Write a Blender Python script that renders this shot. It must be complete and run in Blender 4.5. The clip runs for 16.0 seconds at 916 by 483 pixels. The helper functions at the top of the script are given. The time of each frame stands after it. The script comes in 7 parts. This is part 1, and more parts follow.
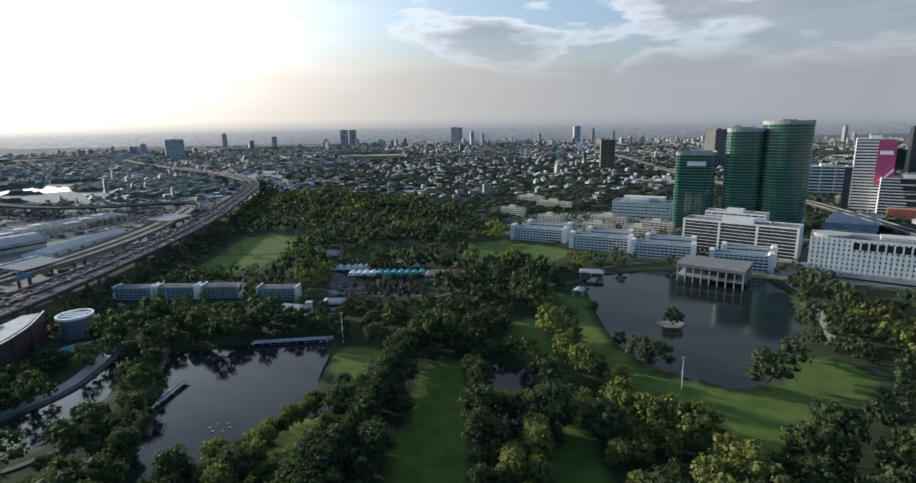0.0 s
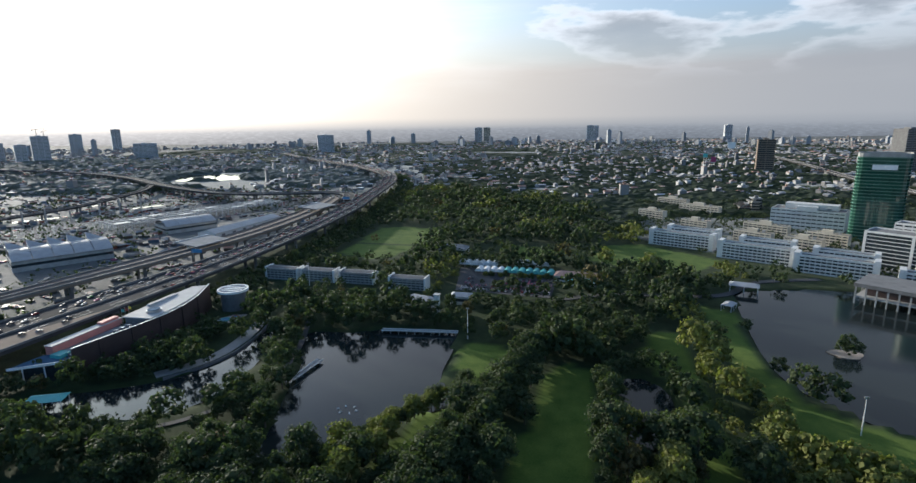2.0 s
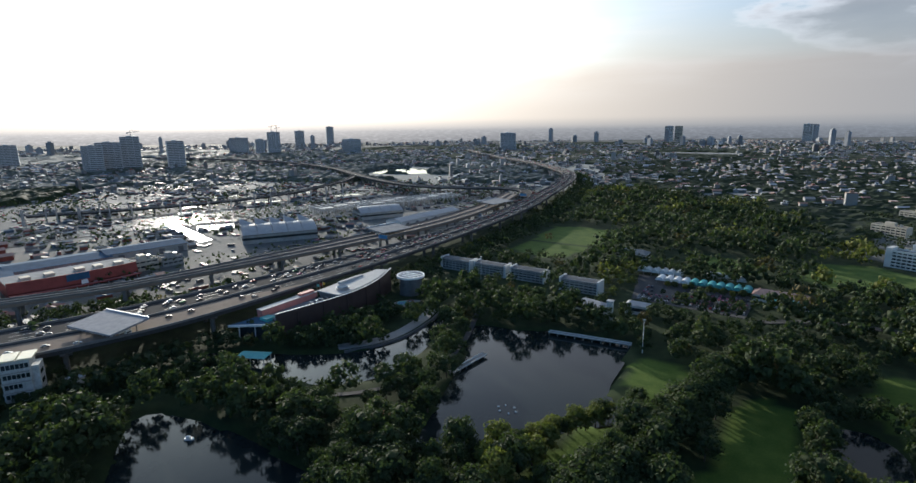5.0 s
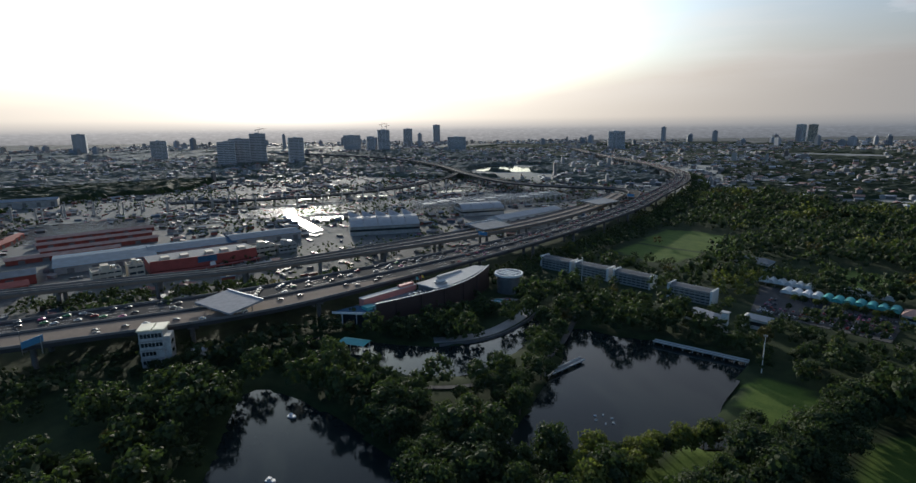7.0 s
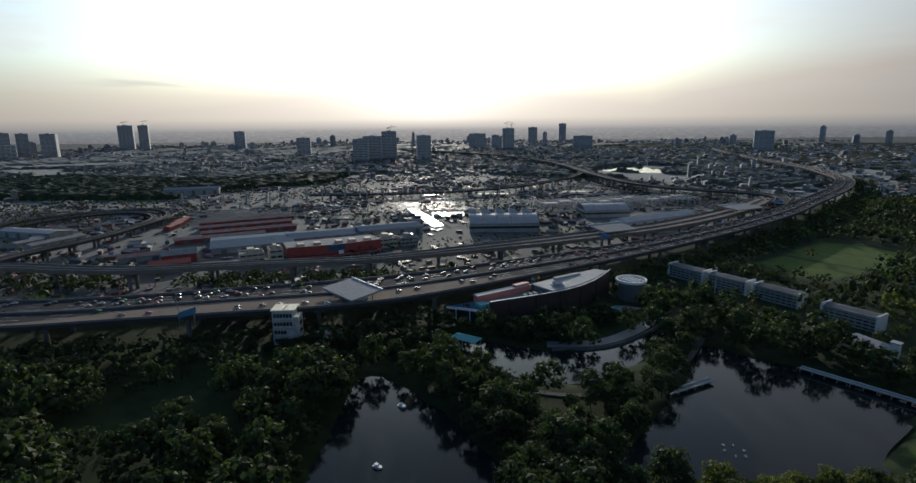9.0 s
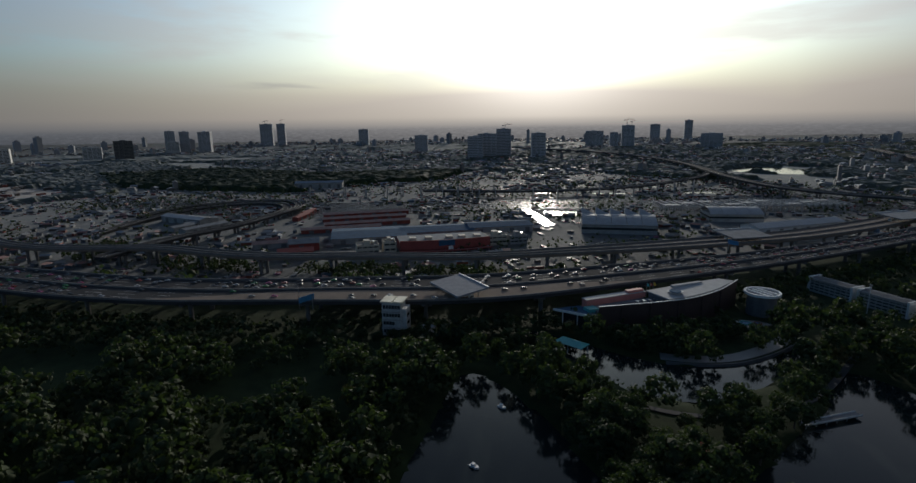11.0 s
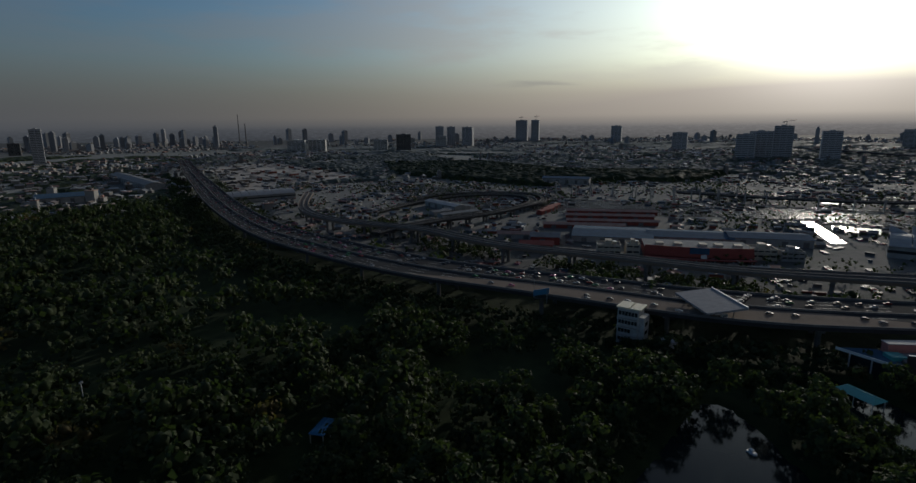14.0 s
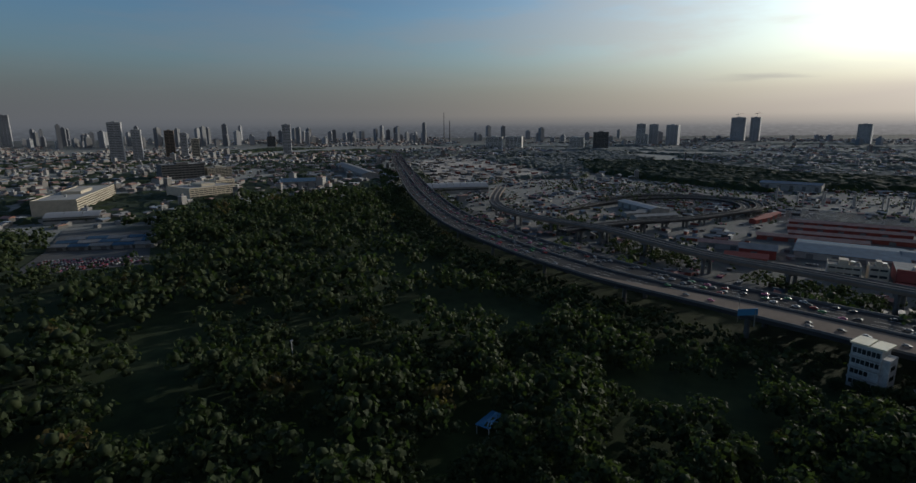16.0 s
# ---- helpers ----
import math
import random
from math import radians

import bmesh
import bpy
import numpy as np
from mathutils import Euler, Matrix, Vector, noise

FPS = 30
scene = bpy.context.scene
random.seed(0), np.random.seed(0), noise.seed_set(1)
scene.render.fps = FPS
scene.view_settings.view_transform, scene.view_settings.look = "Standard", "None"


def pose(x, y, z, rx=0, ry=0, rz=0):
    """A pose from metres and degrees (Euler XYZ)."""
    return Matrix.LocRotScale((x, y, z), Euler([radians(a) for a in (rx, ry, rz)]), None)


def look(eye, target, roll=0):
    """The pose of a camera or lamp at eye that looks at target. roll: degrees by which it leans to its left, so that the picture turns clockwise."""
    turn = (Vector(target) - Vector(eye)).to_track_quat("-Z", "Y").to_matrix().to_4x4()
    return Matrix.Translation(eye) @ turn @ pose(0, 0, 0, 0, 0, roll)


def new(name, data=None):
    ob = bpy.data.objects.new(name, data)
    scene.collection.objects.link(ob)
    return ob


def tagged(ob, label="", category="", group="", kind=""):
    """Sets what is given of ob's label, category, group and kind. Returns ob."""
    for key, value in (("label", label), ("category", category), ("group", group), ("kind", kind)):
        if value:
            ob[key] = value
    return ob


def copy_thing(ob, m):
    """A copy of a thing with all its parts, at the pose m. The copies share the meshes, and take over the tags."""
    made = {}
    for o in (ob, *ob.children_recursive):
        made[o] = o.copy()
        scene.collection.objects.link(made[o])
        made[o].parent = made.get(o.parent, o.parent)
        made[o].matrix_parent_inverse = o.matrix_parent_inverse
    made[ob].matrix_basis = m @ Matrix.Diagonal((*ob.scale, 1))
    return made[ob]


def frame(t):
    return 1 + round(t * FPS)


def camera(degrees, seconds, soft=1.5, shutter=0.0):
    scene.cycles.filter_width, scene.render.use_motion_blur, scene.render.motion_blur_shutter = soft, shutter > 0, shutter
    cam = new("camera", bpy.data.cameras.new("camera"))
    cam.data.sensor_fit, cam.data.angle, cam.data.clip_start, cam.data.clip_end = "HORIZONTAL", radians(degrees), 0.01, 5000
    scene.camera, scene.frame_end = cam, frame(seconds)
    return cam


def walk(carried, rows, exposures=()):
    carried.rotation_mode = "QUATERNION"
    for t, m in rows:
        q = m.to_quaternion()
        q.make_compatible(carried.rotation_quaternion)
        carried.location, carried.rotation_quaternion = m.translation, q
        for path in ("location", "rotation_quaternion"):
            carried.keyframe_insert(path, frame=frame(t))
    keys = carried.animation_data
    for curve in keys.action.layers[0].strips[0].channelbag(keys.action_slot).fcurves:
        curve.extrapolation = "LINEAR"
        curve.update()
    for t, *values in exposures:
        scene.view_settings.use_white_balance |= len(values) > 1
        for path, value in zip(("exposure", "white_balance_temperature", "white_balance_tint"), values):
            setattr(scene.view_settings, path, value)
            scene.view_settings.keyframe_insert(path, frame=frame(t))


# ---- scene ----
cam = camera(81.3, 16.0)
# seconds, eye x, y, z, yaw to the left of +y, pitch up, roll
PATH = [
    (0.0, 0.00, 0.00, 100.00, -0.00, -12.32, -1.00),
    (0.5, -0.66, 2.11, 99.48, 3.19, -12.30, -0.94),
    (1.0, -1.30, 4.20, 98.96, 6.71, -12.29, -0.84),
    (1.5, -1.93, 6.24, 98.41, 10.18, -12.30, -0.77),
    (2.0, -2.60, 8.24, 97.86, 13.93, -12.31, -0.75),
    (2.5, -3.18, 10.04, 97.40, 17.33, -12.31, -0.79),
    (3.0, -3.67, 11.54, 97.02, 20.86, -12.32, -0.77),
    (3.5, -4.11, 12.76, 96.72, 24.01, -12.34, -0.75),
    (4.0, -4.53, 13.92, 96.42, 27.15, -12.30, -0.69),
    (6.5, -6.79, 18.36, 94.56, 41.05, -12.24, -0.61),
    (7.0, -7.36, 19.25, 94.16, 43.90, -12.27, -0.60),
    (7.5, -8.02, 20.24, 93.80, 46.69, -12.27, -0.64),
    (8.0, -8.75, 21.24, 93.55, 49.82, -12.27, -0.60),
    (8.5, -9.44, 22.19, 93.33, 53.00, -12.28, -0.62),
    (9.0, -10.03, 23.06, 93.16, 57.00, -12.28, -0.51),
    (11.5, -13.22, 26.19, 92.79, 72.61, -12.43, -0.86),
    (12.0, -14.15, 26.60, 92.71, 76.76, -12.45, -0.90),
    (12.5, -15.21, 26.86, 92.56, 81.17, -12.46, -0.84),
    (13.0, -16.28, 26.97, 92.28, 86.27, -12.43, -0.75),
    (13.5, -17.40, 26.93, 91.95, 90.64, -12.44, -0.66),
    (14.0, -18.75, 26.81, 91.57, 95.17, -12.46, -0.60),
    (14.5, -20.40, 26.70, 91.17, 99.92, -12.47, -0.54),
    (15.0, -22.07, 26.65, 90.68, 105.40, -12.50, -0.51),
    (15.5, -23.73, 26.69, 90.16, 110.34, -12.49, -0.40),
    (16.0, -25.31, 26.83, 89.67, 115.65, -12.52, -0.42),
]


UNIT = 1.5          # the plan below is drawn in units of 1.5 m


def flight_pose(x, y, z, yaw, pitch, roll):
    eye = Vector((x, y, z)) * UNIT
    a, b = radians(yaw), radians(pitch)
    ahead = Vector((-math.sin(a) * math.cos(b), math.cos(a) * math.cos(b), math.sin(b)))
    return look(eye, eye + ahead, roll)


EXPOSURES = [(0.0, 0.28, 5980, 10), (2.5, 0.36, 5960, 11), (4.0, 0.26, 5960, 11), (7.5, -0.5, 5960, 11), (9.0, -0.8, 5950, 11), (11.5, -1.75, 5950, 12), (12.5, -2.08, 5980, 12), (14.5, -1.9, 6000, 12), (16.0, -1.32, 6050, 12)]
walk(cam, [(t, flight_pose(*p)) for t, *p in PATH], EXPOSURES)

# ---- world, sun ----
SUN_AZ, SUN_EL = 60.0, 11.5          # degrees to the left of +y, above the horizon
to_sun = Vector((-math.sin(radians(SUN_AZ)) * math.cos(radians(SUN_EL)), math.cos(radians(SUN_AZ)) * math.cos(radians(SUN_EL)), math.sin(radians(SUN_EL))))


class Nodes:
    """Short hand for a node tree."""

    def __init__(self, tree):
        self.tree = tree
        tree.nodes.clear()

    def add(self, kind, **inputs):
        n = self.tree.nodes.new(kind)
        for key, value in inputs.items():
            slot = n.inputs[int(key[1:])] if key[0] == "i" and key[1:].isdigit() else n.inputs[key.replace("_", " ")]
            if isinstance(value, bpy.types.NodeSocket):
                self.tree.links.new(value, slot)
            else:
                slot.default_value = value
        return n

    def math(self, op, a, b=0.0, clamp=False):
        n = self.add("ShaderNodeMath", i0=a, i1=b)
        n.operation, n.use_clamp = op, clamp
        return n.outputs[0]

    def ramp(self, fac, stops, smooth=False):
        n = self.add("ShaderNodeValToRGB", Fac=fac)
        while len(n.color_ramp.elements) < len(stops):
            n.color_ramp.elements.new(0.5)
        for e, (p, c) in zip(n.color_ramp.elements, stops):
            e.position, e.color = p, (c if len(c) == 4 else (*c, 1)) if isinstance(c, tuple) else (c, c, c, 1)
        if smooth:
            n.color_ramp.interpolation = "EASE"
        return n.outputs[0]

    def mix(self, fac, a, b, kind="MIX"):
        n = self.tree.nodes.new("ShaderNodeMix")
        n.data_type, n.blend_type = "RGBA", kind
        for slot, value in ((0, fac), (6, a), (7, b)):
            if isinstance(value, bpy.types.NodeSocket):
                self.tree.links.new(value, n.inputs[slot])
            else:
                n.inputs[slot].default_value = value if slot == 0 else (*value, 1) if len(value) == 3 else value
        return n.outputs[2]

    def noise(self, vector, scale, detail=4.0, rough=0.55):
        n = self.add("ShaderNodeTexNoise", Vector=vector, Scale=scale, Detail=detail, Roughness=rough)
        return n.outputs["Fac"]


world = bpy.data.worlds.new("sky")
scene.world = world
world.use_nodes = True
N = Nodes(world.node_tree)
sky = N.add("ShaderNodeTexSky")
sky.sky_type, sky.sun_disc = "NISHITA", False
sky.sun_elevation, sky.sun_rotation = radians(SUN_EL), radians(-SUN_AZ)
sky.air_density, sky.dust_density, sky.ozone_density = 1.2, 2.5, 1.0
way = N.add("ShaderNodeTexCoord").outputs["Generated"]
split = N.add("ShaderNodeSeparateXYZ", Vector=way)
up = split.outputs["Z"]
dot = N.add("ShaderNodeVectorMath", i0=way, i1=tuple(to_sun))
dot.operation = "DOT_PRODUCT"
near_sun = N.math("MAXIMUM", dot.outputs["Value"], 0.0)
base = N.mix(1.0, sky.outputs[0], (0.138, 0.225, 0.34), "MULTIPLY")
# clear sky grows deep blue towards the zenith
depth = N.ramp(up, [(0.1, 1.0), (0.3, 0.7), (0.6, 0.45)])
base = N.mix(1.0, base, depth, "MULTIPLY")
# the grey veil of haze that thickens to the horizon
veil = N.ramp(N.math("ABSOLUTE", up), [(0.0, 0.96), (0.05, 0.8), (0.11, 0.36), (0.18, 0.1), (0.35, 0.0)])
side = N.add("ShaderNodeVectorMath", i0=way, i1=(0.57, 0.81, 0.14))
side.operation = "DOT_PRODUCT"
veil = N.math("ADD", veil, N.math("MULTIPLY", N.math("POWER", near_sun, 7.0), 0.25), True)
veil = N.math("ADD", veil, N.ramp(side.outputs["Value"], [(0.3, 0.0), (0.65, 0.5), (0.9, 0.5)]), True)
# grey across the light; unseen sky opposite the sun made paler to fill walls
grey = N.ramp(N.math("ADD", N.math("MULTIPLY", dot.outputs["Value"], 0.5), 0.5), [(0.0, (0.48, 0.47, 0.45)), (0.3, (0.38, 0.38, 0.375)), (0.44, (0.31, 0.315, 0.32)), (0.55, (0.34, 0.345, 0.35))])
veil_colour = N.mix(N.math("POWER", near_sun, 2.2), grey, (0.96, 0.8, 0.61))
base = N.mix(veil, base, veil_colour)
# cloud bank to the north: bright thin edges, grey heart
flat = N.add("ShaderNodeVectorMath", i0=way, i1=(1.0, 1.0, 3.4))
flat.operation = "MULTIPLY"
puff = N.noise(flat.outputs[0], 3.0, 9.0, 0.52)
amount = N.math("ADD", N.math("MULTIPLY", puff, 0.8), N.math("MULTIPLY", N.math("SUBTRACT", side.outputs["Value"], 0.8), 0.75))
amount = N.math("ADD", amount, N.math("MULTIPLY", N.math("SUBTRACT", up, 0.25), 0.5))
cloud = N.ramp(amount, [(0.375, 0.0), (0.42, 1.0)], True)
cloud = N.math("MULTIPLY", cloud, N.ramp(up, [(0.07, 0.0), (0.17, 1.0), (0.4, 1.0), (0.6, 0.5)]))
heart = N.ramp(amount, [(0.385, (0.95, 0.95, 0.94)), (0.415, (0.66, 0.67, 0.68)), (0.46, (0.33, 0.345, 0.36)), (0.58, (0.24, 0.265, 0.295)), (0.68, (0.25, 0.275, 0.31))])
base = N.mix(N.math("MULTIPLY", cloud, 0.85), base, heart)
# thin streaks of high cloud elsewhere
streak = N.add("ShaderNodeVectorMath", i0=way, i1=(1.15, 1.6, 9.5))
streak.operation = "MULTIPLY"
wisp = N.ramp(N.noise(streak.outputs[0], 1.7, 6.0, 0.55), [(0.46, 0.0), (0.64, 0.75)], True)
wisp = N.math("MULTIPLY", wisp, N.ramp(up, [(0.03, 0.0), (0.12, 1.0), (0.3, 0.8), (0.5, 0.1)]))
wisp = N.math("MULTIPLY", wisp, N.math("ADD", N.math("MULTIPLY", N.math("POWER", near_sun, 3.0), 0.75), 0.28))
base = N.mix(wisp, base, N.mix(N.math("POWER", near_sun, 2.0), (0.5, 0.5, 0.5), (1.15, 1.08, 0.96)))
# a low dark bar of cloud to the left of the sun
bar = N.add("ShaderNodeVectorMath", i0=way, i1=(-0.996, 0.05, 0.068))
bar.operation = "SUBTRACT"
bar = N.add("ShaderNodeVectorMath", i0=bar.outputs[0], i1=(0.0, 6.0, 75.0))
bar.operation = "MULTIPLY"
bar_size = N.add("ShaderNodeVectorMath", i0=bar.outputs[0])
bar_size.operation = "LENGTH"
bar_edge = N.math("ADD", bar_size.outputs["Value"], N.math("MULTIPLY", N.noise(bar.outputs[0], 2.0, 5.0), 0.9))
bar_west = N.ramp(N.math("MULTIPLY", split.outputs["X"], -1.0), [(0.5, 0.0), (0.7, 1.0)])
base = N.mix(N.math("MULTIPLY", bar_west, N.ramp(bar_edge, [(0.5, 0.45), (1.3, 0.0)], True)), base, (0.4, 0.4, 0.41))
# brightness of the hazy air round the sun
glow = N.math("ADD", N.math("MULTIPLY", N.math("POWER", near_sun, 110.0), 6.0), N.math("MULTIPLY", N.math("POWER", near_sun, 6.5), 1.75))
glow = N.math("MULTIPLY", glow, N.ramp(up, [(0.0, 0.4), (0.12, 1.0), (0.3, 1.0), (0.55, 0.2)]))
shine = N.add("ShaderNodeVectorMath", i0=(1.0, 0.9, 0.74))
shine.operation = "SCALE"
N.tree.links.new(glow, shine.inputs["Scale"])
total = N.mix(1.0, base, shine.outputs[0], "ADD")
# the far land just under the horizon, its haze painted into the sky colour
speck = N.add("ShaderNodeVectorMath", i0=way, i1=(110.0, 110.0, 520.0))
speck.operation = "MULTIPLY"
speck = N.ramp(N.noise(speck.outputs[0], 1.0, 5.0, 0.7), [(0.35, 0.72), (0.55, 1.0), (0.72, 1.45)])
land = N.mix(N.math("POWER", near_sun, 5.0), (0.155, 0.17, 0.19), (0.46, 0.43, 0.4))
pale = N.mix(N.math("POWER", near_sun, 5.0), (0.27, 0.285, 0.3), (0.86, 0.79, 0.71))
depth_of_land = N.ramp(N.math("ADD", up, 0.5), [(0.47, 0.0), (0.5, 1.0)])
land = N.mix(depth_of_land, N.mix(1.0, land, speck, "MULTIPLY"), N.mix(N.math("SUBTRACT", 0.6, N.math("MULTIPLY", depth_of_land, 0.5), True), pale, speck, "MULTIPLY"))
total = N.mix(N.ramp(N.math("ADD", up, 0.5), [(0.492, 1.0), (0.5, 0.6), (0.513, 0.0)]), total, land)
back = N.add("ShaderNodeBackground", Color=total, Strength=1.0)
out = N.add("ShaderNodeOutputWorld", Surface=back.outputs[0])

sun = new("sun", bpy.data.lights.new("sun", "SUN"))
sun.data.energy, sun.data.angle, sun.data.color = 5.0, radians(0.8), (1.0, 0.88, 0.7)
sun.matrix_world = look((0, 0, 300), Vector((0, 0, 300)) - to_sun)

# ---- materials ----
def hazed(shader, weight):
    """A pale sheen put into the surface in place of haze; strongest at a flat angle."""
    shader.inputs["Sheen Weight"].default_value = weight
    shader.inputs["Sheen Roughness"].default_value = 0.55
    shader.inputs["Sheen Tint"].default_value = (0.86, 0.93, 1.0, 1.0)


def material(name, colour, rough=0.7, metal=0.0, vary=0.25, scale=0.15, fine=2.0, bump=0.0, island=0.0, second=None, spec=0.5, objects=0.0, haze_sheen=0.0):
    """A painted or mineral surface: two scales of variation, optional second colour, per-piece change and relief."""
    m = bpy.data.materials.new(name)
    m.use_nodes = True
    n = Nodes(m.node_tree)
    place = n.add("ShaderNodeNewGeometry").outputs["Position"]
    broad, grain = n.noise(place, scale, 5.0), n.noise(place, fine, 3.0)
    mixed = n.math("ADD", n.math("MULTIPLY", broad, 0.65), n.math("MULTIPLY", grain, 0.35))
    low = tuple(c * (1 - vary) for c in colour)
    high = second or tuple(min(1, c * (1 + vary)) for c in colour)
    col = n.ramp(mixed, [(0.32, low), (0.68, high)])
    if island or objects:
        src = n.add("ShaderNodeNewGeometry").outputs["Random Per Island"] if island else n.add("ShaderNodeObjectInfo").outputs["Random"]
        k = island or objects
        col = n.mix(1.0, col, n.ramp(src, [(0.0, 1 - k), (1.0, 1.0)]), "MULTIPLY")
    b = n.add("ShaderNodeBsdfPrincipled", Base_Color=col, Roughness=rough, Metallic=metal)
    b.inputs["Specular IOR Level"].default_value = spec
    hazed(b, haze_sheen)
    if bump:
        bn = n.add("ShaderNodeBump", Strength=bump, Distance=0.3, Height=grain)
        n.tree.links.new(bn.outputs[0], b.inputs["Normal"])
    n.add("ShaderNodeOutputMaterial", Surface=b.outputs[0])
    return m


def leaf_material(name, dark, light, spread=0.5, haze_sheen=0.02):
    m = bpy.data.materials.new(name)
    m.use_nodes = True
    n = Nodes(m.node_tree)
    g = n.add("ShaderNodeNewGeometry")
    hue = n.ramp(n.noise(g.outputs["Position"], 0.035, 3.0), [(0.35, dark), (0.68, light)])
    col = n.mix(spread, hue, n.ramp(g.outputs["Random Per Island"], [(0.0, dark), (1.0, light)]))
    d = n.add("ShaderNodeBsdfPrincipled", Base_Color=col, Roughness=0.72)
    d.inputs["Specular IOR Level"].default_value = 0.16
    hazed(d, haze_sheen)
    t = n.add("ShaderNodeBsdfTranslucent", Color=n.mix(1.0, col, (1.0, 1.2, 0.55), "MULTIPLY"))
    mx = n.add("ShaderNodeMixShader", Fac=0.34, i1=d.outputs[0], i2=t.outputs[0])
    n.add("ShaderNodeOutputMaterial", Surface=mx.outputs[0])
    return m


def glass_material(name, colour, rough=0.12, vary=0.4, metal=0.0):
    m = material(name, colour, rough, metal, vary, 0.08, 0.6, objects=0.3)
    m.node_tree.nodes["Principled BSDF"].inputs["IOR"].default_value = 1.6
    return m


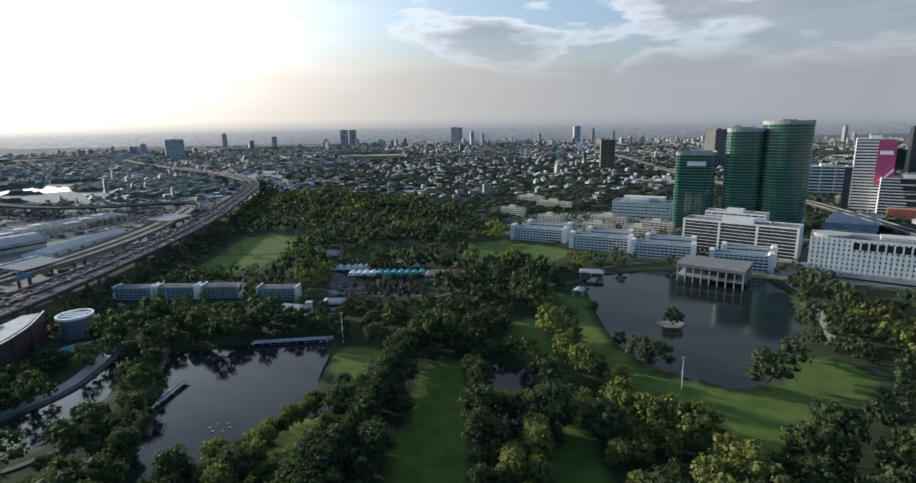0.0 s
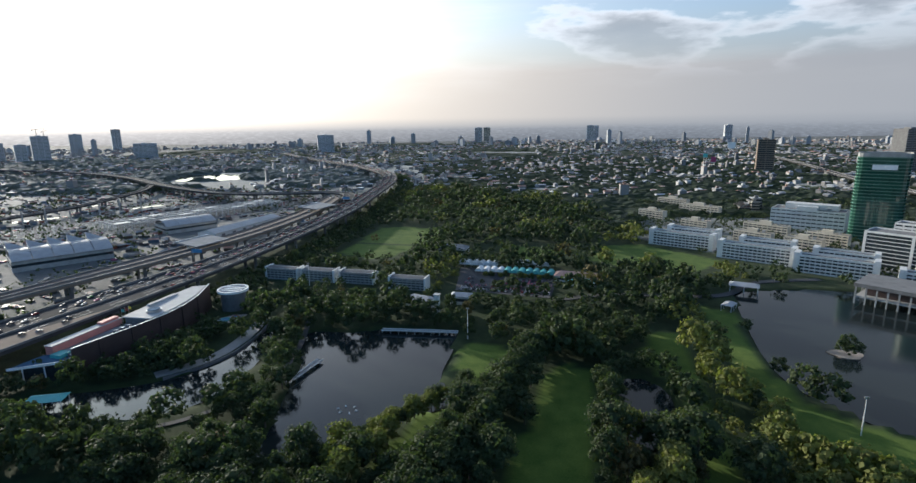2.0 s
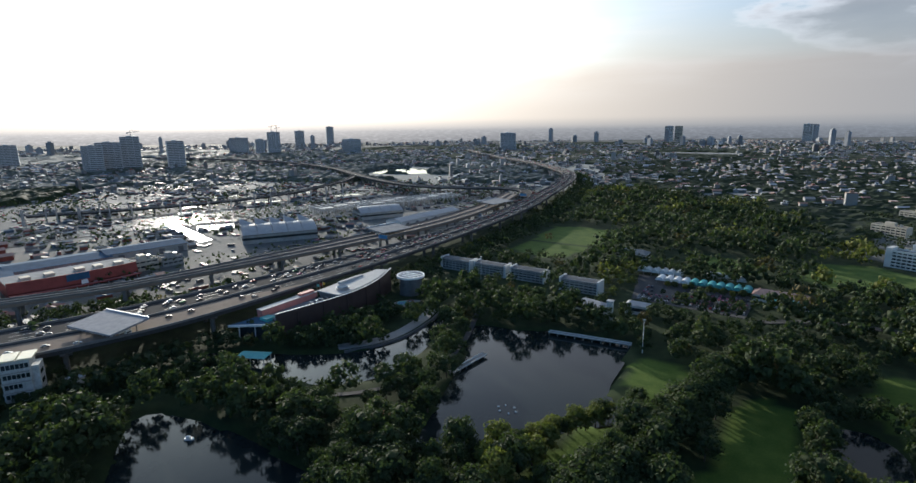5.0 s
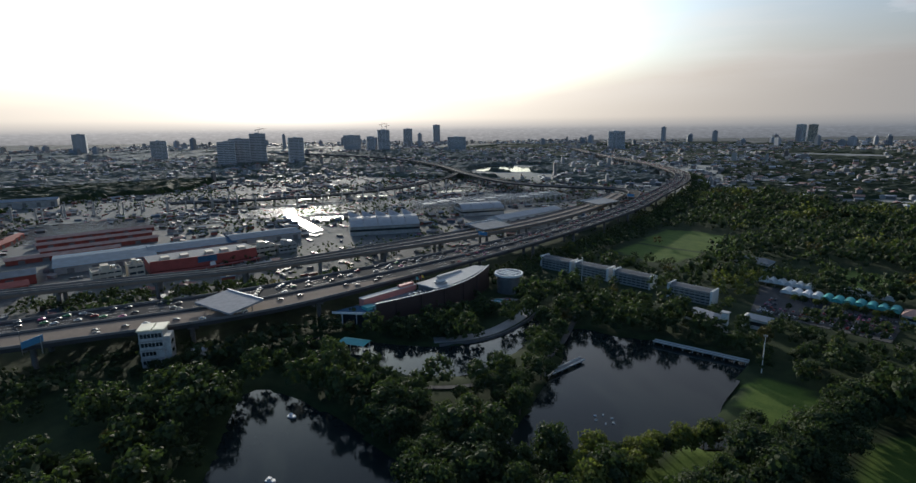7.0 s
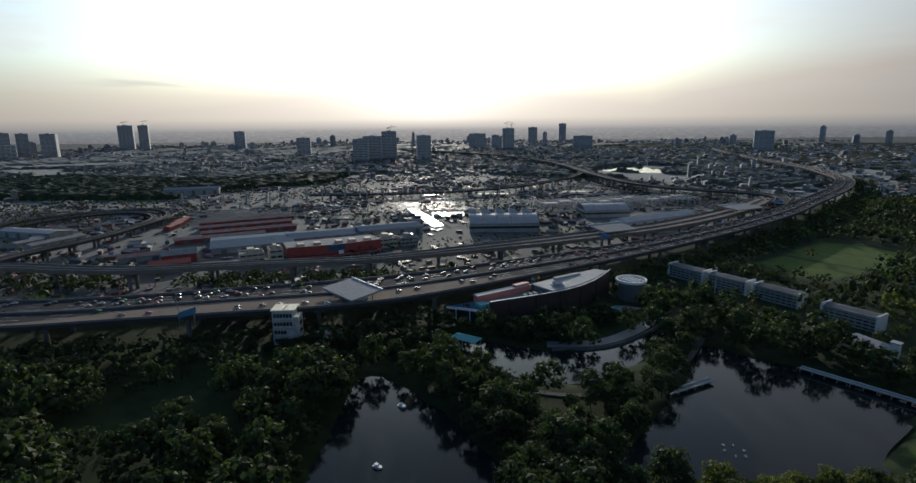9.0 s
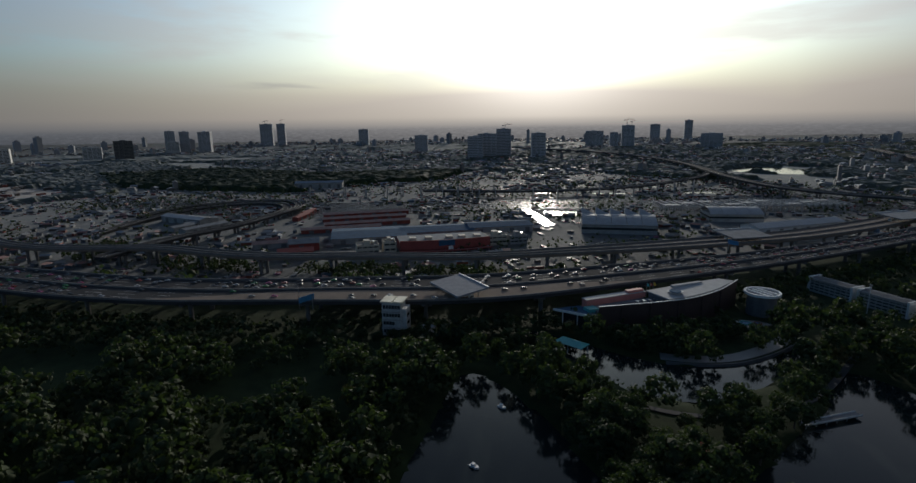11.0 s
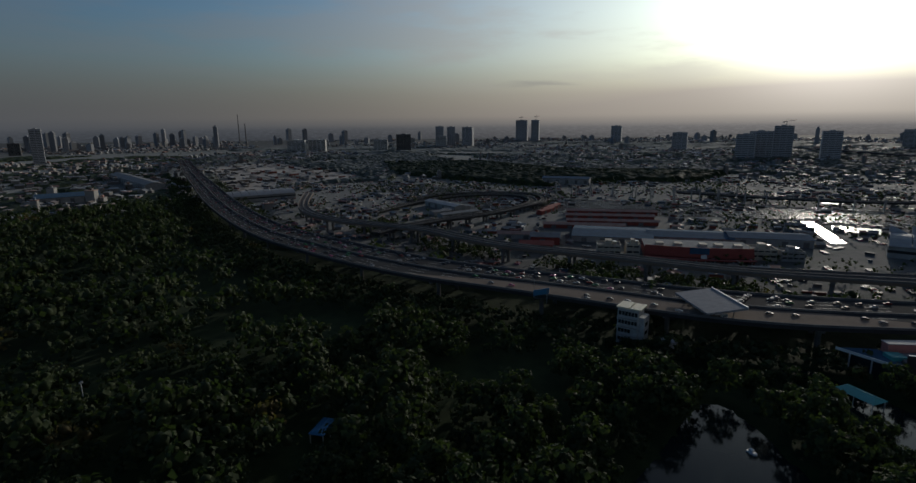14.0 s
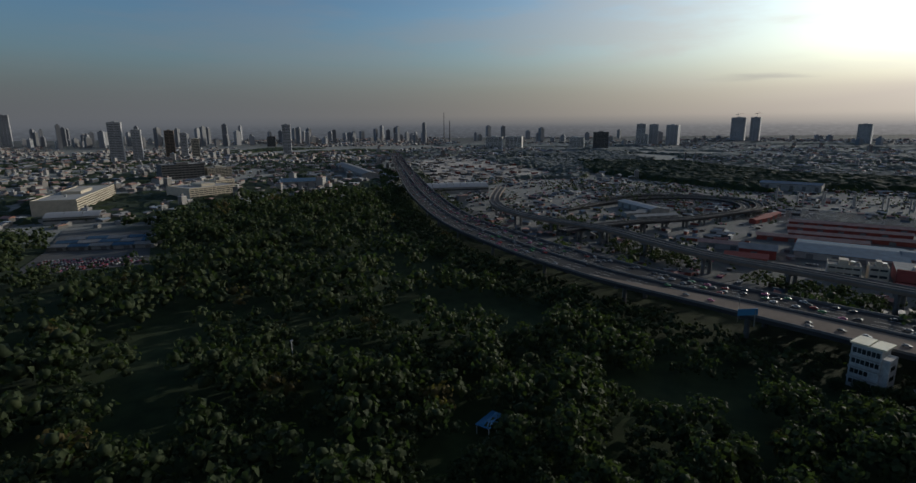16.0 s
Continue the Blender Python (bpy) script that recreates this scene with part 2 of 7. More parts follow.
M = {
    "white_paint": material("white_paint", (0.62, 0.61, 0.58), 0.6, vary=0.14, scale=0.12, fine=0.9),
    "cream": material("cream_render", (0.52, 0.46, 0.36), 0.75, vary=0.18),
    "grey_concrete": material("grey_concrete", (0.31, 0.305, 0.29), 0.9, spec=0.15, vary=0.25, bump=0.1, haze_sheen=0.08),
    "dark_concrete": material("stained_concrete", (0.15, 0.147, 0.145), 0.9, spec=0.15, vary=0.3, haze_sheen=0.05),
    "asphalt": material("asphalt", (0.055, 0.055, 0.057), 0.85, spec=0.15, vary=0.3, scale=0.08, fine=0.9, haze_sheen=0.06),
    "deck": material("deck_concrete", (0.05, 0.049, 0.05), 0.95, spec=0.03, vary=0.22, scale=0.05, fine=0.5, haze_sheen=0.02),
    "apron": material("sand_coloured_apron", (0.2, 0.155, 0.12), 0.95, spec=0.03, vary=0.2, scale=0.07, fine=0.6, haze_sheen=0.06),
    "marking": material("road_marking", (0.62, 0.61, 0.58), 0.6, vary=0.2),
    "roof_grey": material("grey_sheet_roof", (0.2, 0.205, 0.21), 0.95, spec=0.08, vary=0.3, haze_sheen=0.12),
    "roof_blue": material("blue_sheet_roof", (0.05, 0.11, 0.18), 0.95, spec=0.05, vary=0.25, haze_sheen=0.05),
    "roof_steel": material("steel_blue_roof", (0.09, 0.125, 0.17), 0.8, spec=0.2, vary=0.35, scale=0.08, fine=0.6),
    "roof_red": material("red_tile_roof", (0.32, 0.09, 0.06), 0.7, vary=0.3, haze_sheen=0.1),
    # red with lowered saturation, haze put into the paint colour
    "red_wall": material("red_painted_wall", (0.27, 0.065, 0.052), 0.85, spec=0.15, vary=0.25, haze_sheen=0.06),
    "pink_wall": material("pink_painted_wall", (0.6, 0.23, 0.19), 0.65, vary=0.15),
    "maroon": material("dark_brown_cladding", (0.05, 0.032, 0.03), 0.6, vary=0.25),
    "teal": material("teal_sheet", (0.1, 0.42, 0.4), 0.5, vary=0.2),
    "blue_sheet": material("blue_plastic_sheet", (0.05, 0.2, 0.38), 0.4, vary=0.25),
    "weathered_paint": material("weathered_paint", (0.44, 0.44, 0.42), 0.75, vary=0.4, scale=0.25, fine=1.6),
    "cream_roof": material("cream_roof", (0.78, 0.7, 0.5), 0.5, vary=0.15),
    "canopy_metal": material("canopy_metal", (0.27, 0.28, 0.3), 0.92, vary=0.2, scale=0.3),
    "membrane": material("white_membrane", (0.74, 0.74, 0.72), 0.45, vary=0.08),
    "pale_roof": material("pale_roof_coat", (0.42, 0.42, 0.41), 0.75, vary=0.14, scale=0.2, fine=1.5, spec=0.2, haze_sheen=0.08),
    "car_flag": material("yellow_cloth", (0.6, 0.45, 0.05), 0.8),
    "glass": glass_material("dark_window_glass", (0.035, 0.045, 0.05)),
    "green_glass": glass_material("green_curtain_glass", (0.02, 0.075, 0.052), 0.1),
    "green_rim": material("green_spandrel", (0.075, 0.17, 0.125), 0.35, vary=0.2),
    "steel": material("galvanised_steel", (0.4, 0.41, 0.42), 0.35, metal=0.8, vary=0.2),
    "earth": material("bare_earth", (0.2, 0.15, 0.11), 0.9, vary=0.35, scale=0.05, fine=0.7, haze_sheen=0.18),
    "paving": material("grey_paving", (0.26, 0.25, 0.235), 0.8, vary=0.2, scale=0.1, fine=1.2, haze_sheen=0.06),
    "bark": material("bark", (0.09, 0.07, 0.055), 0.9, vary=0.4, fine=4.0),
    "rubber": material("tyre_rubber", (0.02, 0.02, 0.02), 0.8),
    "leaf": leaf_material("broad_leaves", (0.028, 0.044, 0.022), (0.074, 0.094, 0.04)),
    # yellowish leaf colour that also carries evening sunlight on the trees
    "leaf_light": leaf_material("yellow_sunlit_leaves", (0.095, 0.115, 0.03), (0.2, 0.195, 0.06)),
    # leaves of far woods, greyed and lightened: haze put into the colour
    "leaf_hazed": leaf_material("hazed_leaves", (0.075, 0.09, 0.066), (0.13, 0.138, 0.11), haze_sheen=0.26),
    "leaf_dry": leaf_material("brownish_leaves", (0.07, 0.06, 0.025), (0.15, 0.12, 0.05)),
    "city_wall": material("city_wall", (0.34, 0.325, 0.305), 0.75, vary=0.2, scale=0.03, fine=0.3, island=0.75, haze_sheen=0.25),
    "far_wall": material("pale_suburb_wall", (0.33, 0.32, 0.305), 0.8, vary=0.12, scale=0.01, fine=0.2, island=0.6, haze_sheen=0.25),
    # haze is put into these two far walls as a paler grey
    "skyline_wall": material("hazed_skyline_wall", (0.34, 0.345, 0.36), 0.8, vary=0.15, scale=0.01, fine=0.2, island=0.5, spec=0.2, haze_sheen=0.3),
    "tower_wall": material("hazed_tower_wall", (0.42, 0.42, 0.425), 0.8, vary=0.15, scale=0.01, fine=0.2, spec=0.2, haze_sheen=0.3),
}


def patchwork(name, tones, rough, spec, haze_sheen=0.2):
    """Many small things, each of its own tone."""
    m = material(name, (0.5, 0.5, 0.5), rough, vary=0.2, scale=0.05, fine=0.4, spec=spec, haze_sheen=haze_sheen)
    n = m.node_tree
    lone = n.nodes.new("ShaderNodeNewGeometry")
    ramp = n.nodes.new("ShaderNodeValToRGB")
    ramp.color_ramp.interpolation = "CONSTANT"
    while len(ramp.color_ramp.elements) < len(tones):
        ramp.color_ramp.elements.new(0.5)
    for i, (e, c) in enumerate(zip(ramp.color_ramp.elements, tones)):
        e.position, e.color = i / len(tones), (*c, 1)
    mix = n.nodes.new("ShaderNodeMix")
    mix.data_type, mix.blend_type = "RGBA", "MULTIPLY"
    b = n.nodes["Principled BSDF"]
    old = b.inputs["Base Color"].links[0].from_socket
    n.links.new(lone.outputs["Random Per Island"], ramp.inputs[0])
    n.links.new(ramp.outputs[0], mix.inputs[6])
    n.links.new(old, mix.inputs[7])
    mix.inputs[0].default_value = 1.0
    n.links.new(mix.outputs[2], b.inputs["Base Color"])
    return m


ROOF_TONES = [(0.5, 0.2, 0.13), (0.34, 0.33, 0.33), (0.7, 0.68, 0.65), (0.4, 0.27, 0.2), (0.25, 0.25, 0.26), (0.62, 0.3, 0.18), (0.28, 0.36, 0.46), (0.5, 0.47, 0.43), (0.3, 0.2, 0.17), (0.85, 0.84, 0.8)]
M["city_roof"] = patchwork("city_roof", ROOF_TONES, 0.6, 0.35)
M["far_roof"] = patchwork("pale_suburb_roof", ROOF_TONES, 0.6, 0.35)


def water_material():
    m = bpy.data.materials.new("lake_water")
    m.use_nodes = True
    n = Nodes(m.node_tree)
    place = n.add("ShaderNodeNewGeometry").outputs["Position"]
    tone = n.ramp(n.noise(place, 0.03, 4.0), [(0.3, (0.012, 0.018, 0.019)), (0.7, (0.02, 0.027, 0.026))])
    b = n.add("ShaderNodeBsdfPrincipled", Base_Color=tone, Roughness=0.08, IOR=1.33)
    bn = n.add("ShaderNodeBump", Strength=0.04, Distance=0.2, Height=n.noise(place, 0.9, 3.0))
    n.tree.links.new(bn.outputs[0], b.inputs["Normal"])
    n.add("ShaderNodeOutputMaterial", Surface=b.outputs[0])
    return m


M["water"] = water_material()


def ground_material():
    """Lawn, woodland floor, town ground and works yard, told apart by the ground's zone attribute."""
    m = bpy.data.materials.new("ground_cover")
    m.use_nodes = True
    n = Nodes(m.node_tree)
    place = n.add("ShaderNodeNewGeometry").outputs["Position"]
    zone = n.tree.nodes.new("ShaderNodeSeparateColor")
    at = n.tree.nodes.new("ShaderNodeAttribute")
    at.attribute_name = "zone"
    n.tree.links.new(at.outputs["Color"], zone.inputs[0])
    broad, mid, fine = n.noise(place, 0.012, 5.0), n.noise(place, 0.09, 5.0), n.noise(place, 1.1, 3.0)
    wood = n.ramp(mid, [(0.35, (0.02, 0.032, 0.012)), (0.7, (0.038, 0.056, 0.02))])
    lawn = n.ramp(n.math("ADD", n.math("MULTIPLY", mid, 0.6), n.math("MULTIPLY", fine, 0.4)), [(0.35, (0.052, 0.096, 0.015)), (0.65, (0.11, 0.155, 0.028))])
    town = n.ramp(n.noise(place, 0.03, 7.0, 0.75), [(0.4, (0.03, 0.04, 0.024)), (0.52, (0.06, 0.062, 0.052)), (0.68, (0.14, 0.134, 0.125))])
    yard = n.ramp(n.noise(place, 0.028, 8.0, 0.72), [(0.38, (0.03, 0.036, 0.022)), (0.52, (0.052, 0.045, 0.039)), (0.7, (0.1, 0.086, 0.076))])
    # far ground colour with haze painted in: greyer and flatter in tone
    far_haze = n.ramp(n.noise(place, 0.006, 8.0, 0.75), [(0.36, (0.05, 0.056, 0.05)), (0.5, (0.085, 0.088, 0.084)), (0.66, (0.14, 0.138, 0.134))])
    col = n.mix(zone.outputs[0], wood, lawn)
    col = n.mix(zone.outputs[1], col, town)
    col = n.mix(zone.outputs[2], col, yard)
    col = n.mix(at.outputs["Alpha"], col, far_haze)
    b = n.add("ShaderNodeBsdfPrincipled", Base_Color=col, Roughness=n.math("SUBTRACT", 0.9, n.math("MULTIPLY", zone.outputs[2], n.ramp(broad, [(0.45, 0.0), (0.65, 0.1)]))))
    # sheen in place of haze: strong on town ground, fading out farthest away
    haze_weight = n.math("ADD", 0.03, n.math("MULTIPLY", zone.outputs[1], n.math("SUBTRACT", 0.16, n.math("MULTIPLY", at.outputs["Alpha"], 0.16))))
    hazed(b, 0.0)
    n.tree.links.new(haze_weight, b.inputs["Sheen Weight"])
    wetness = n.ramp(zone.outputs[2], [(0.0, 0.05), (1.0, 0.03)])
    n.tree.links.new(wetness, b.inputs["Specular IOR Level"])
    bn = n.add("ShaderNodeBump", Strength=0.3, Distance=0.4, Height=fine)
    n.tree.links.new(bn.outputs[0], b.inputs["Normal"])
    n.add("ShaderNodeOutputMaterial", Surface=b.outputs[0])
    return m


M["ground"] = ground_material()

# ---- geometry helpers ----
class Geo:
    """Collects corners and faces for one mesh."""

    def __init__(self):
        self.v, self.f = [], []

    def add(self, verts, faces, m=None):
        k = len(self.v)
        self.v += [tuple(m @ Vector(p)) for p in verts] if m else [tuple(p) for p in verts]
        self.f += [tuple(i + k for i in q) for q in faces]
        return self

    def box(self, x0, x1, y0, y1, z0, z1, m=None, bottom=True):
        v = [(x, y, z) for z in (z0, z1) for x, y in ((x0, y0), (x1, y0), (x1, y1), (x0, y1))]
        f = [(0, 1, 5, 4), (1, 2, 6, 5), (2, 3, 7, 6), (3, 0, 4, 7), (4, 5, 6, 7)] + ([(3, 2, 1, 0)] if bottom else [])
        return self.add(v, f, m)

    def prism(self, poly, z0, z1, m=None):
        n = len(poly)
        v = [(x, y, z0) for x, y in poly] + [(x, y, z1) for x, y in poly]
        f = [(i, (i + 1) % n, n + (i + 1) % n, n + i) for i in range(n)] + [tuple(range(n, 2 * n)), tuple(range(n - 1, -1, -1))]
        return self.add(v, f, m)

    def tube(self, a, b, r0, r1=None, sides=6):
        a, b = Vector(a), Vector(b)
        q = (b - a).to_track_quat("Z", "Y")
        r1 = r0 if r1 is None else r1
        ring = [(math.cos(2 * math.pi * i / sides), math.sin(2 * math.pi * i / sides)) for i in range(sides)]
        v = [a + q @ Vector((c * r0, s * r0, 0)) for c, s in ring] + [b + q @ Vector((c * r1, s * r1, 0)) for c, s in ring]
        f = [(i, (i + 1) % sides, sides + (i + 1) % sides, sides + i) for i in range(sides)] + [tuple(range(sides, 2 * sides)), tuple(range(sides - 1, -1, -1))]
        return self.add(v, f)

    def mesh(self, name, mat, smooth=False):
        me = bpy.data.meshes.new(name)
        me.from_pydata(self.v, [], self.f)
        me.materials.append(M[mat])
        if smooth:
            me.polygons.foreach_set("use_smooth", [True] * len(me.polygons))
        return me


def part(name, geo, mat, parent=None, label="", smooth=False):
    """One mesh object under a thing or a part; geo is a Geo or a ready mesh."""
    ob = new(name, geo.mesh(name, mat, smooth) if isinstance(geo, Geo) else geo)
    ob.parent = parent
    if label:
        ob["label"] = label
    return ob


def thing(name, m, label, category, group="", kind=""):
    ob = new(name)
    ob.empty_display_size = 1.0
    ob.matrix_world = m
    return tagged(ob, label, category, group, kind)


def curve(points, step=6.0, closed=False):
    """A smooth line through the points, as an array of places about step metres apart."""
    p = [np.array(q, float) for q in points]
    n, out = len(p), []
    for i in range(n if closed else n - 1):
        a, b, c, d = (p[(i + k) % n] if closed else p[min(max(i + k, 0), n - 1)] for k in (-1, 0, 1, 2))
        for t in np.linspace(0, 1, max(2, int(np.linalg.norm(c - b) / step)), endpoint=False):
            out.append(0.5 * (2 * b + (c - a) * t + (2 * a - 5 * b + 4 * c - d) * t * t + (3 * b - a - 3 * c + d) * t**3))
    if not closed:
        out.append(p[-1])
    return np.array(out)


def inside(poly, x, y):
    """Which of the places (arrays x, y) lie in the polygon."""
    poly = np.asarray(poly, float)
    hit = np.zeros(np.shape(x), bool)
    for (ax, ay), (bx, by) in zip(poly, np.roll(poly, -1, 0)):
        cross = (ay > y) != (by > y)
        hit ^= cross & (x < (bx - ax) * (y - ay) / (by - ay + 1e-9) + ax)
    return hit


# ---- ground and lakes ----
LAKES = {
    "lake_1": [(-133, 228), (-111, 233), (-97, 240), (-64, 243), (-60, 224), (-58, 197), (-48, 180), (-60, 166), (-72, 148), (-85, 134), (-96, 128), (-101, 145), (-106, 160), (-112, 178), (-117, 195), (-128, 212)],
    "lake_2": [(-188, 97), (-177, 85), (-157, 71), (-139, 58), (-118, 48), (-100, 60), (-98, 90), (-112, 104), (-135, 106), (-153, 106), (-172, 103)],
    "lake_3": [(-160, 240), (-155, 222), (-153, 200), (-157, 184), (-165, 171), (-180, 160), (-204, 148), (-216, 138), (-210, 130), (-186, 138), (-166, 141), (-146, 149), (-137, 166), (-138, 190), (-147, 216)],
    "lake_4": [(86, 338), (116, 349), (138, 352), (165, 352), (192, 330), (194, 305), (184, 281), (170, 250), (149, 226), (118, 192), (106, 188), (93, 197), (80, 213), (74, 236), (76, 276), (80, 313)],
    "lake_5": [(-838, 1005), (-822, 938), (-757, 864), (-726, 888), (-684, 882), (-644, 900), (-690, 962), (-724, 1012), (-790, 1022)],
    "pond_1": [(9, 205), (20, 212), (29, 200), (26, 172), (17, 165), (11, 180)],
}
LAWNS = [
    [(58, 309), (73, 300), (70, 251), (72, 223), (76, 204), (92, 190), (109, 183), (124, 189), (148, 216), (164, 204), (160, 188), (143, 172), (121, 160), (105, 150), (91, 140), (83, 149), (76, 163), (68, 173), (63, 200), (58, 223), (55, 252)],
    [(-18, 203), (-11, 219), (3, 216), (4, 192), (4, 150), (2, 110), (-22, 110), (-22, 148), (-19, 170)],
    [(25, 261), (43, 265), (41, 224), (40, 201), (43, 177), (41, 150), (42, 115), (27, 115), (28, 149), (34, 168), (35, 200), (29, 212), (23, 228)],
    [(-57, 222), (-50, 234), (-32, 228), (-27, 205), (-29, 184), (-38, 178), (-44, 190), (-52, 206)],
    [(-57, 170), (-48, 173), (-44, 166), (-47, 150), (-50, 132), (-60, 134), (-61, 146), (-59, 158)],
    [(-200, 490), (-175, 500), (-131, 490), (-137, 440), (-146, 424), (-195, 426)],
    [(-193, 420), (-140, 418), (-148, 378), (-160, 372), (-195, 386)],
    [(-68, 434), (-29, 437), (-25, 398), (-50, 380)],
    [(0, 398), (8, 448), (40, 459), (94, 411), (68, 380), (30, 378)],
    [(-146, 600), (-115, 612), (-117, 580), (-138, 584)],
]
CLEARINGS = [
    [(-90, 362), (-80, 308), (-20, 303), (-18, 345), (-66, 362)],
    [(-186, -352), (-246, -304), (-325, -412), (-289, -485), (-236, -410)],
    [(-247, 74), (-232, 74), (-231, 90), (-236, 94), (-247, 90)],
    [(-219, 149), (-206, 149), (-197, 165), (-190, 190), (-188, 213), (-192, 234), (-200, 258), (-216, 258), (-220, 200)], [(-200, 124), (-166, 141), (-146, 149), (-137, 166), (-131, 164), (-140, 143), (-164, 131), (-195, 116)], [(-200, 158), (-190, 165), (-178, 163), (-163, 178), (-161, 205), (-166, 236), (-184, 242), (-188, 213), (-190, 190)], [(-124, 142), (-112, 146), (-106, 138), (-114, 128), (-122, 132)], [(-194, 230), (-188, 224), (-176, 232), (-176, 246), (-184, 244)],
    [(-168, -36), (-148, -36), (-148, -18), (-168, -18)],
    [(-246, 52), (-234, 48), (-212, 76), (-228, 82)],
    # lawns in shade, coloured as dark woodland floor instead of grass
    [(-206, 6), (-196, 2), (-180, 22), (-174, 44), (-184, 54), (-202, 44), (-210, 26)],
    [(-182, -214), (-192, -192), (-153, -148), (-106, -99), (-97, -119), (-127, -152)],
    [(-241, -113), (-266, -70), (-254, -28), (-234, -29), (-226, -80)],
]
# trees scaled down here, to open camera views and let sun onto lawns
LOW_TREES = [[(-180, -360), (-250, -302), (-205, -235), (-140, -300)], [(-262, 365), (-190, 365), (-207, 505), (-262, 520)], [(-205, 360), (-130, 340), (-130, 372), (-195, 374)], [(-90, 370), (-58, 372), (-72, 442), (-100, 445)], [(-216, 268), (-90, 268), (-90, 306), (-216, 306)], [(-90, 272), (-8, 272), (-8, 306), (-90, 306)], [(50, 350), (200, 300), (210, 345), (80, 440)], [(-200, 340), (-120, 340), (-120, 375), (-200, 375)]]
# runs on under the expressway, where dark woodland floor stands for the deck's shade
PARK = [(-252, 300), (-256, 450), (-268, 560), (-290, 660), (-310, 790), (-190, 800), (-80, 720), (10, 600), (30, 490), (125, 410), (170, 375), (205, 330), (280, 300), (330, 180), (300, -60), (200, -300), (60, -460), (-200, -480), (-340, -440), (-470, -470), (-575, -395), (-640, -360), (-575, -262), (-450, -160), (-385, -85), (-340, -18), (-312, 40), (-296, 90), (-280, 130), (-262, 250)]
YARD = [(-300, 40), (-290, 250), (-280, 480), (-310, 720), (-420, 800), (-620, 760), (-900, 600), (-960, 200), (-900, -200), (-800, -330), (-480, -180), (-380, -60)]
WOOD = [(-905, -60), (-800, 92), (-860, 165), (-880, 330), (-1010, 420), (-1060, 150), (-1300, -40), (-1270, -260), (-1020, -190)]
WORKS = [(-690, -330), (-800, -300), (-960, -215), (-1010, -260), (-1330, -560), (-1180, -640), (-900, -470)]
SHORE = [(-838, 940), (-757, 866), (-690, 880), (-640, 900), (-590, 850), (-600, 790), (-700, 780), (-780, 850)]


def axis_steps(lo, hi, fine, far):
    """Grid lines: fine between lo and hi, ever wider out to far."""
    core = list(np.arange(lo, hi + 0.1, fine))
    out, step = [], fine
    x = hi
    while x < far:
        step *= 1.22
        x += step
        out.append(x)
    low, step, x = [], fine, lo
    while x > -far:
        step *= 1.22
        x -= step
        low.append(x)
    return np.array(low[::-1] + core + out)


def build_ground():
    xs, ys = axis_steps(-300, 210, 4.0, 5600), axis_steps(-130, 520, 4.0, 5600)
    gx, gy = np.meshgrid(xs, ys)
    z = 0.25 * np.sin(gx * 0.021) * np.sin(gy * 0.017) * (np.hypot(gx, gy) < 700)
    for name, pts in LAKES.items():
        z[inside(curve(pts, 5, True), gx, gy)] = -2.2
    lawn = np.zeros_like(gx)
    for pts in LAWNS:
        lawn[inside(pts, gx, gy)] = 1
    town = (~inside(PARK, gx, gy)).astype(float)
    yard = inside(YARD, gx, gy).astype(float)
    # share of the haze-grey ground colour, growing with distance
    far_haze = np.clip((np.hypot(gx, gy) - 1500) / 1500, 0, 1)
    n, k = len(xs), len(ys)
    idx = np.arange(n * k).reshape(k, n)
    faces = np.stack([idx[:-1, :-1], idx[:-1, 1:], idx[1:, 1:], idx[1:, :-1]], -1).reshape(-1, 4)
    me = bpy.data.meshes.new("ground")
    me.from_pydata(np.stack([gx, gy, z], -1).reshape(-1, 3).tolist(), [], faces.tolist())
    me.materials.append(M["ground"])
    zone = me.attributes.new("zone", "FLOAT_COLOR", "POINT")
    zone.data.foreach_set("color", np.stack([lawn, town, yard, far_haze], -1).ravel().astype(np.float32))
    me.polygons.foreach_set("use_smooth", [True] * len(me.polygons))
    return tagged(new("ground", me), "grassy park ground running into grey city ground", "ground", kind="structure")


build_ground()
for name, pts in LAKES.items():
    line = curve(pts, 5, True)
    mid = line.mean(0)
    line = mid + (line - mid) * 1.03
    me = bpy.data.meshes.new("water")
    me.from_pydata([(x, y, -0.45) for x, y in line], [], [tuple(range(len(line)))])
    me.materials.append(M["water"])
    tagged(new(name, me), "calm dark lake water reflecting the sky", "water", kind="structure")

# ---- elevated expressway ----
EAST = curve([(-1250, -760), (-917, -540), (-715, -402), (-542, -282), (-405, -173), (-335, -95), (-291, -29), (-267, 26), (-250, 66), (-236, 99), (-226, 140), (-223, 200), (-221, 300), (-227, 420), (-240, 530), (-259, 620), (-280, 720), (-305, 820), (-345, 920), (-400, 1000), (-480, 1100), (-600, 1215), (-760, 1370), (-1000, 1640)], 8)
WEST = curve([(-1258, -736), (-925, -513), (-727, -376), (-565, -262), (-436, -160), (-372, -85), (-326, -18), (-303, 30), (-288, 75), (-274, 112), (-264, 150), (-257, 200), (-247, 300), (-249, 420), (-262, 530), (-281, 620), (-302, 720), (-326, 810), (-364, 908), (-416, 985), (-494, 1084), (-612, 1200), (-770, 1357), (-1008, 1630)], 8)


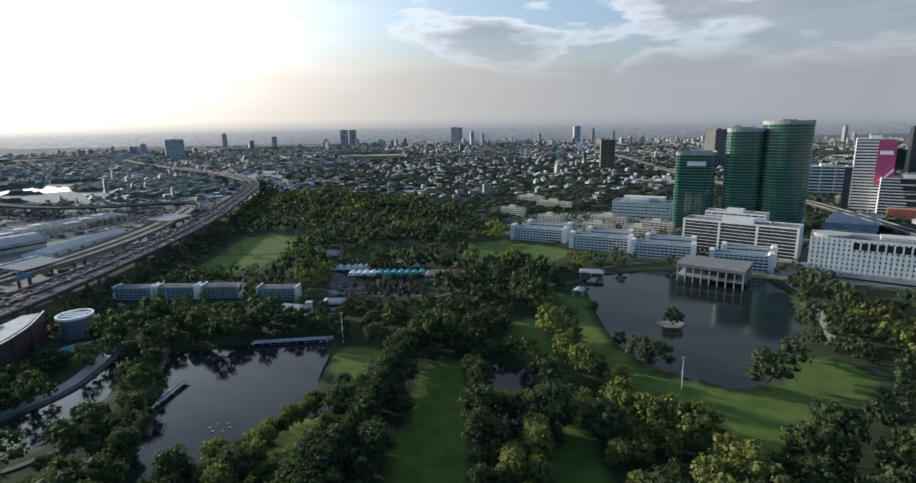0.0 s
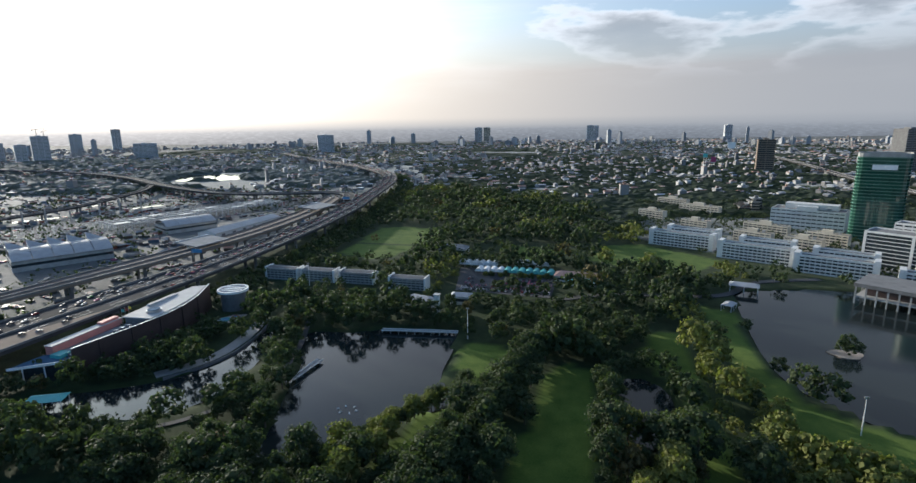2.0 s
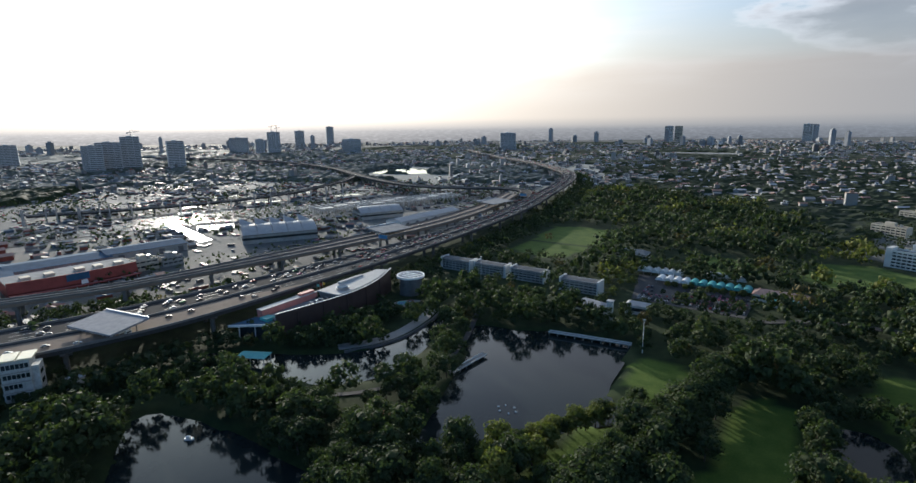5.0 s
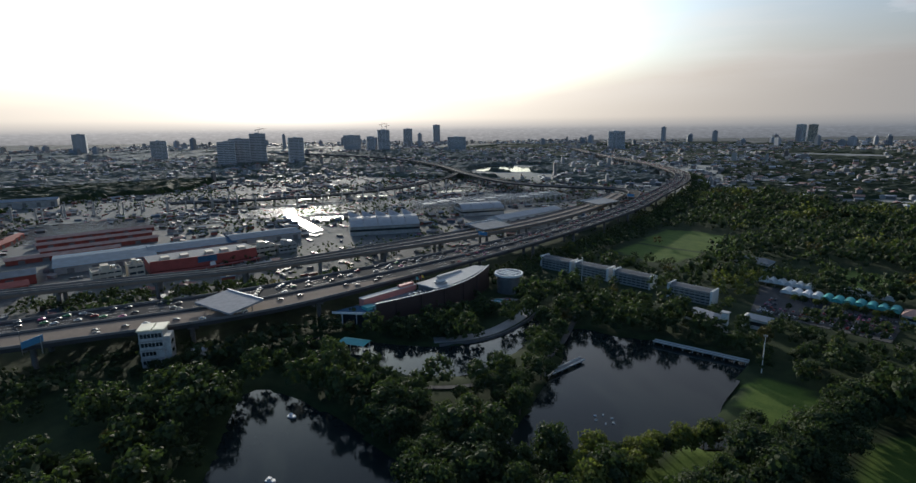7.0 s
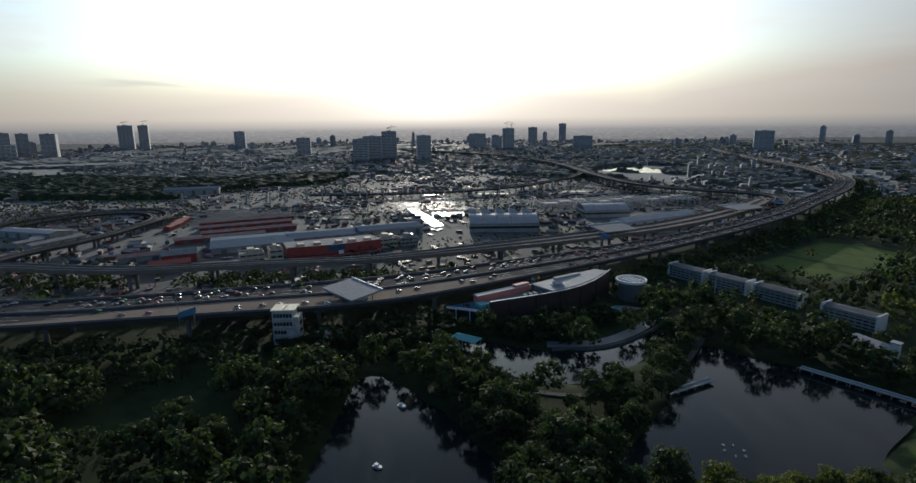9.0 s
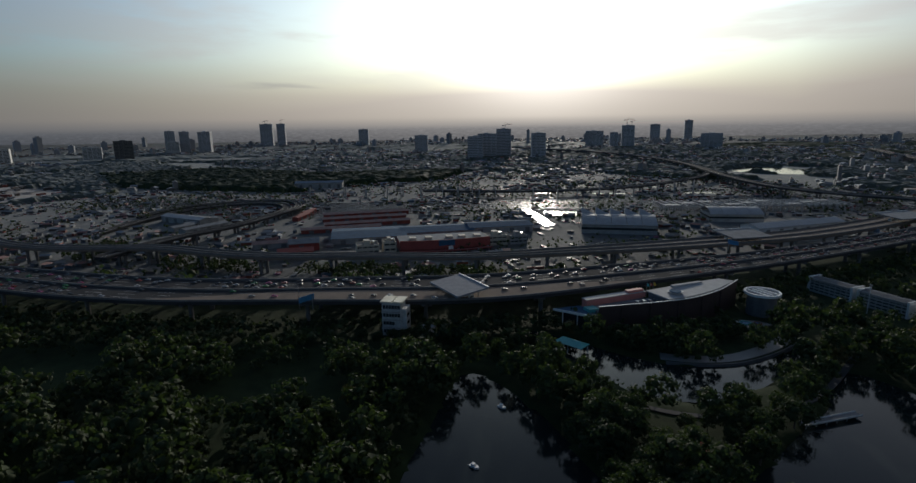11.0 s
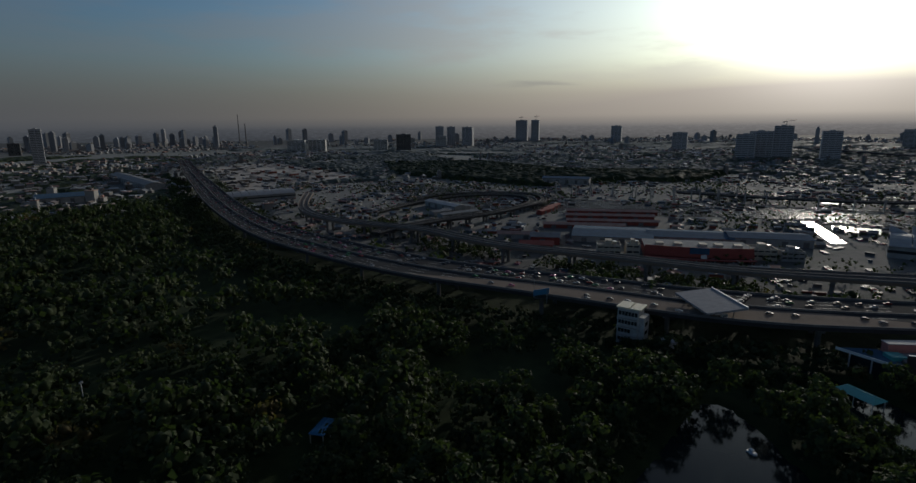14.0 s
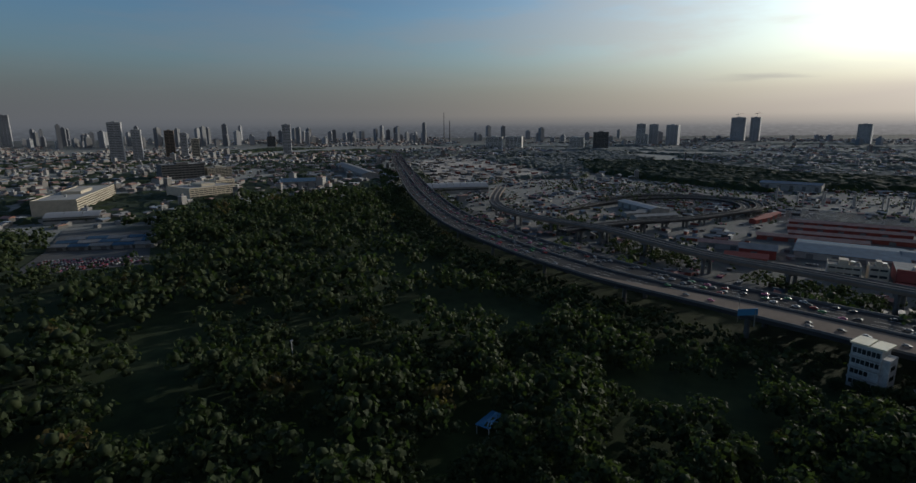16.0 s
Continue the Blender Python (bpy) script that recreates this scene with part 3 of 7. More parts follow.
def resample(line, count):
    d = np.r_[0, np.cumsum(np.hypot(*np.diff(line, axis=0).T))]
    s = np.linspace(0, d[-1], count)
    return np.stack([np.interp(s, d, line[:, 0]), np.interp(s, d, line[:, 1])], -1)


def ribbon(geo, a, b, z0, z1):
    """A slab between the lines a and b (same count) from z0 to z1."""
    n = len(a)
    z0, z1 = np.broadcast_to(z0, n), np.broadcast_to(z1, n)
    v = []
    for i in range(n):
        v += [(*a[i], z0[i]), (*b[i], z0[i]), (*b[i], z1[i]), (*a[i], z1[i])]
    f = []
    for i in range(n - 1):
        k, j = 4 * i, 4 * i + 4
        f += [(k + 3, k + 2, j + 2, j + 3), (k + 1, k, j, j + 1), (k, k + 3, j + 3, j), (k + 2, k + 1, j + 1, j + 2)]
    f += [(0, 1, 2, 3), (4 * n - 1, 4 * n - 2, 4 * n - 3, 4 * n - 4)]
    return geo.add(v, f)


def between(a, b, k):
    return a + (b - a) * k


def expressway(name, east, west, top, label, pier_gap=8, marks=(0.13, 0.25, 0.37, 0.63, 0.75, 0.87), median=True, deck="deck"):
    road = thing(name, Matrix(), label, "expressway", kind="structure")
    n = len(east)
    top = np.broadcast_to(top, n)
    part("deck", ribbon(Geo(), east, west, top - 1.6, top), deck, road)
    wide = np.hypot(*(east - west).T)[:, None]
    for side, lo, hi in (("parapet", east, between(east, west, 0.45 / wide)), ("parapet", between(west, east, 0.45 / wide), west)):
        part(side, ribbon(Geo(), lo, hi, top + 0.004, top + 1.0), "dark_concrete", road)
    if median:
        part("median_barrier", ribbon(Geo(), between(east, west, 0.5 - 0.35 / wide), between(east, west, 0.5 + 0.35 / wide), top + 0.004, top + 0.9), "dark_concrete", road)
    lines = Geo()
    for k in marks:
        a, b = between(east, west, k - 0.1 / wide), between(east, west, k + 0.1 / wide)
        for i in range(0, n - 1, 2):
            ribbon(lines, a[i : i + 2], b[i : i + 2], top[i : i + 2] + 0.004, top[i : i + 2] + 0.012)
    tagged(part("lane_marking", lines, "marking", road), kind="stuff")
    for i in range(2, n - 2, pier_gap):
        if top[i] < 4:
            continue
        g = Geo()
        a, b = east[i], west[i]
        for k in (0.25, 0.75):
            c = between(a, b, k)
            g.tube((*c, 0), (*c, top[i] - 3.0), 1.1, 1.1, 8)
        d = (b - a) / np.linalg.norm(b - a)
        p = np.array([-d[1], d[0]])
        q = [between(a, b, 0.04) + p, between(a, b, 0.96) + p, between(a, b, 0.96) - p, between(a, b, 0.04) - p]
        g.prism([tuple(x) for x in q], top[i] - 3.0, top[i] - 1.6)
        part("pier", g, "dark_concrete", road)
    return road


COUNT = 330
E1, W1 = resample(EAST, COUNT), resample(WEST, COUNT)
# match the west line to the east one by nearness along the way
expressway("main_expressway", E1, W1, 13.0, "grey concrete elevated expressway full of cars", 6)
e2 = curve([(-640, -215), (-520, -175), (-455, -120), (-420, -45), (-390, -10), (-362, 28), (-338, 84), (-322, 118), (-307, 152), (-292, 214), (-275, 303), (-266, 400), (-275, 510), (-300, 610)], 8)
w2 = curve([(-645, -205), (-524, -166), (-464, -115), (-430, -40), (-399, -3), (-371, 33), (-348, 87), (-332, 121), (-317, 156), (-307, 217), (-296, 306), (-288, 402), (-298, 514), (-322, 616)], 8)
expressway("flyover", resample(e2, 130), resample(w2, 130), 12.0, "sand-grey concrete flyover beside the expressway", 6, (0.25, 0.75), deck="apron")

# ---- buildings ----
KEEP_CLEAR = []
FOOTPRINTS = []


def facade_building(name, label, category, x, y, turn, w, d, h, floors, wall="white_paint", band="glass", bay=4.0, sill=0.42, pier=0.6, plant=True, group="", base=0.0, roof="dark_concrete", inset=0.35, clear=True):
    """A storeyed block: sill bands, piers and recessed window bands, one band a storey, a parapet and a roof hut."""
    t = thing(name, pose(x, y, base, 0, 0, turn), label, category, group)
    fh = h / floors
    sill_band = Geo().box(-w / 2, w / 2, -d / 2, d / 2, -0.02, fh * sill).mesh("floor_band", wall)
    for i in range(floors):
        part("floor_band", sill_band, wall, t).location = (0, 0, i * fh)
    part("plinth", Geo().box(-w / 2 - 0.1, w / 2 + 0.1, -d / 2 - 0.1, d / 2 + 0.1, -0.6, 0.12), "grey_concrete", t)
    part("roof_slab", Geo().box(-w / 2, w / 2, -d / 2, d / 2, h - 0.35, h + 0.004), wall, t)
    n = max(1, round(w / bay))
    fin = Geo().box(-pier / 2, pier / 2, -d / 2 - 0.12, d / 2 + 0.12, 0, h - 0.3).mesh("cross_wall", wall)
    for i in range(n + 1):
        part("cross_wall", fin, wall, t).location = (-w / 2 + pier / 2 - 0.1 + (w - pier + 0.2) * i / n, 0, 0)
    glass = Geo().box(-w / 2 + inset, w / 2 - inset, -d / 2 + inset, d / 2 - inset, fh * sill - 0.02, fh + 0.02).mesh("window_band", band)
    for i in range(floors):
        part("window_band", glass, band, t).location = (0, 0, i * fh)
    rim = np.array([(-w / 2, -d / 2), (w / 2, -d / 2), (w / 2, d / 2), (-w / 2, d / 2), (-w / 2, -d / 2)])
    part("parapet", ribbon(Geo(), rim, rim * (1 - 0.6 / w, 1 - 0.6 / d), h + 0.008, h + 1.0), wall, t)
    part("roof", Geo().box(-w / 2 + 0.32, w / 2 - 0.32, -d / 2 + 0.32, d / 2 - 0.32, h + 0.008, h + 0.15), roof, t)
    if plant:
        part("roof_hut", Geo().box(-w * 0.16, w * 0.12, -d * 0.25, d * 0.22, h + 0.15, h + 3.4), wall, t)
        part("water_tank", Geo().tube((w * 0.26, 0, h + 0.15), (w * 0.26, 0, h + 2.4), min(1.6, d * 0.15), None, 10), "steel", t)
    FOOTPRINTS.append((x, y, turn, w, d))
    if clear:
        r = math.hypot(w, d) / 2 + 3
        KEEP_CLEAR.append((x - r, x + r, y - r, y + r))
    return t


# white five-storey housing rows by the green field
def apartment(cx, cy, w, h):
    t = facade_building("apartment_block", "white five-storey apartment block with ribbon balconies", "building", cx, cy, -26, w, 9, h, 5, bay=2.9, sill=0.42, pier=0.45, group="white apartment blocks", plant=False)
    for s in (-1, 1):
        part("stair_tower", Geo().box(s * (w / 2 + 1.6) - 1.6, s * (w / 2 + 1.6) + 1.6, -4.9, 4.9, -0.4, h + 2.2), "white_paint", t)


for cx, cy, w in ((71, 457, 43), (115, 419, 43), (153, 388, 39), (193, 353, 33)):
    apartment(cx, cy, w, 11)
for cx, cy, w in ((82, 470, 34), (126, 433, 30), (164, 402, 30), (205, 366, 28)):
    apartment(cx, cy, w, 12.2)
for cx, cy, w in ((62, 586, 38), (94, 531, 34), (130, 483, 40), (160, 462, 36), (115, 628, 60), (150, 520, 50), (185, 485, 40), (95, 680, 50)):
    facade_building("apartment_block", "older beige four-storey apartment block", "building", cx, cy, -37, w * 0.72, 8, 9, 4, wall="cream", bay=4.0, sill=0.5, group="older apartment blocks")
facade_building("hospital_block", "long white office block with dark horizontal window bands", "building", 219, 405, -39.5, 80, 20, 23, 9, bay=26, sill=0.17, pier=1.6)
facade_building("hospital_wing", "white roof storey behind the long office block", "building", 226, 426, -39.5, 44, 14, 27, 9, bay=5, sill=0.5)
hotel = facade_building("hotel_block", "broad white building with rows of small square windows", "building", 267, 319, -35, 84, 24, 26, 9, bay=2.7, sill=0.62, pier=1.7, plant=False)
loggia = part("dark_loggia", Geo().box(-20, 41, -12.34, -11.0, 20.6, 25.0), "glass", hotel)
part("roof_drum", Geo().prism([(-31 + 10 * math.cos(a), -3 + 8.6 * math.sin(a)) for a in np.linspace(0, 2 * math.pi, 18, endpoint=False)], 21.5, 28.4), "grey_concrete", hotel)
part("grey_base", Geo().box(-42.4, 42.4, -12.5, 12.4, -0.5, 5.6), "grey_concrete", hotel)
part("base_windows", Geo().box(-40, 40, -12.6, 12.45, 1.4, 2.6), "glass", hotel)
part("low_pavilion_roof", Geo().box(-6, 40, -2, 10, 26.2, 28.0), "pale_roof", hotel)
for i in range(16):
    part("loggia_pier", Geo().box(-20.4 + 4.1 * i, -19.6 + 4.1 * i, -12.6, -12.35, 20.5, 25.1), "white_paint", loggia)
facade_building("institute_building", "low wide white institute building with a stepped roof", "building", 197, 562, -28, 58, 26, 17, 5, sill=0.66)
part("upper_block", Geo().box(-20, 22, 0, 12, 17.2, 22), "white_paint", bpy.data.objects["institute_building"])


# banded tower with a large coloured hoarding, stepped dark block beside it
sign_tower = facade_building("banded_tower", "white banded tower with a large magenta hoarding on one face", "high-rise", 449, 578, -35, 34, 22, 78, 24, bay=34, sill=0.5, roof="grey_concrete")
M["hoarding"] = material("magenta_hoarding", (0.34, 0.05, 0.14), 0.6, vary=0.3, scale=0.03, fine=0.1)
hoarding = part("hoarding", Geo().box(2, 17.4, -11.9, -11.2, 30, 77), "hoarding", sign_tower, "magenta hoarding with a white swirl")
part("white_swirl", Geo().prism([(3, 0), (8, 3), (14, 10), (17, 14), (17, 11), (12, 5), (6, 1)], 0, 0.2, Matrix.Translation((0, -11.95, 34)) @ Matrix.Rotation(radians(90), 4, "X")), "membrane", hoarding)
part("lettering_bar", Geo().box(4, 15, -12.1, -11.92, 62, 66), "membrane", hoarding)
part("dark_wing", Geo().box(-24, -17.2, -10, 10, -0.4, 48), "glass", sign_tower)
step_block = facade_building("stepped_block", "dark striped office block with stepped ends", "building", 474, 552, -35, 56, 30, 38, 12, wall="white_paint", bay=56, sill=0.34, roof="grey_concrete")
for k in range(4):
    part("dark_recess", Geo().box(-12 + 2.5 * k, 12 - 2.5 * k, -15.3 - 0.06 * k, -14.6, 34 - 8 * k, 38.5 - 8 * k), "glass", step_block)
part("low_hall_roof", Geo().box(-20, 20, -30, -18, -0.4, 9), "roof_red", step_block)


def curved_tower(name, label, x, y, turn, profile, h, floors):
    """A glass tower on a rounded plan, one glass storey and one spandrel ring a floor."""
    t = thing(name, pose(x, y, 0, 0, 0, turn), label, "office tower")
    fh = h / floors
    out = curve(profile, 3.0, True)
    mid = out.mean(0)
    inn = mid + (out - mid) * 0.985
    glass = Geo().prism([tuple(p) for p in inn], 0, fh).mesh("glass_storey", "green_glass")
    rim = Geo().prism([tuple(p) for p in out], fh - 0.75, fh - 0.02).mesh("spandrel", "green_rim")
    for i in range(floors):
        part("glass_storey", glass, "green_glass", t).location = (0, 0, i * fh)
        part("spandrel", rim, "green_rim", t).location = (0, 0, i * fh)
    crown = Geo()
    n = len(out)
    ribbon(crown, np.r_[out, out[:1]], np.r_[inn, inn[:1]], h + 0.004, h + 3.0)
    part("crown_ring", crown, "grey_concrete", t)
    part("roof", Geo().prism([tuple(p) for p in mid + (inn - mid) * 0.98], h, h + 0.3), "grey_concrete", t)
    part("roof_hut", Geo().box(mid[0] - 6, mid[0] + 6, mid[1] - 5, mid[1] + 5, h + 0.3, h + 4), "grey_concrete", t)
    KEEP_CLEAR.append((x - 45, x + 45, y - 45, y + 45))
    return t


def oval(rx, ry):
    return [(rx * math.cos(a), ry * math.sin(a)) for a in np.linspace(0, 2 * math.pi, 16, endpoint=False)]


curved_tower("green_glass_tower", "tall rounded tower of dark green glass with ribbed storeys", 292, 478, -30, oval(20, 17), 96, 36)
curved_tower("green_glass_tower", "green glass tower wing joined to the tall rounded tower", 264, 494, -30, [(-14, -12), (0, -16), (14, -12), (15, 10), (0, 15), (-14, 12)], 90, 34)
left_tower = curved_tower("green_glass_tower", "lower square green glass tower with a white sign panel", 228, 512, -25, [(-16, -13), (0, -14), (16, -13), (17, 0), (16, 13), (0, 14), (-16, 13), (-17, 0)], 69, 26)
part("sign_panel", Geo().box(-7, 9, -14.6, -14.3, 59, 63), "membrane", left_tower)

# single towers over the low city: place, width, depth, height, turn, walls
TOWERS = [
    (570, 1188, 36, 30, 80, 20, "dark_concrete"), (453, 875, 24, 20, 66, -20, "cream"), (492, 712, 48, 26, 38, -25, "white_paint"),
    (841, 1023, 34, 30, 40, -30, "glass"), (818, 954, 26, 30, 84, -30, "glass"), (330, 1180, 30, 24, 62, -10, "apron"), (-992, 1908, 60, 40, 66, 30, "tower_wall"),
    # these far towers are pulled nearer and shrunk to look right from the camera
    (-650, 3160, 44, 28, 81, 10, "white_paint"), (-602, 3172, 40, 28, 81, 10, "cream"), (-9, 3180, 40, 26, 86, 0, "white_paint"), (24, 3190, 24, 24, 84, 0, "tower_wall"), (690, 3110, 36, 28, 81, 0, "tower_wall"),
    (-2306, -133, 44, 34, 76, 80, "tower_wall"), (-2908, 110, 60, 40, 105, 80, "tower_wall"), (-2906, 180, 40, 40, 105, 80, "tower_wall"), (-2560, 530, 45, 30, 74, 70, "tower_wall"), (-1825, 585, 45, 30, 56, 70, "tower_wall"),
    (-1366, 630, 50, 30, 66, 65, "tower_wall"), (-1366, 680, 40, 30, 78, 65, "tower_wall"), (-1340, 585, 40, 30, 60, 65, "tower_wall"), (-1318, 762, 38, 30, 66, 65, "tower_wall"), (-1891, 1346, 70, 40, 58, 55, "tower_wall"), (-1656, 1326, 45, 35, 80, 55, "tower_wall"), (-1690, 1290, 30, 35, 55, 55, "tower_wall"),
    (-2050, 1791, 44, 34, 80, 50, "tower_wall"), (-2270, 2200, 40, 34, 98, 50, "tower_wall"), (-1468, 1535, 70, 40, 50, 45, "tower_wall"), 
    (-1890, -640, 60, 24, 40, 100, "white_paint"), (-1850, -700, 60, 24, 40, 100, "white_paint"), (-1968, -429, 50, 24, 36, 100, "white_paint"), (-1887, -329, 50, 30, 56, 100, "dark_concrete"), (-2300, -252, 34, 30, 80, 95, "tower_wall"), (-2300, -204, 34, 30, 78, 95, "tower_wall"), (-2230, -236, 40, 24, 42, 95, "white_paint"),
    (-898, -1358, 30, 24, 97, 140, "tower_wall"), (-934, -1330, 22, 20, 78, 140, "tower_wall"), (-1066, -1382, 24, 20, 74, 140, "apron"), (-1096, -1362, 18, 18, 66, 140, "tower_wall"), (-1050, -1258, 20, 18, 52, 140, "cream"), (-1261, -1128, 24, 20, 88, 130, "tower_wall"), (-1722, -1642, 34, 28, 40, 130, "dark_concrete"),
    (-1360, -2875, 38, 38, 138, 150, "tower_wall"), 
]
for x, y, w, d, h, turn, wall in TOWERS:
    f = max(6, round(h / 4.2))
    words = {"white_paint": "white high-rise block with rows of windows", "cream": "beige high-rise block with rows of windows", "dark_concrete": "dark grey office block with rows of windows", "tower_wall": "slim light grey high-rise in the distance", "glass": "dark glass high-rise block", "apron": "tan brown high-rise block among low houses"}[wall]
    # far towers get wider wall bands, softening contrast as haze would
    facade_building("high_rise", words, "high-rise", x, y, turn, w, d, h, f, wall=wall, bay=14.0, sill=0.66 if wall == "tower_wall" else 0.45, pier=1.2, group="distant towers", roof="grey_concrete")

# museum by the water: dark curved wall, pale roof, drum
def museum():
    t = thing("museum", Matrix(), "long dark brown museum building with a curved wall and pale roof", "museum")
    front = resample(curve([(-203, 166), (-199.5, 182), (-196.5, 197), (-195, 213), (-198, 232), (-206, 252)], 4), 26)
    back = resample(curve([(-212, 168), (-212.5, 185), (-212.5, 200), (-212.5, 215), (-212, 232), (-211, 248)], 4), 26)
    tops = np.interp(np.arange(26), [0, 12, 25], [11.6, 12.2, 13.4])
    wall = part("curved_wall", ribbon(Geo(), front, between(front, back, 0.07), -0.3, tops), "maroon", t)
    part("roof_edge", ribbon(Geo(), front + (0.15, 0), front - (0.4, 0), tops + 0.01, tops + 0.22), "membrane", wall)
    part("body", ribbon(Geo(), between(front, back, 0.071), back, -0.3, 8.6), "dark_concrete", t)
    part("terrace", ribbon(Geo(), between(front, back, 0.071)[:12], back[:12], 8.61, 8.8), "roof_grey", t)
    part("upper_hall", ribbon(Geo(), between(front, back, 0.25)[10:25], between(front, back, 0.9)[10:25], 8.61, tops[10:25] - 0.2), "dark_concrete", t)
    part("main_roof", ribbon(Geo(), between(front, back, 0.1)[10:25], between(front, back, 1.0)[10:25], tops[10:25] - 0.19, tops[10:25] + 0.3), "pale_roof", t)
    wing = part("pink_wing", Geo().box(-216.5, -212.8, 166, 200, -0.3, 11.6), "pink_wall", t)
    part("coping", Geo().box(-216.7, -212.6, 165.8, 200.2, 11.61, 11.9), "pale_roof", wing)
    part("roof_box", Geo().box(-216, -213.4, 190, 199, 11.91, 13.0), "pink_wall", wing)
    hall = part("entrance_glass", Geo().prism([(-215, 155), (-204.5, 163), (-204, 168), (-212, 170), (-216, 166)], -0.3, 7.4), "glass", t)
    for px, py in ((-215.2, 154.8), (-209.5, 159.0), (-204.4, 162.8)):
        part("entrance_post", Geo().tube((px, py, -0.3), (px, py, 7.4), 0.25), "membrane", hall)
    part("entrance_roof", Geo().prism([(-218, 151.5), (-203.5, 161.5), (-203.6, 165.5), (-211, 168), (-217, 165)], 7.41, 8.0), "roof_blue", t)
    part("entrance_roof_edge", Geo().prism([(-218.1, 151.2), (-217.6, 151.2), (-203.2, 161.2), (-203.5, 161.7)], 7.3, 8.3), "membrane", t)
    part("teal_panel", Geo().box(-211.5, -206.5, 163.5, 168.5, 8.01, 9.4), "teal", t)
    for i in range(7):
        c = between(front, back, 0.3 if i % 2 else 0.6)[7 + i // 2]
        part("cooling_unit", Geo().box(c[0] - 1.0, c[0] + 1.0, c[1] - 0.8, c[1] + 0.8, 8.81, 10.1), "steel", t)
    ring_part = part("skylight_ring", Geo().prism([(-203 + 3.4 * math.cos(a), 209 + 3.4 * math.sin(a)) for a in np.linspace(0, 2 * math.pi, 18, endpoint=False)], 12.5, 13.6), "steel", t)
    part("skylight_cap", Geo().prism([(-203 + 2.8 * math.cos(a), 209 + 2.8 * math.sin(a)) for a in np.linspace(0, 2 * math.pi, 18, endpoint=False)], 13.61, 13.9), "roof_blue", ring_part)
    part("roof_lantern", Geo().box(-211.6, -209.6, 214, 232, 12.7, 13.8), "pale_roof", t)
    for i in range(5):
        c = front[3 + 4 * i]
        part("wall_fin", Geo().box(c[0] - 0.1, c[0] + 0.5, c[1] - 0.25, c[1] + 0.25, 0, tops[3 + 4 * i] - 0.5), "maroon", t)
    part("side_door", Geo().box(-196.6, -195.4, 206, 211, 0, 4.5), "glass", t)
    for i, mat in enumerate(("teal", "red_wall", "car_flag")):
        f = thing("flag", pose(-213.5, 201 + 2.0 * i, 11), "small coloured flag on a thin roof pole", "flag", "roof flags")
        part("pole", Geo().tube((0, 0, -2.4), (0, 0, 5), 0.08), "steel", f)
        part("cloth", Geo().add([(0.05, 0, 3.2), (0.9, 0.2, 3.1), (1.8, -0.1, 3.3), (1.8, -0.1, 4.6), (0.9, 0.2, 4.5), (0.05, 0, 4.8)], [(0, 1, 4, 5), (1, 2, 3, 4)]), mat, f)
    d = thing("drum_building", pose(-192, 253, 0), "round drum building with a white flat rim", "building")
    ring = [(8.2 * math.cos(a), 8.2 * math.sin(a)) for a in np.linspace(0, 2 * math.pi, 28, endpoint=False)]
    small = [(x * 0.8, y * 0.8) for x, y in ring]
    part("drum", Geo().prism(small, -0.3, 10.0), "dark_concrete", d)
    rr = np.array(ring + ring[:1])
    part("rim", ribbon(Geo(), rr, rr * 0.88, 10.01, 11.2), "membrane", d)
    top = part("roof", Geo().prism([(x * 0.875, y * 0.875) for x, y in ring], 10.01, 10.6), "roof_grey", d)
    for i in range(3):
        part("roof_beam", Geo().box(-5.5, 5.5, -3.6 + 3 * i, -2.6 + 3 * i, 10.61, 11.1), "membrane", top)
    KEEP_CLEAR.append((-203, -177, 236, 264))


museum()

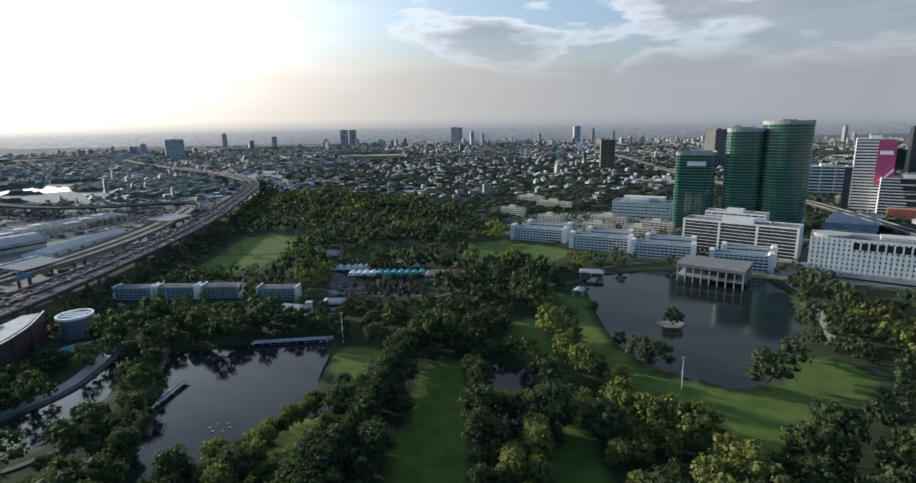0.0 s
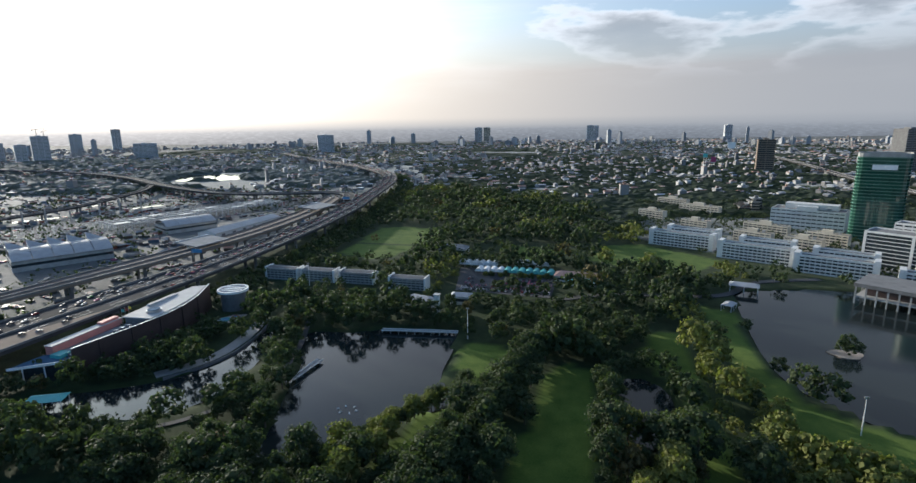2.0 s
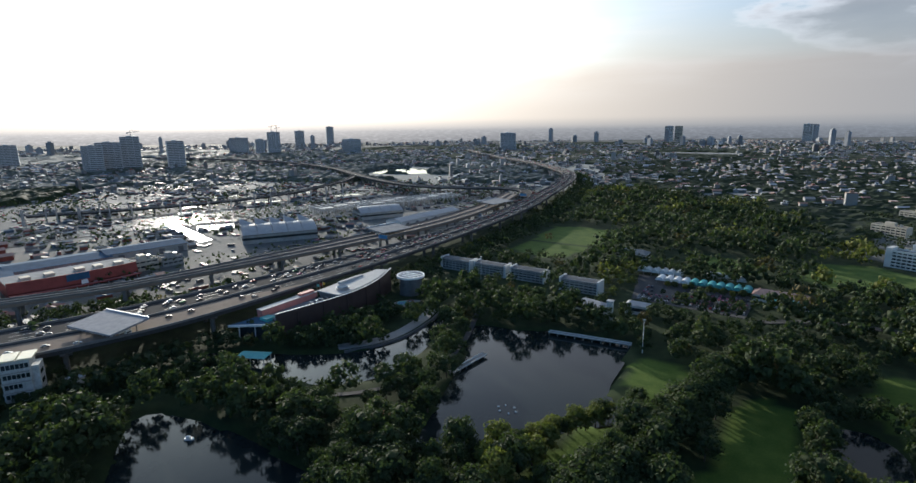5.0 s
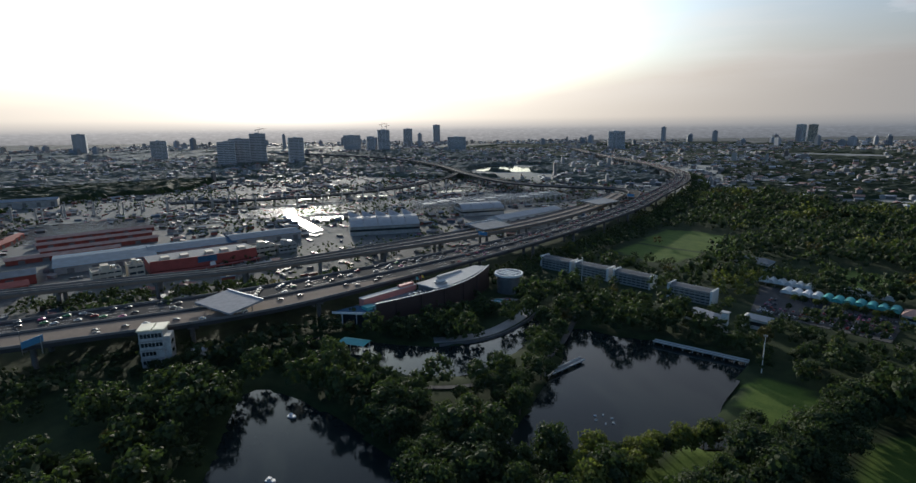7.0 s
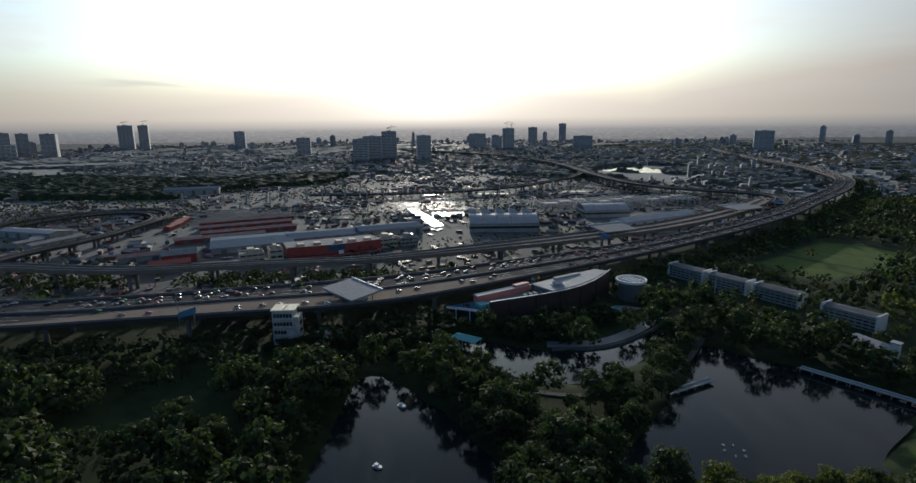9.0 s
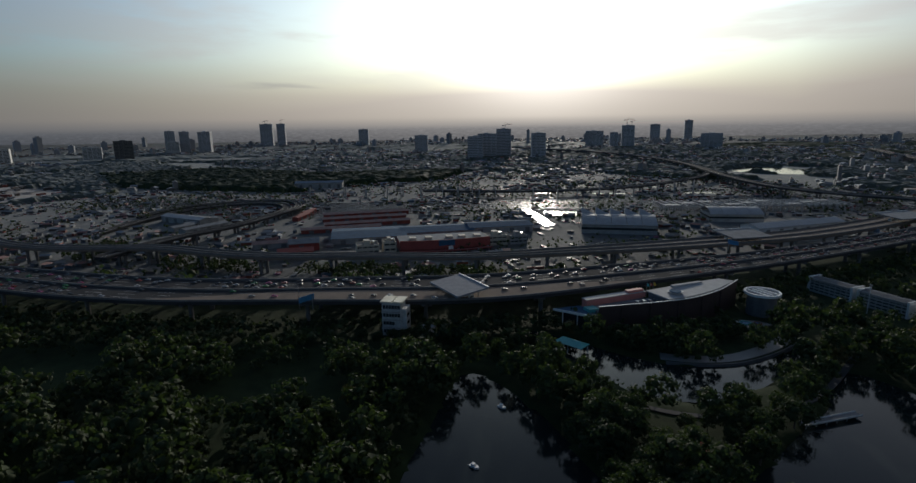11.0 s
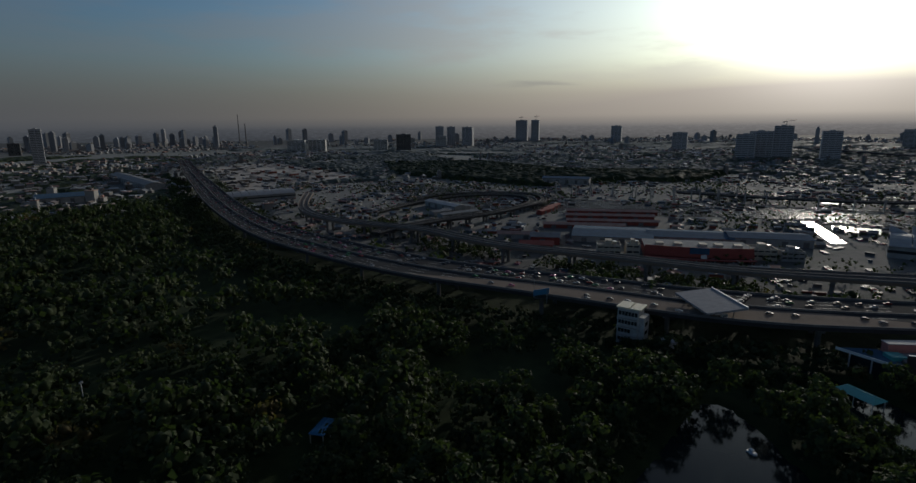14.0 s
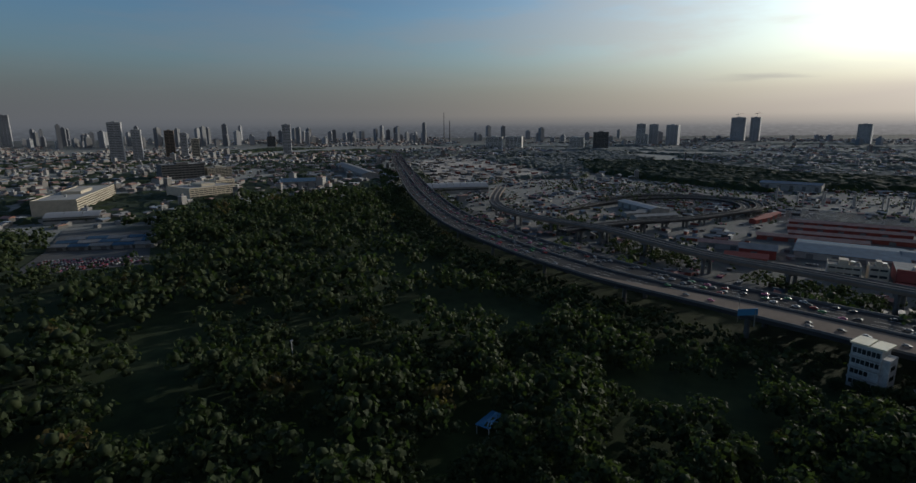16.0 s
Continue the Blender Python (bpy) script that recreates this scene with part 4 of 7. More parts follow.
# white control building beside the toll plaza
def control_building():
    t = thing("control_building", pose(-237.0, 80.5, 0, 0, 0, 59) @ Matrix.Diagonal((0.92, 0.92, 1.06, 1)), "weathered white four-storey control building with cream roof slabs beside the expressway", "building")
    part("tower_block", Geo().box(-5.5, 4.0, -4.2, 4.2, -0.4, 14.8), "weathered_paint", t)
    part("side_block", Geo().box(4.01, 6.5, -3.3, 3.8, -0.4, 12.0), "weathered_paint", t)
    for x0, x1 in ((-6.1, -0.4), (0.2, 5.2)):
        part("roof_slab", Geo().box(x0, x1, -4.6, 4.6, 14.85, 15.4), "cream_roof", t)
    for k in range(4):
        z = 1.2 + 3.5 * k
        for i in range(6 if k != 1 else 4):
            pane = part("window", Geo().box(-4.9 + 1.45 * i, -3.7 + 1.45 * i, -4.27, -4.16, z + 0.3, z + 2.0), "glass", t)
            part("sill", Geo().box(-4.95 + 1.45 * i, -3.75 + 1.45 * i, -4.45, -4.16, z + 0.12, z + 0.28), "weathered_paint", pane)
        for i in range(2):
            part("window", Geo().box(-5.55, -5.46, -2.8 + 3.2 * i, -0.8 + 3.2 * i, z + 0.3, z + 1.9), "glass", t)
        if k < 3:
            ledge = part("balcony", Geo().box(-5.4, 3.9, -5.5, -4.21, z + 2.3, z + 2.6), "weathered_paint", t)
            part("railing", Geo().box(-5.4, 3.9, -5.5, -5.35, z + 2.61, z + 3.1), "grey_concrete", ledge)
        part("window", Geo().box(6.45, 6.55, -2, 2, z, z + 1.5), "glass", t) if k < 3 else None
    KEEP_CLEAR.append((-247, -227, 71, 92))


control_building()
a_house = thing("gate_house", pose(-228, 93, 0, 0, 0, 24), "small white gate house with a flat roof", "building")
part("wall", Geo().box(-2.5, 2.5, -2, 2, -0.4, 4.5), "white_paint", a_house)
part("roof", Geo().box(-2.8, 2.8, -2.3, 2.3, 4.51, 4.9), "pale_roof", a_house)


def toll_canopy(x, y, turn, w, d, z, name="toll_canopy", roof="pale_roof"):
    t = thing(name, pose(x, y, 13.0, 0, 0, turn), "wide grey metal toll plaza canopy on slender posts", "toll canopy")
    part("canopy_roof", Geo().add([(-w / 2, -d / 2, z - 0.8), (w / 2, -d / 2, z - 0.8), (w / 2, d / 2, z + 0.8), (-w / 2, d / 2, z + 0.8), (-w / 2, -d / 2, z), (w / 2, -d / 2, z), (w / 2, d / 2, z + 1.6), (-w / 2, d / 2, z + 1.6)],
                                  [(0, 1, 5, 4), (1, 2, 6, 5), (2, 3, 7, 6), (3, 0, 4, 7), (4, 5, 6, 7), (3, 2, 1, 0)]), roof, t)
    for sx in (-0.35, -0.12, 0.12, 0.35):
        for sy in (-0.3, 0.3):
            part("post", Geo().tube((sx * w, sy * d, 0), (sx * w, sy * d, z + sy * 1.5), 0.25), "steel", t)
    part("edge_gutter", Geo().box(-w / 2, w / 2, d / 2 - 0.5, d / 2, z + 1.61, z + 2.0), "membrane", t)
    for k in range(6):
        x = -w * 0.42 + w * 0.168 * k
        booth = part("toll_booth", Geo().box(x - 0.6, x + 0.6, -1.2, 1.2, 0.0, 2.0), "white_paint", t)
        part("booth_window", Geo().box(x - 0.63, x + 0.63, -0.9, 0.9, 0.95, 1.6), "glass", booth)


toll_canopy(-244, 114, 9, 27.5, 17.2, 3.3, roof="canopy_metal")

# school blocks
def school_block(x, y, w, turn):
    t = facade_building("school_block", "grey four-storey school block with white end walls and a dark roof", "building", x, y, turn, w, 8, 6.4, 4, wall="grey_concrete", bay=2.8, sill=0.5, pier=0.35, group="school blocks", plant=False)
    for s in (-1, 1):
        part("end_wall", Geo().prism([(s * w / 2 - 0.5, -4.6), (s * w / 2 + 0.5, -4.6), (s * w / 2 + 0.5, 4.6), (s * w / 2 - 0.5, 4.6)], -0.4, 8.2), "white_paint", t)
    part("pitched_roof", Geo().add([(-w / 2 + 0.51, -4.8, 6.9), (w / 2 - 0.51, -4.8, 6.9), (w / 2 - 0.51, 0, 8.0), (-w / 2 + 0.51, 0, 8.0), (-w / 2 + 0.51, 4.8, 6.9), (w / 2 - 0.51, 4.8, 6.9)], [(0, 1, 2, 3), (3, 2, 5, 4)]), "dark_concrete", t)


for cx in (-197, -171, -144):
    school_block(cx, 313, 23, -1)
school_block(-108, 307, 23, -2)

# pavilion on stilts in the lake
def lake_pavilion():
    t = thing("lake_pavilion", pose(164, 330, 0, 0, 0, -37), "flat-roofed concrete pavilion standing on stilts in the lake", "pavilion")
    part("roof", Geo().box(-20, 20, -14, 14, 9.2, 11.2), "dark_concrete", t)
    part("floor", Geo().box(-19, 19, -13, 13, 3.2, 4.0), "grey_concrete", t)
    part("hall", Geo().box(-15, 15, -8, 9, 4.01, 9.19), "maroon", t)
    for i in range(9):
        for y in (-13, 0, 13):
            part("stilt", Geo().box(-19 + 4.75 * i - 0.35, -19 + 4.75 * i + 0.35, y - 0.35, y + 0.35, -2, 9.19), "grey_concrete", t)


lake_pavilion()
KEEP_CLEAR.append((130, 195, 300, 360))

# ---- expressway furniture ----
def along(line, s):
    """Place and heading (degrees) at s metres along a line."""
    d = np.r_[0, np.cumsum(np.hypot(*np.diff(line, axis=0).T))]
    i = int(np.clip(np.searchsorted(d, s) - 1, 0, len(line) - 2))
    k = (s - d[i]) / max(d[i + 1] - d[i], 1e-6)
    v = line[i + 1] - line[i]
    return line[i] + v * k, math.degrees(math.atan2(v[1], v[0]))


def length(line):
    return float(np.hypot(*np.diff(line, axis=0).T).sum())


wide1 = np.hypot(*(E1 - W1).T)
sel = (E1[:, 1] > -40) & (E1[:, 1] < 215) & (E1[:, 0] > -300)
fade = np.clip(np.minimum((E1[sel][:, 1] + 40) / 70, (215 - E1[sel][:, 1]) / 60), 0, 1)
apron = tagged(part("toll_apron", ribbon(Geo(), between(E1, W1, 0.03)[sel], between(E1[sel], W1[sel], 0.03 + (0.42 * fade)[:, None]), 13.004, 13.02), "apron"), "sand-coloured concrete apron of the toll plaza", "pavement", kind="structure")


def car_meshes(paint):
    """Meshes of a small car, 4.4 m long along x: body, glass house, wheel."""
    side = [(-2.2, 0.35), (2.2, 0.35), (2.2, 0.75), (1.3, 0.95), (-1.9, 1.0), (-2.2, 0.85)]
    g = Geo()
    n = len(side)
    g.add([(x, s * 0.88, z) for s in (-1, 1) for x, z in side], [tuple(range(n - 1, -1, -1)), tuple(range(n, 2 * n))] + [(i, (i + 1) % n, n + (i + 1) % n, n + i) for i in range(n)])
    roof = Geo().box(-1.25, 0.35, -0.66, 0.66, 1.44, 1.5)
    g.add(roof.v, roof.f)
    top = [(-1.8, 0.98), (1.0, 0.96), (0.35, 1.44), (-1.3, 1.44)]
    h = Geo().add([(x, s * (0.8 if z < 1.2 else 0.64), z) for s in (-1, 1) for x, z in top], [(3, 2, 1, 0), (4, 5, 6, 7), (0, 1, 5, 4), (1, 2, 6, 5), (2, 3, 7, 6), (3, 0, 4, 7)])
    w = Geo().tube((0, -0.1, 0), (0, 0.1, 0), 0.32, 0.32, 8)
    return g.mesh("car_body", paint), h.mesh("car_glass", "glass"), w.mesh("wheel", "rubber")


for key, rgb in (("car_white", (0.5, 0.5, 0.5)), ("car_silver", (0.2, 0.205, 0.215)), ("car_black", (0.03, 0.03, 0.035)), ("car_red", (0.35, 0.03, 0.02)), ("car_pink", (0.55, 0.12, 0.25)), ("car_green", (0.06, 0.25, 0.08))):
    M[key] = material(key, rgb, 0.5, 0.0, 0.08, spec=0.3)
CARS = []
for key, words in (("car_white", "white saloon car in slow traffic"), ("car_silver", "silver grey car in slow traffic"), ("car_black", "black car in slow traffic"), ("car_red", "red car in slow traffic"), ("car_pink", "pink taxi in slow traffic"), ("car_green", "green and yellow taxi in slow traffic")):
    CARS.append((*car_meshes(key), key, words))


def put_car(x, y, z, turn, which, group):
    body, glass, wheel, key, words = CARS[which]
    t = thing("car", pose(x, y, z, 0, 0, turn) @ Matrix.Scale(0.68, 4), words, "car", group)
    part("body", body, key, t)
    part("window_glass", glass, "glass", t)
    for sx in (-1.35, 1.35):
        for sy in (-0.82, 0.82):
            part("wheel", wheel, "rubber", t).location = (sx, sy, 0.32)
    return t


g8 = np.random.default_rng(8)
mid1 = between(E1, W1, 0.5)
L1 = length(mid1)
start = float(np.hypot(*np.diff(mid1[: int(np.argmin(np.hypot(*(mid1 - (-330, -70)).T)))], axis=0).T).sum())
many = Geo()
single = 0
for k in (0.1, 0.2, 0.31, 0.42, 0.58, 0.66, 0.74, 0.82, 0.9):
    lane = between(E1, W1, k)
    s = g8.uniform(0, 10)
    while s < length(lane) - 20:
        (cx, cy), turn = along(lane, s)
        busy = 1.0 if k > 0.5 else 0.3 if k < 0.45 and -60 < cy < 230 else 0.75
        if g8.uniform() < busy * 0.62:
            which = int(g8.choice([0, 0, 1, 1, 1, 2, 2, 2, 2, 3, 4, 5]))
            turn = turn + (180 if k > 0.5 else 0)
            near = -380 < cx and -110 < cy < 260
            if near and single < 150:
                put_car(cx, cy, 13.03, turn, which, "cars on the expressway")
                single += 1
            else:
                many.box(-2.1, 2.1, -0.85, 0.85, 0.3, 0.9, pose(cx, cy, 13.03, 0, 0, turn) @ Matrix.Scale(0.68, 4)).box(-1.4, 0.8, -0.7, 0.7, 0.9, 1.45, pose(cx, cy, 13.03, 0, 0, turn) @ Matrix.Scale(0.68, 4), False)
        s += g8.uniform(5.5, 14)
M["car_mix"] = patchwork("car_paint_mix", [(0.6, 0.6, 0.6), (0.05, 0.05, 0.055), (0.3, 0.31, 0.33), (0.1, 0.1, 0.11), (0.5, 0.06, 0.05), (0.35, 0.36, 0.38), (0.04, 0.05, 0.08), (0.55, 0.14, 0.3), (0.12, 0.12, 0.13)], 0.55, 0.3, 0.05)
tagged(part("queue_of_cars", many, "car_mix"), "long queues of small cars on the road", "cars", kind="stuff")


def lamp_post():
    t = thing("street_lamp", pose(-250, 40, 13.0), "slim grey street lamp with a bent arm", "street lamp", "lamps along the expressway")
    part("pole", Geo().tube((0, 0, 0), (0, 0, 9), 0.14, 0.08), "steel", t)
    arm = part("arm", Geo().tube((0, 0, 9), (-2.2, 0, 9.7), 0.07, 0.05), "steel", t)
    part("lamp_head", Geo().box(-3.0, -2.1, -0.18, 0.18, 9.6, 9.8), "grey_concrete", arm)
    return t


first_lamp = lamp_post()
s = 20.0
while s < length(E1):
    (x, y), turn = along(between(E1, W1, 0.012), s)
    if np.hypot(x + 150, y - 150) < 700:
        copy_thing(first_lamp, pose(x, y, 13.0, 0, 0, turn + 270))
    s += 42
for x, y, turn, label in ((-245, 42, -60, "blue"), (-252, 300, 0, "blue"), (-268, 560, 5, "blue")):
    t = thing("road_sign", pose(x, y, 13.0, 0, 0, turn), "blue overhead road sign on a steel gantry", "road sign")
    part("post", Geo().tube((-4, 0, 0), (-4, 0, 6.5), 0.2), "steel", t)
    part("sign_board", Geo().box(-5, 3, -0.1, 0.1, 4.6, 7.2), "blue_sheet", t)

# ---- yard beyond the expressway ----
M["wet"] = material("wet_asphalt", (0.09, 0.085, 0.08), 0.16, vary=0.3, scale=0.05, fine=0.5)
# shed red kept dull to carry haze in its colour
M["shed_red"] = material("haze_muted_red_wall", (0.24, 0.065, 0.05), 0.9, vary=0.3, spec=0.1)
M["roof_rust"] = material("rusty_sheet_roof", (0.36, 0.24, 0.205), 0.9, spec=0.1, vary=0.3)
M["roof_white"] = material("white_sheet_roof", (0.38, 0.38, 0.38), 0.6, spec=0.3, vary=0.15)


def street(name, line, wide, z, mat, label):
    line = np.asarray(line, float)
    v = np.gradient(line, axis=0)
    v /= np.hypot(*v.T)[:, None]
    nrm = np.stack([-v[:, 1], v[:, 0]], -1)
    return tagged(part(name, ribbon(Geo(), line - nrm * wide / 2, line + nrm * wide / 2, z - 0.3, z), mat), label, "road", kind="structure")


def shed(x, y, turn, w, l, h, roof="roof_grey", rise=2.5, wall="grey_concrete", label="long low shed with a grey sheet roof", name="shed", group="yard sheds"):
    """A gabled shed, long along its own x."""
    t = thing(name, pose(x, y, 0, 0, 0, turn), label, "shed", group)
    part("wall", Geo().box(-l / 2, l / 2, -w / 2, w / 2, -0.3, h).add([(-l / 2, -w / 2, h), (-l / 2, w / 2, h), (-l / 2, 0, h + rise)], [(0, 2, 1)]).add([(l / 2, -w / 2, h), (l / 2, w / 2, h), (l / 2, 0, h + rise)], [(0, 1, 2)]), wall, t)
    e = 0.8
    for s in (-1, 1):
        o = s * (w / 2 + e)
        drop = -rise * e / (w / 2)
        sheet = Geo().add([(-l / 2 - e, 0, h + rise + 0.06), (l / 2 + e, 0, h + rise + 0.06), (l / 2 + e, o, h + drop + 0.06), (-l / 2 - e, o, h + drop + 0.06), (-l / 2 - e, 0, h + rise + 0.24), (l / 2 + e, 0, h + rise + 0.24), (l / 2 + e, o, h + drop + 0.24), (-l / 2 - e, o, h + drop + 0.24)],
                          [(4, 5, 6, 7), (3, 2, 1, 0), (0, 1, 5, 4), (1, 2, 6, 5), (2, 3, 7, 6), (3, 0, 4, 7)])
        part("roof_sheet", sheet, roof, t)
    for i in range(max(1, int(l / 14))):
        a = -l / 2 + 14 * (i + 0.5)
        if a + 4 < l / 2:
            part("door", Geo().box(a, a + 4, -w / 2 - 0.06, -w / 2 - 0.004, 0, h * 0.75), "dark_concrete", t)
    r = max(w, l) / 2
    YARD_CLEAR.append((x - r, x + r, y - r, y + r))
    return t


YARD_CLEAR = []
for x, y, l in ((-567, 134, 88), (-540, 127, 82), (-511, 124, 80), (-492, 96, 70)):
    shed(x, y, 84, 11, l, 3.6, "roof_rust", 1.2, "shed_red", "long reddish railway shed with a rusty pink roof", "railway_shed", "railway sheds")
for i in range(3):
    shed(-600 + 14 * i, 78 - 5 * i, 150, 6, 28, 4, "red_wall", 0.8, "red_wall", "red roofed workshop beside the railway sheds", "railway_shed", "railway sheds")
for x, y, w, l, h in ((-453, 113, 44, 60, 4.5), (-444, 170, 30, 60, 5), (-435, 225, 26, 56, 6)):
    shed(x, y, 80, w, l, h, "roof_blue", 1.8, "grey_concrete", "very long pale blue sheet roof hall", "market_hall", "market halls")


def red_mall():
    t = thing("red_mall", pose(-393, 158, 0, 0, 0, 81), "curved red shopping hall with a red front", "shopping hall")
    a = np.array([(x, -14 - 4 * math.cos(x / 36 * 1.5)) for x in np.linspace(-34, 34, 15)])
    b = np.array([(x, 14) for x in np.linspace(-34, 34, 15)])
    part("hall", ribbon(Geo(), a + (0, 1.5), b, -0.3, 7.6), "red_wall", t)
    n = len(a)
    v = [(x, y - 1.5, 3.2) for x, y in a] + [(x, y + 1.2, 9.4) for x, y in a] + [(x, y + 2.0, 9.4) for x, y in a] + [(x, y + 2.0, 3.2) for x, y in a]
    f = [(k * n + i, k * n + i + 1, ((k + 1) % 4) * n + i + 1, ((k + 1) % 4) * n + i) for k in range(4) for i in range(n - 1)]
    part("red_front", Geo().add(v, f), "red_wall", t)
    part("roof", ribbon(Geo(), a + (0, 2.1), b, 7.61, 7.9), "roof_grey", t)
    part("lower_canopy", ribbon(Geo(), a + (0, -8), a + (0, -4), 2.8, 3.2), "red_wall", t)
    part("blue_panel", Geo().box(-6, 6, -18.5, -18.1, 4.6, 9.6), "roof_blue", t)
    part("white_banner", Geo().add([(0, -24.5, 3.6), (3.8, -24.6, 3.9), (3.2, -24.4, 6.6), (0, -24.4, 6.2)], [(0, 1, 2, 3), (3, 2, 1, 0)]), "membrane", t)
    for x in np.linspace(-31, 31, 12):
        y = -21.5 - 4 * math.cos(x / 36 * 1.5)
        part("column", Geo().tube((x, y, -0.3), (x, y, 2.8), 0.3), "grey_concrete", t)
    for x in (-26, -14, 2, 12, 24):
        part("roof_unit", Geo().box(x, x + 5, -6, 0, 7.91, 9.6), "cream", t)


red_mall()
for x, y, w, l, h, wall in ((-396, 100, 14, 16, 7, "cream"), (-394, 116, 12, 9, 8, "cream"), (-388, 200, 14, 16, 7, "cream"), (-384, 217, 12, 14, 6, "grey_concrete")):
    facade_building("mall_annex", "low beige annex with a flat roof beside the red hall", "building", x, y, 83, l, w, h, 2, wall=wall, bay=4, sill=0.6, group="mall annexes", clear=False)
shed(-432, 58, 85, 18, 22, 6, "roof_grey", 2.0, "red_wall", "orange-red fronted shed with a grey roof", "market_hall", "market halls")
shed(-408, 50, 85, 14, 24, 5, "red_wall", 1.5, "red_wall", "red roofed low stall hall", "market_hall", "market halls")
shed(-448, 36, 85, 10, 30, 4, "roof_rust", 1.5, label="rusty roofed low stall hall", name="market_hall", group="market halls")
WET = curve([(-556, 312), (-520, 301), (-462, 286), (-411, 271), (-385, 258)], 8)
street("wet_road", WET, 11, 0.06, "wet", "wet shining road in low sun")
street("yard_road", curve([(-352, 30), (-380, 52), (-420, 75), (-450, 60), (-480, 20), (-470, -30)], 8), 9, 0.06, "asphalt", "worn asphalt yard road")
street("service_road", curve([(-375, -60), (-335, 20), (-312, 75), (-295, 130), (-278, 190), (-266, 280), (-258, 400), (-266, 500)], 8), 12, 0.06, "asphalt", "busy street between the two elevated roads")
tagged(part("wet_lot", Geo().box(-22, 22, -13, 13, -0.3, 0.07, pose(-488, 328, 0, 0, 0, 60)), "wet"), "wet shining concrete lot", "pavement", kind="structure")
for x, y, w, l, a in ((-600, 470, 6, 50, 60), (-640, 560, 5, 50, 60), (-520, 400, 7, 34, 60), (-700, 480, 7, 40, 60), (-556, 570, 7, 50, 65), (-370, 548, 14, 30, 75), (-640, 400, 5, 40, 65), (-540, 440, 6, 60, 70)):
    tagged(part("rain_pool", Geo().box(-l / 2, l / 2, -w / 2, w / 2, -0.3, 0.05, pose(x, y, 0, 0, 0, a)), "water"), "shallow pool of rain water on the works ground", "water", kind="structure")


def vault_shed(x, y, turn, w, l, h, bays, fins, label):
    """Barrel-vaulted hall; its bays lie side by side along its own x."""
    t = thing("vaulted_hall", pose(x, y, 0, 0, 0, turn), label, "hall", "vaulted halls")
    part("wall", Geo().box(-l / 2, l / 2, -w / 2, w / 2, -0.3, h), "grey_concrete", t)
    part("window_band", Geo().box(-l / 2 - 0.05, l / 2 + 0.05, -w / 2 - 0.05, w / 2 + 0.05, h * 0.45, h * 0.7), "glass", t)
    n = 9
    arc = [(-w / 2 - 1 + (w + 2) * i / (n - 1), h + (w * 0.16) * math.sin(math.pi * i / (n - 1))) for i in range(n)]
    for b in range(bays):
        x0, x1 = -l / 2 + l * b / bays + 0.25, -l / 2 + l * (b + 1) / bays - 0.25
        g = Geo()
        for up in (0.05, 0.35):
            g.v += [(xx, yy, zz + up) for yy, zz in arc for xx in (x0, x1)]
        for i in range(n - 1):
            k = 2 * i
            g.f += [(2 * n + k, 2 * n + k + 1, 2 * n + k + 3, 2 * n + k + 2), (k + 2, k + 3, k + 1, k), (k, 2 * n + k, 2 * n + k + 2, k + 2), (k + 1, k + 3, 2 * n + k + 3, 2 * n + k + 1)]
        part("vault", g, "roof_white", t)
        if fins:
            part("fin", Geo().add([(x0, w * 0.1, h + w * 0.15), (x1, w * 0.1, h + w * 0.15), (x0, w * 0.42, h + 1), (x0, w * 0.3, h + w * 0.16 + 5)], [(0, 1, 3), (1, 2, 3), (2, 0, 3), (0, 2, 1)]), "roof_white", t)
    YARD_CLEAR.append((x - l / 2, x + l / 2, y - l / 2, y + l / 2))


vault_shed(-392, 320, 58, 36, 62, 8, 5, True, "white vaulted hall with pointed roof fins")
vault_shed(-392, 452, 62, 30, 48, 7, 4, False, "low vaulted hall with pale curved roofs")
shed(-328, 452, 86, 20, 92, 7, "roof_white", 2.5, "white_paint", "grey roofed station hall beside the tracks", "station_hall", "station halls")
toll_canopy(-281, 340, 80, 30, 22, 2.6, "north_toll_canopy", "roof_grey")
toll_canopy(-279, 512, 84, 36, 22, 3.4, "north_toll_canopy", "roof_grey")


def carriage():
    t = thing("rail_carriage", pose(-520, 205, 0, 0, 0, 82) @ Matrix.Scale(0.72, 4), "grey railway carriage parked on the sidings", "railway carriage", "parked railway carriages")
    part("body", Geo().box(-10, 10, -1.45, 1.45, 0.9, 3.4), "grey_concrete", t)
    part("roof", Geo().add([(x, y, z) for x in (-10.05, 10.05) for y, z in ((-1.5, 3.4), (-0.8, 3.85), (0.8, 3.85), (1.5, 3.4))], [(0, 4, 5, 1), (1, 5, 6, 2), (2, 6, 7, 3), (0, 1, 2, 3), (7, 6, 5, 4)]), "roof_white", t)
    part("window_strip", Geo().box(-9, 9, -1.47, 1.47, 2.0, 2.8), "glass", t)
    part("bogie", Geo().box(-8.5, -6, -1.1, 1.1, 0, 0.9), "dark_concrete", t)
    part("bogie", Geo().box(6, 8.5, -1.1, 1.1, 0, 0.9), "dark_concrete", t)
    return t


first = carriage()
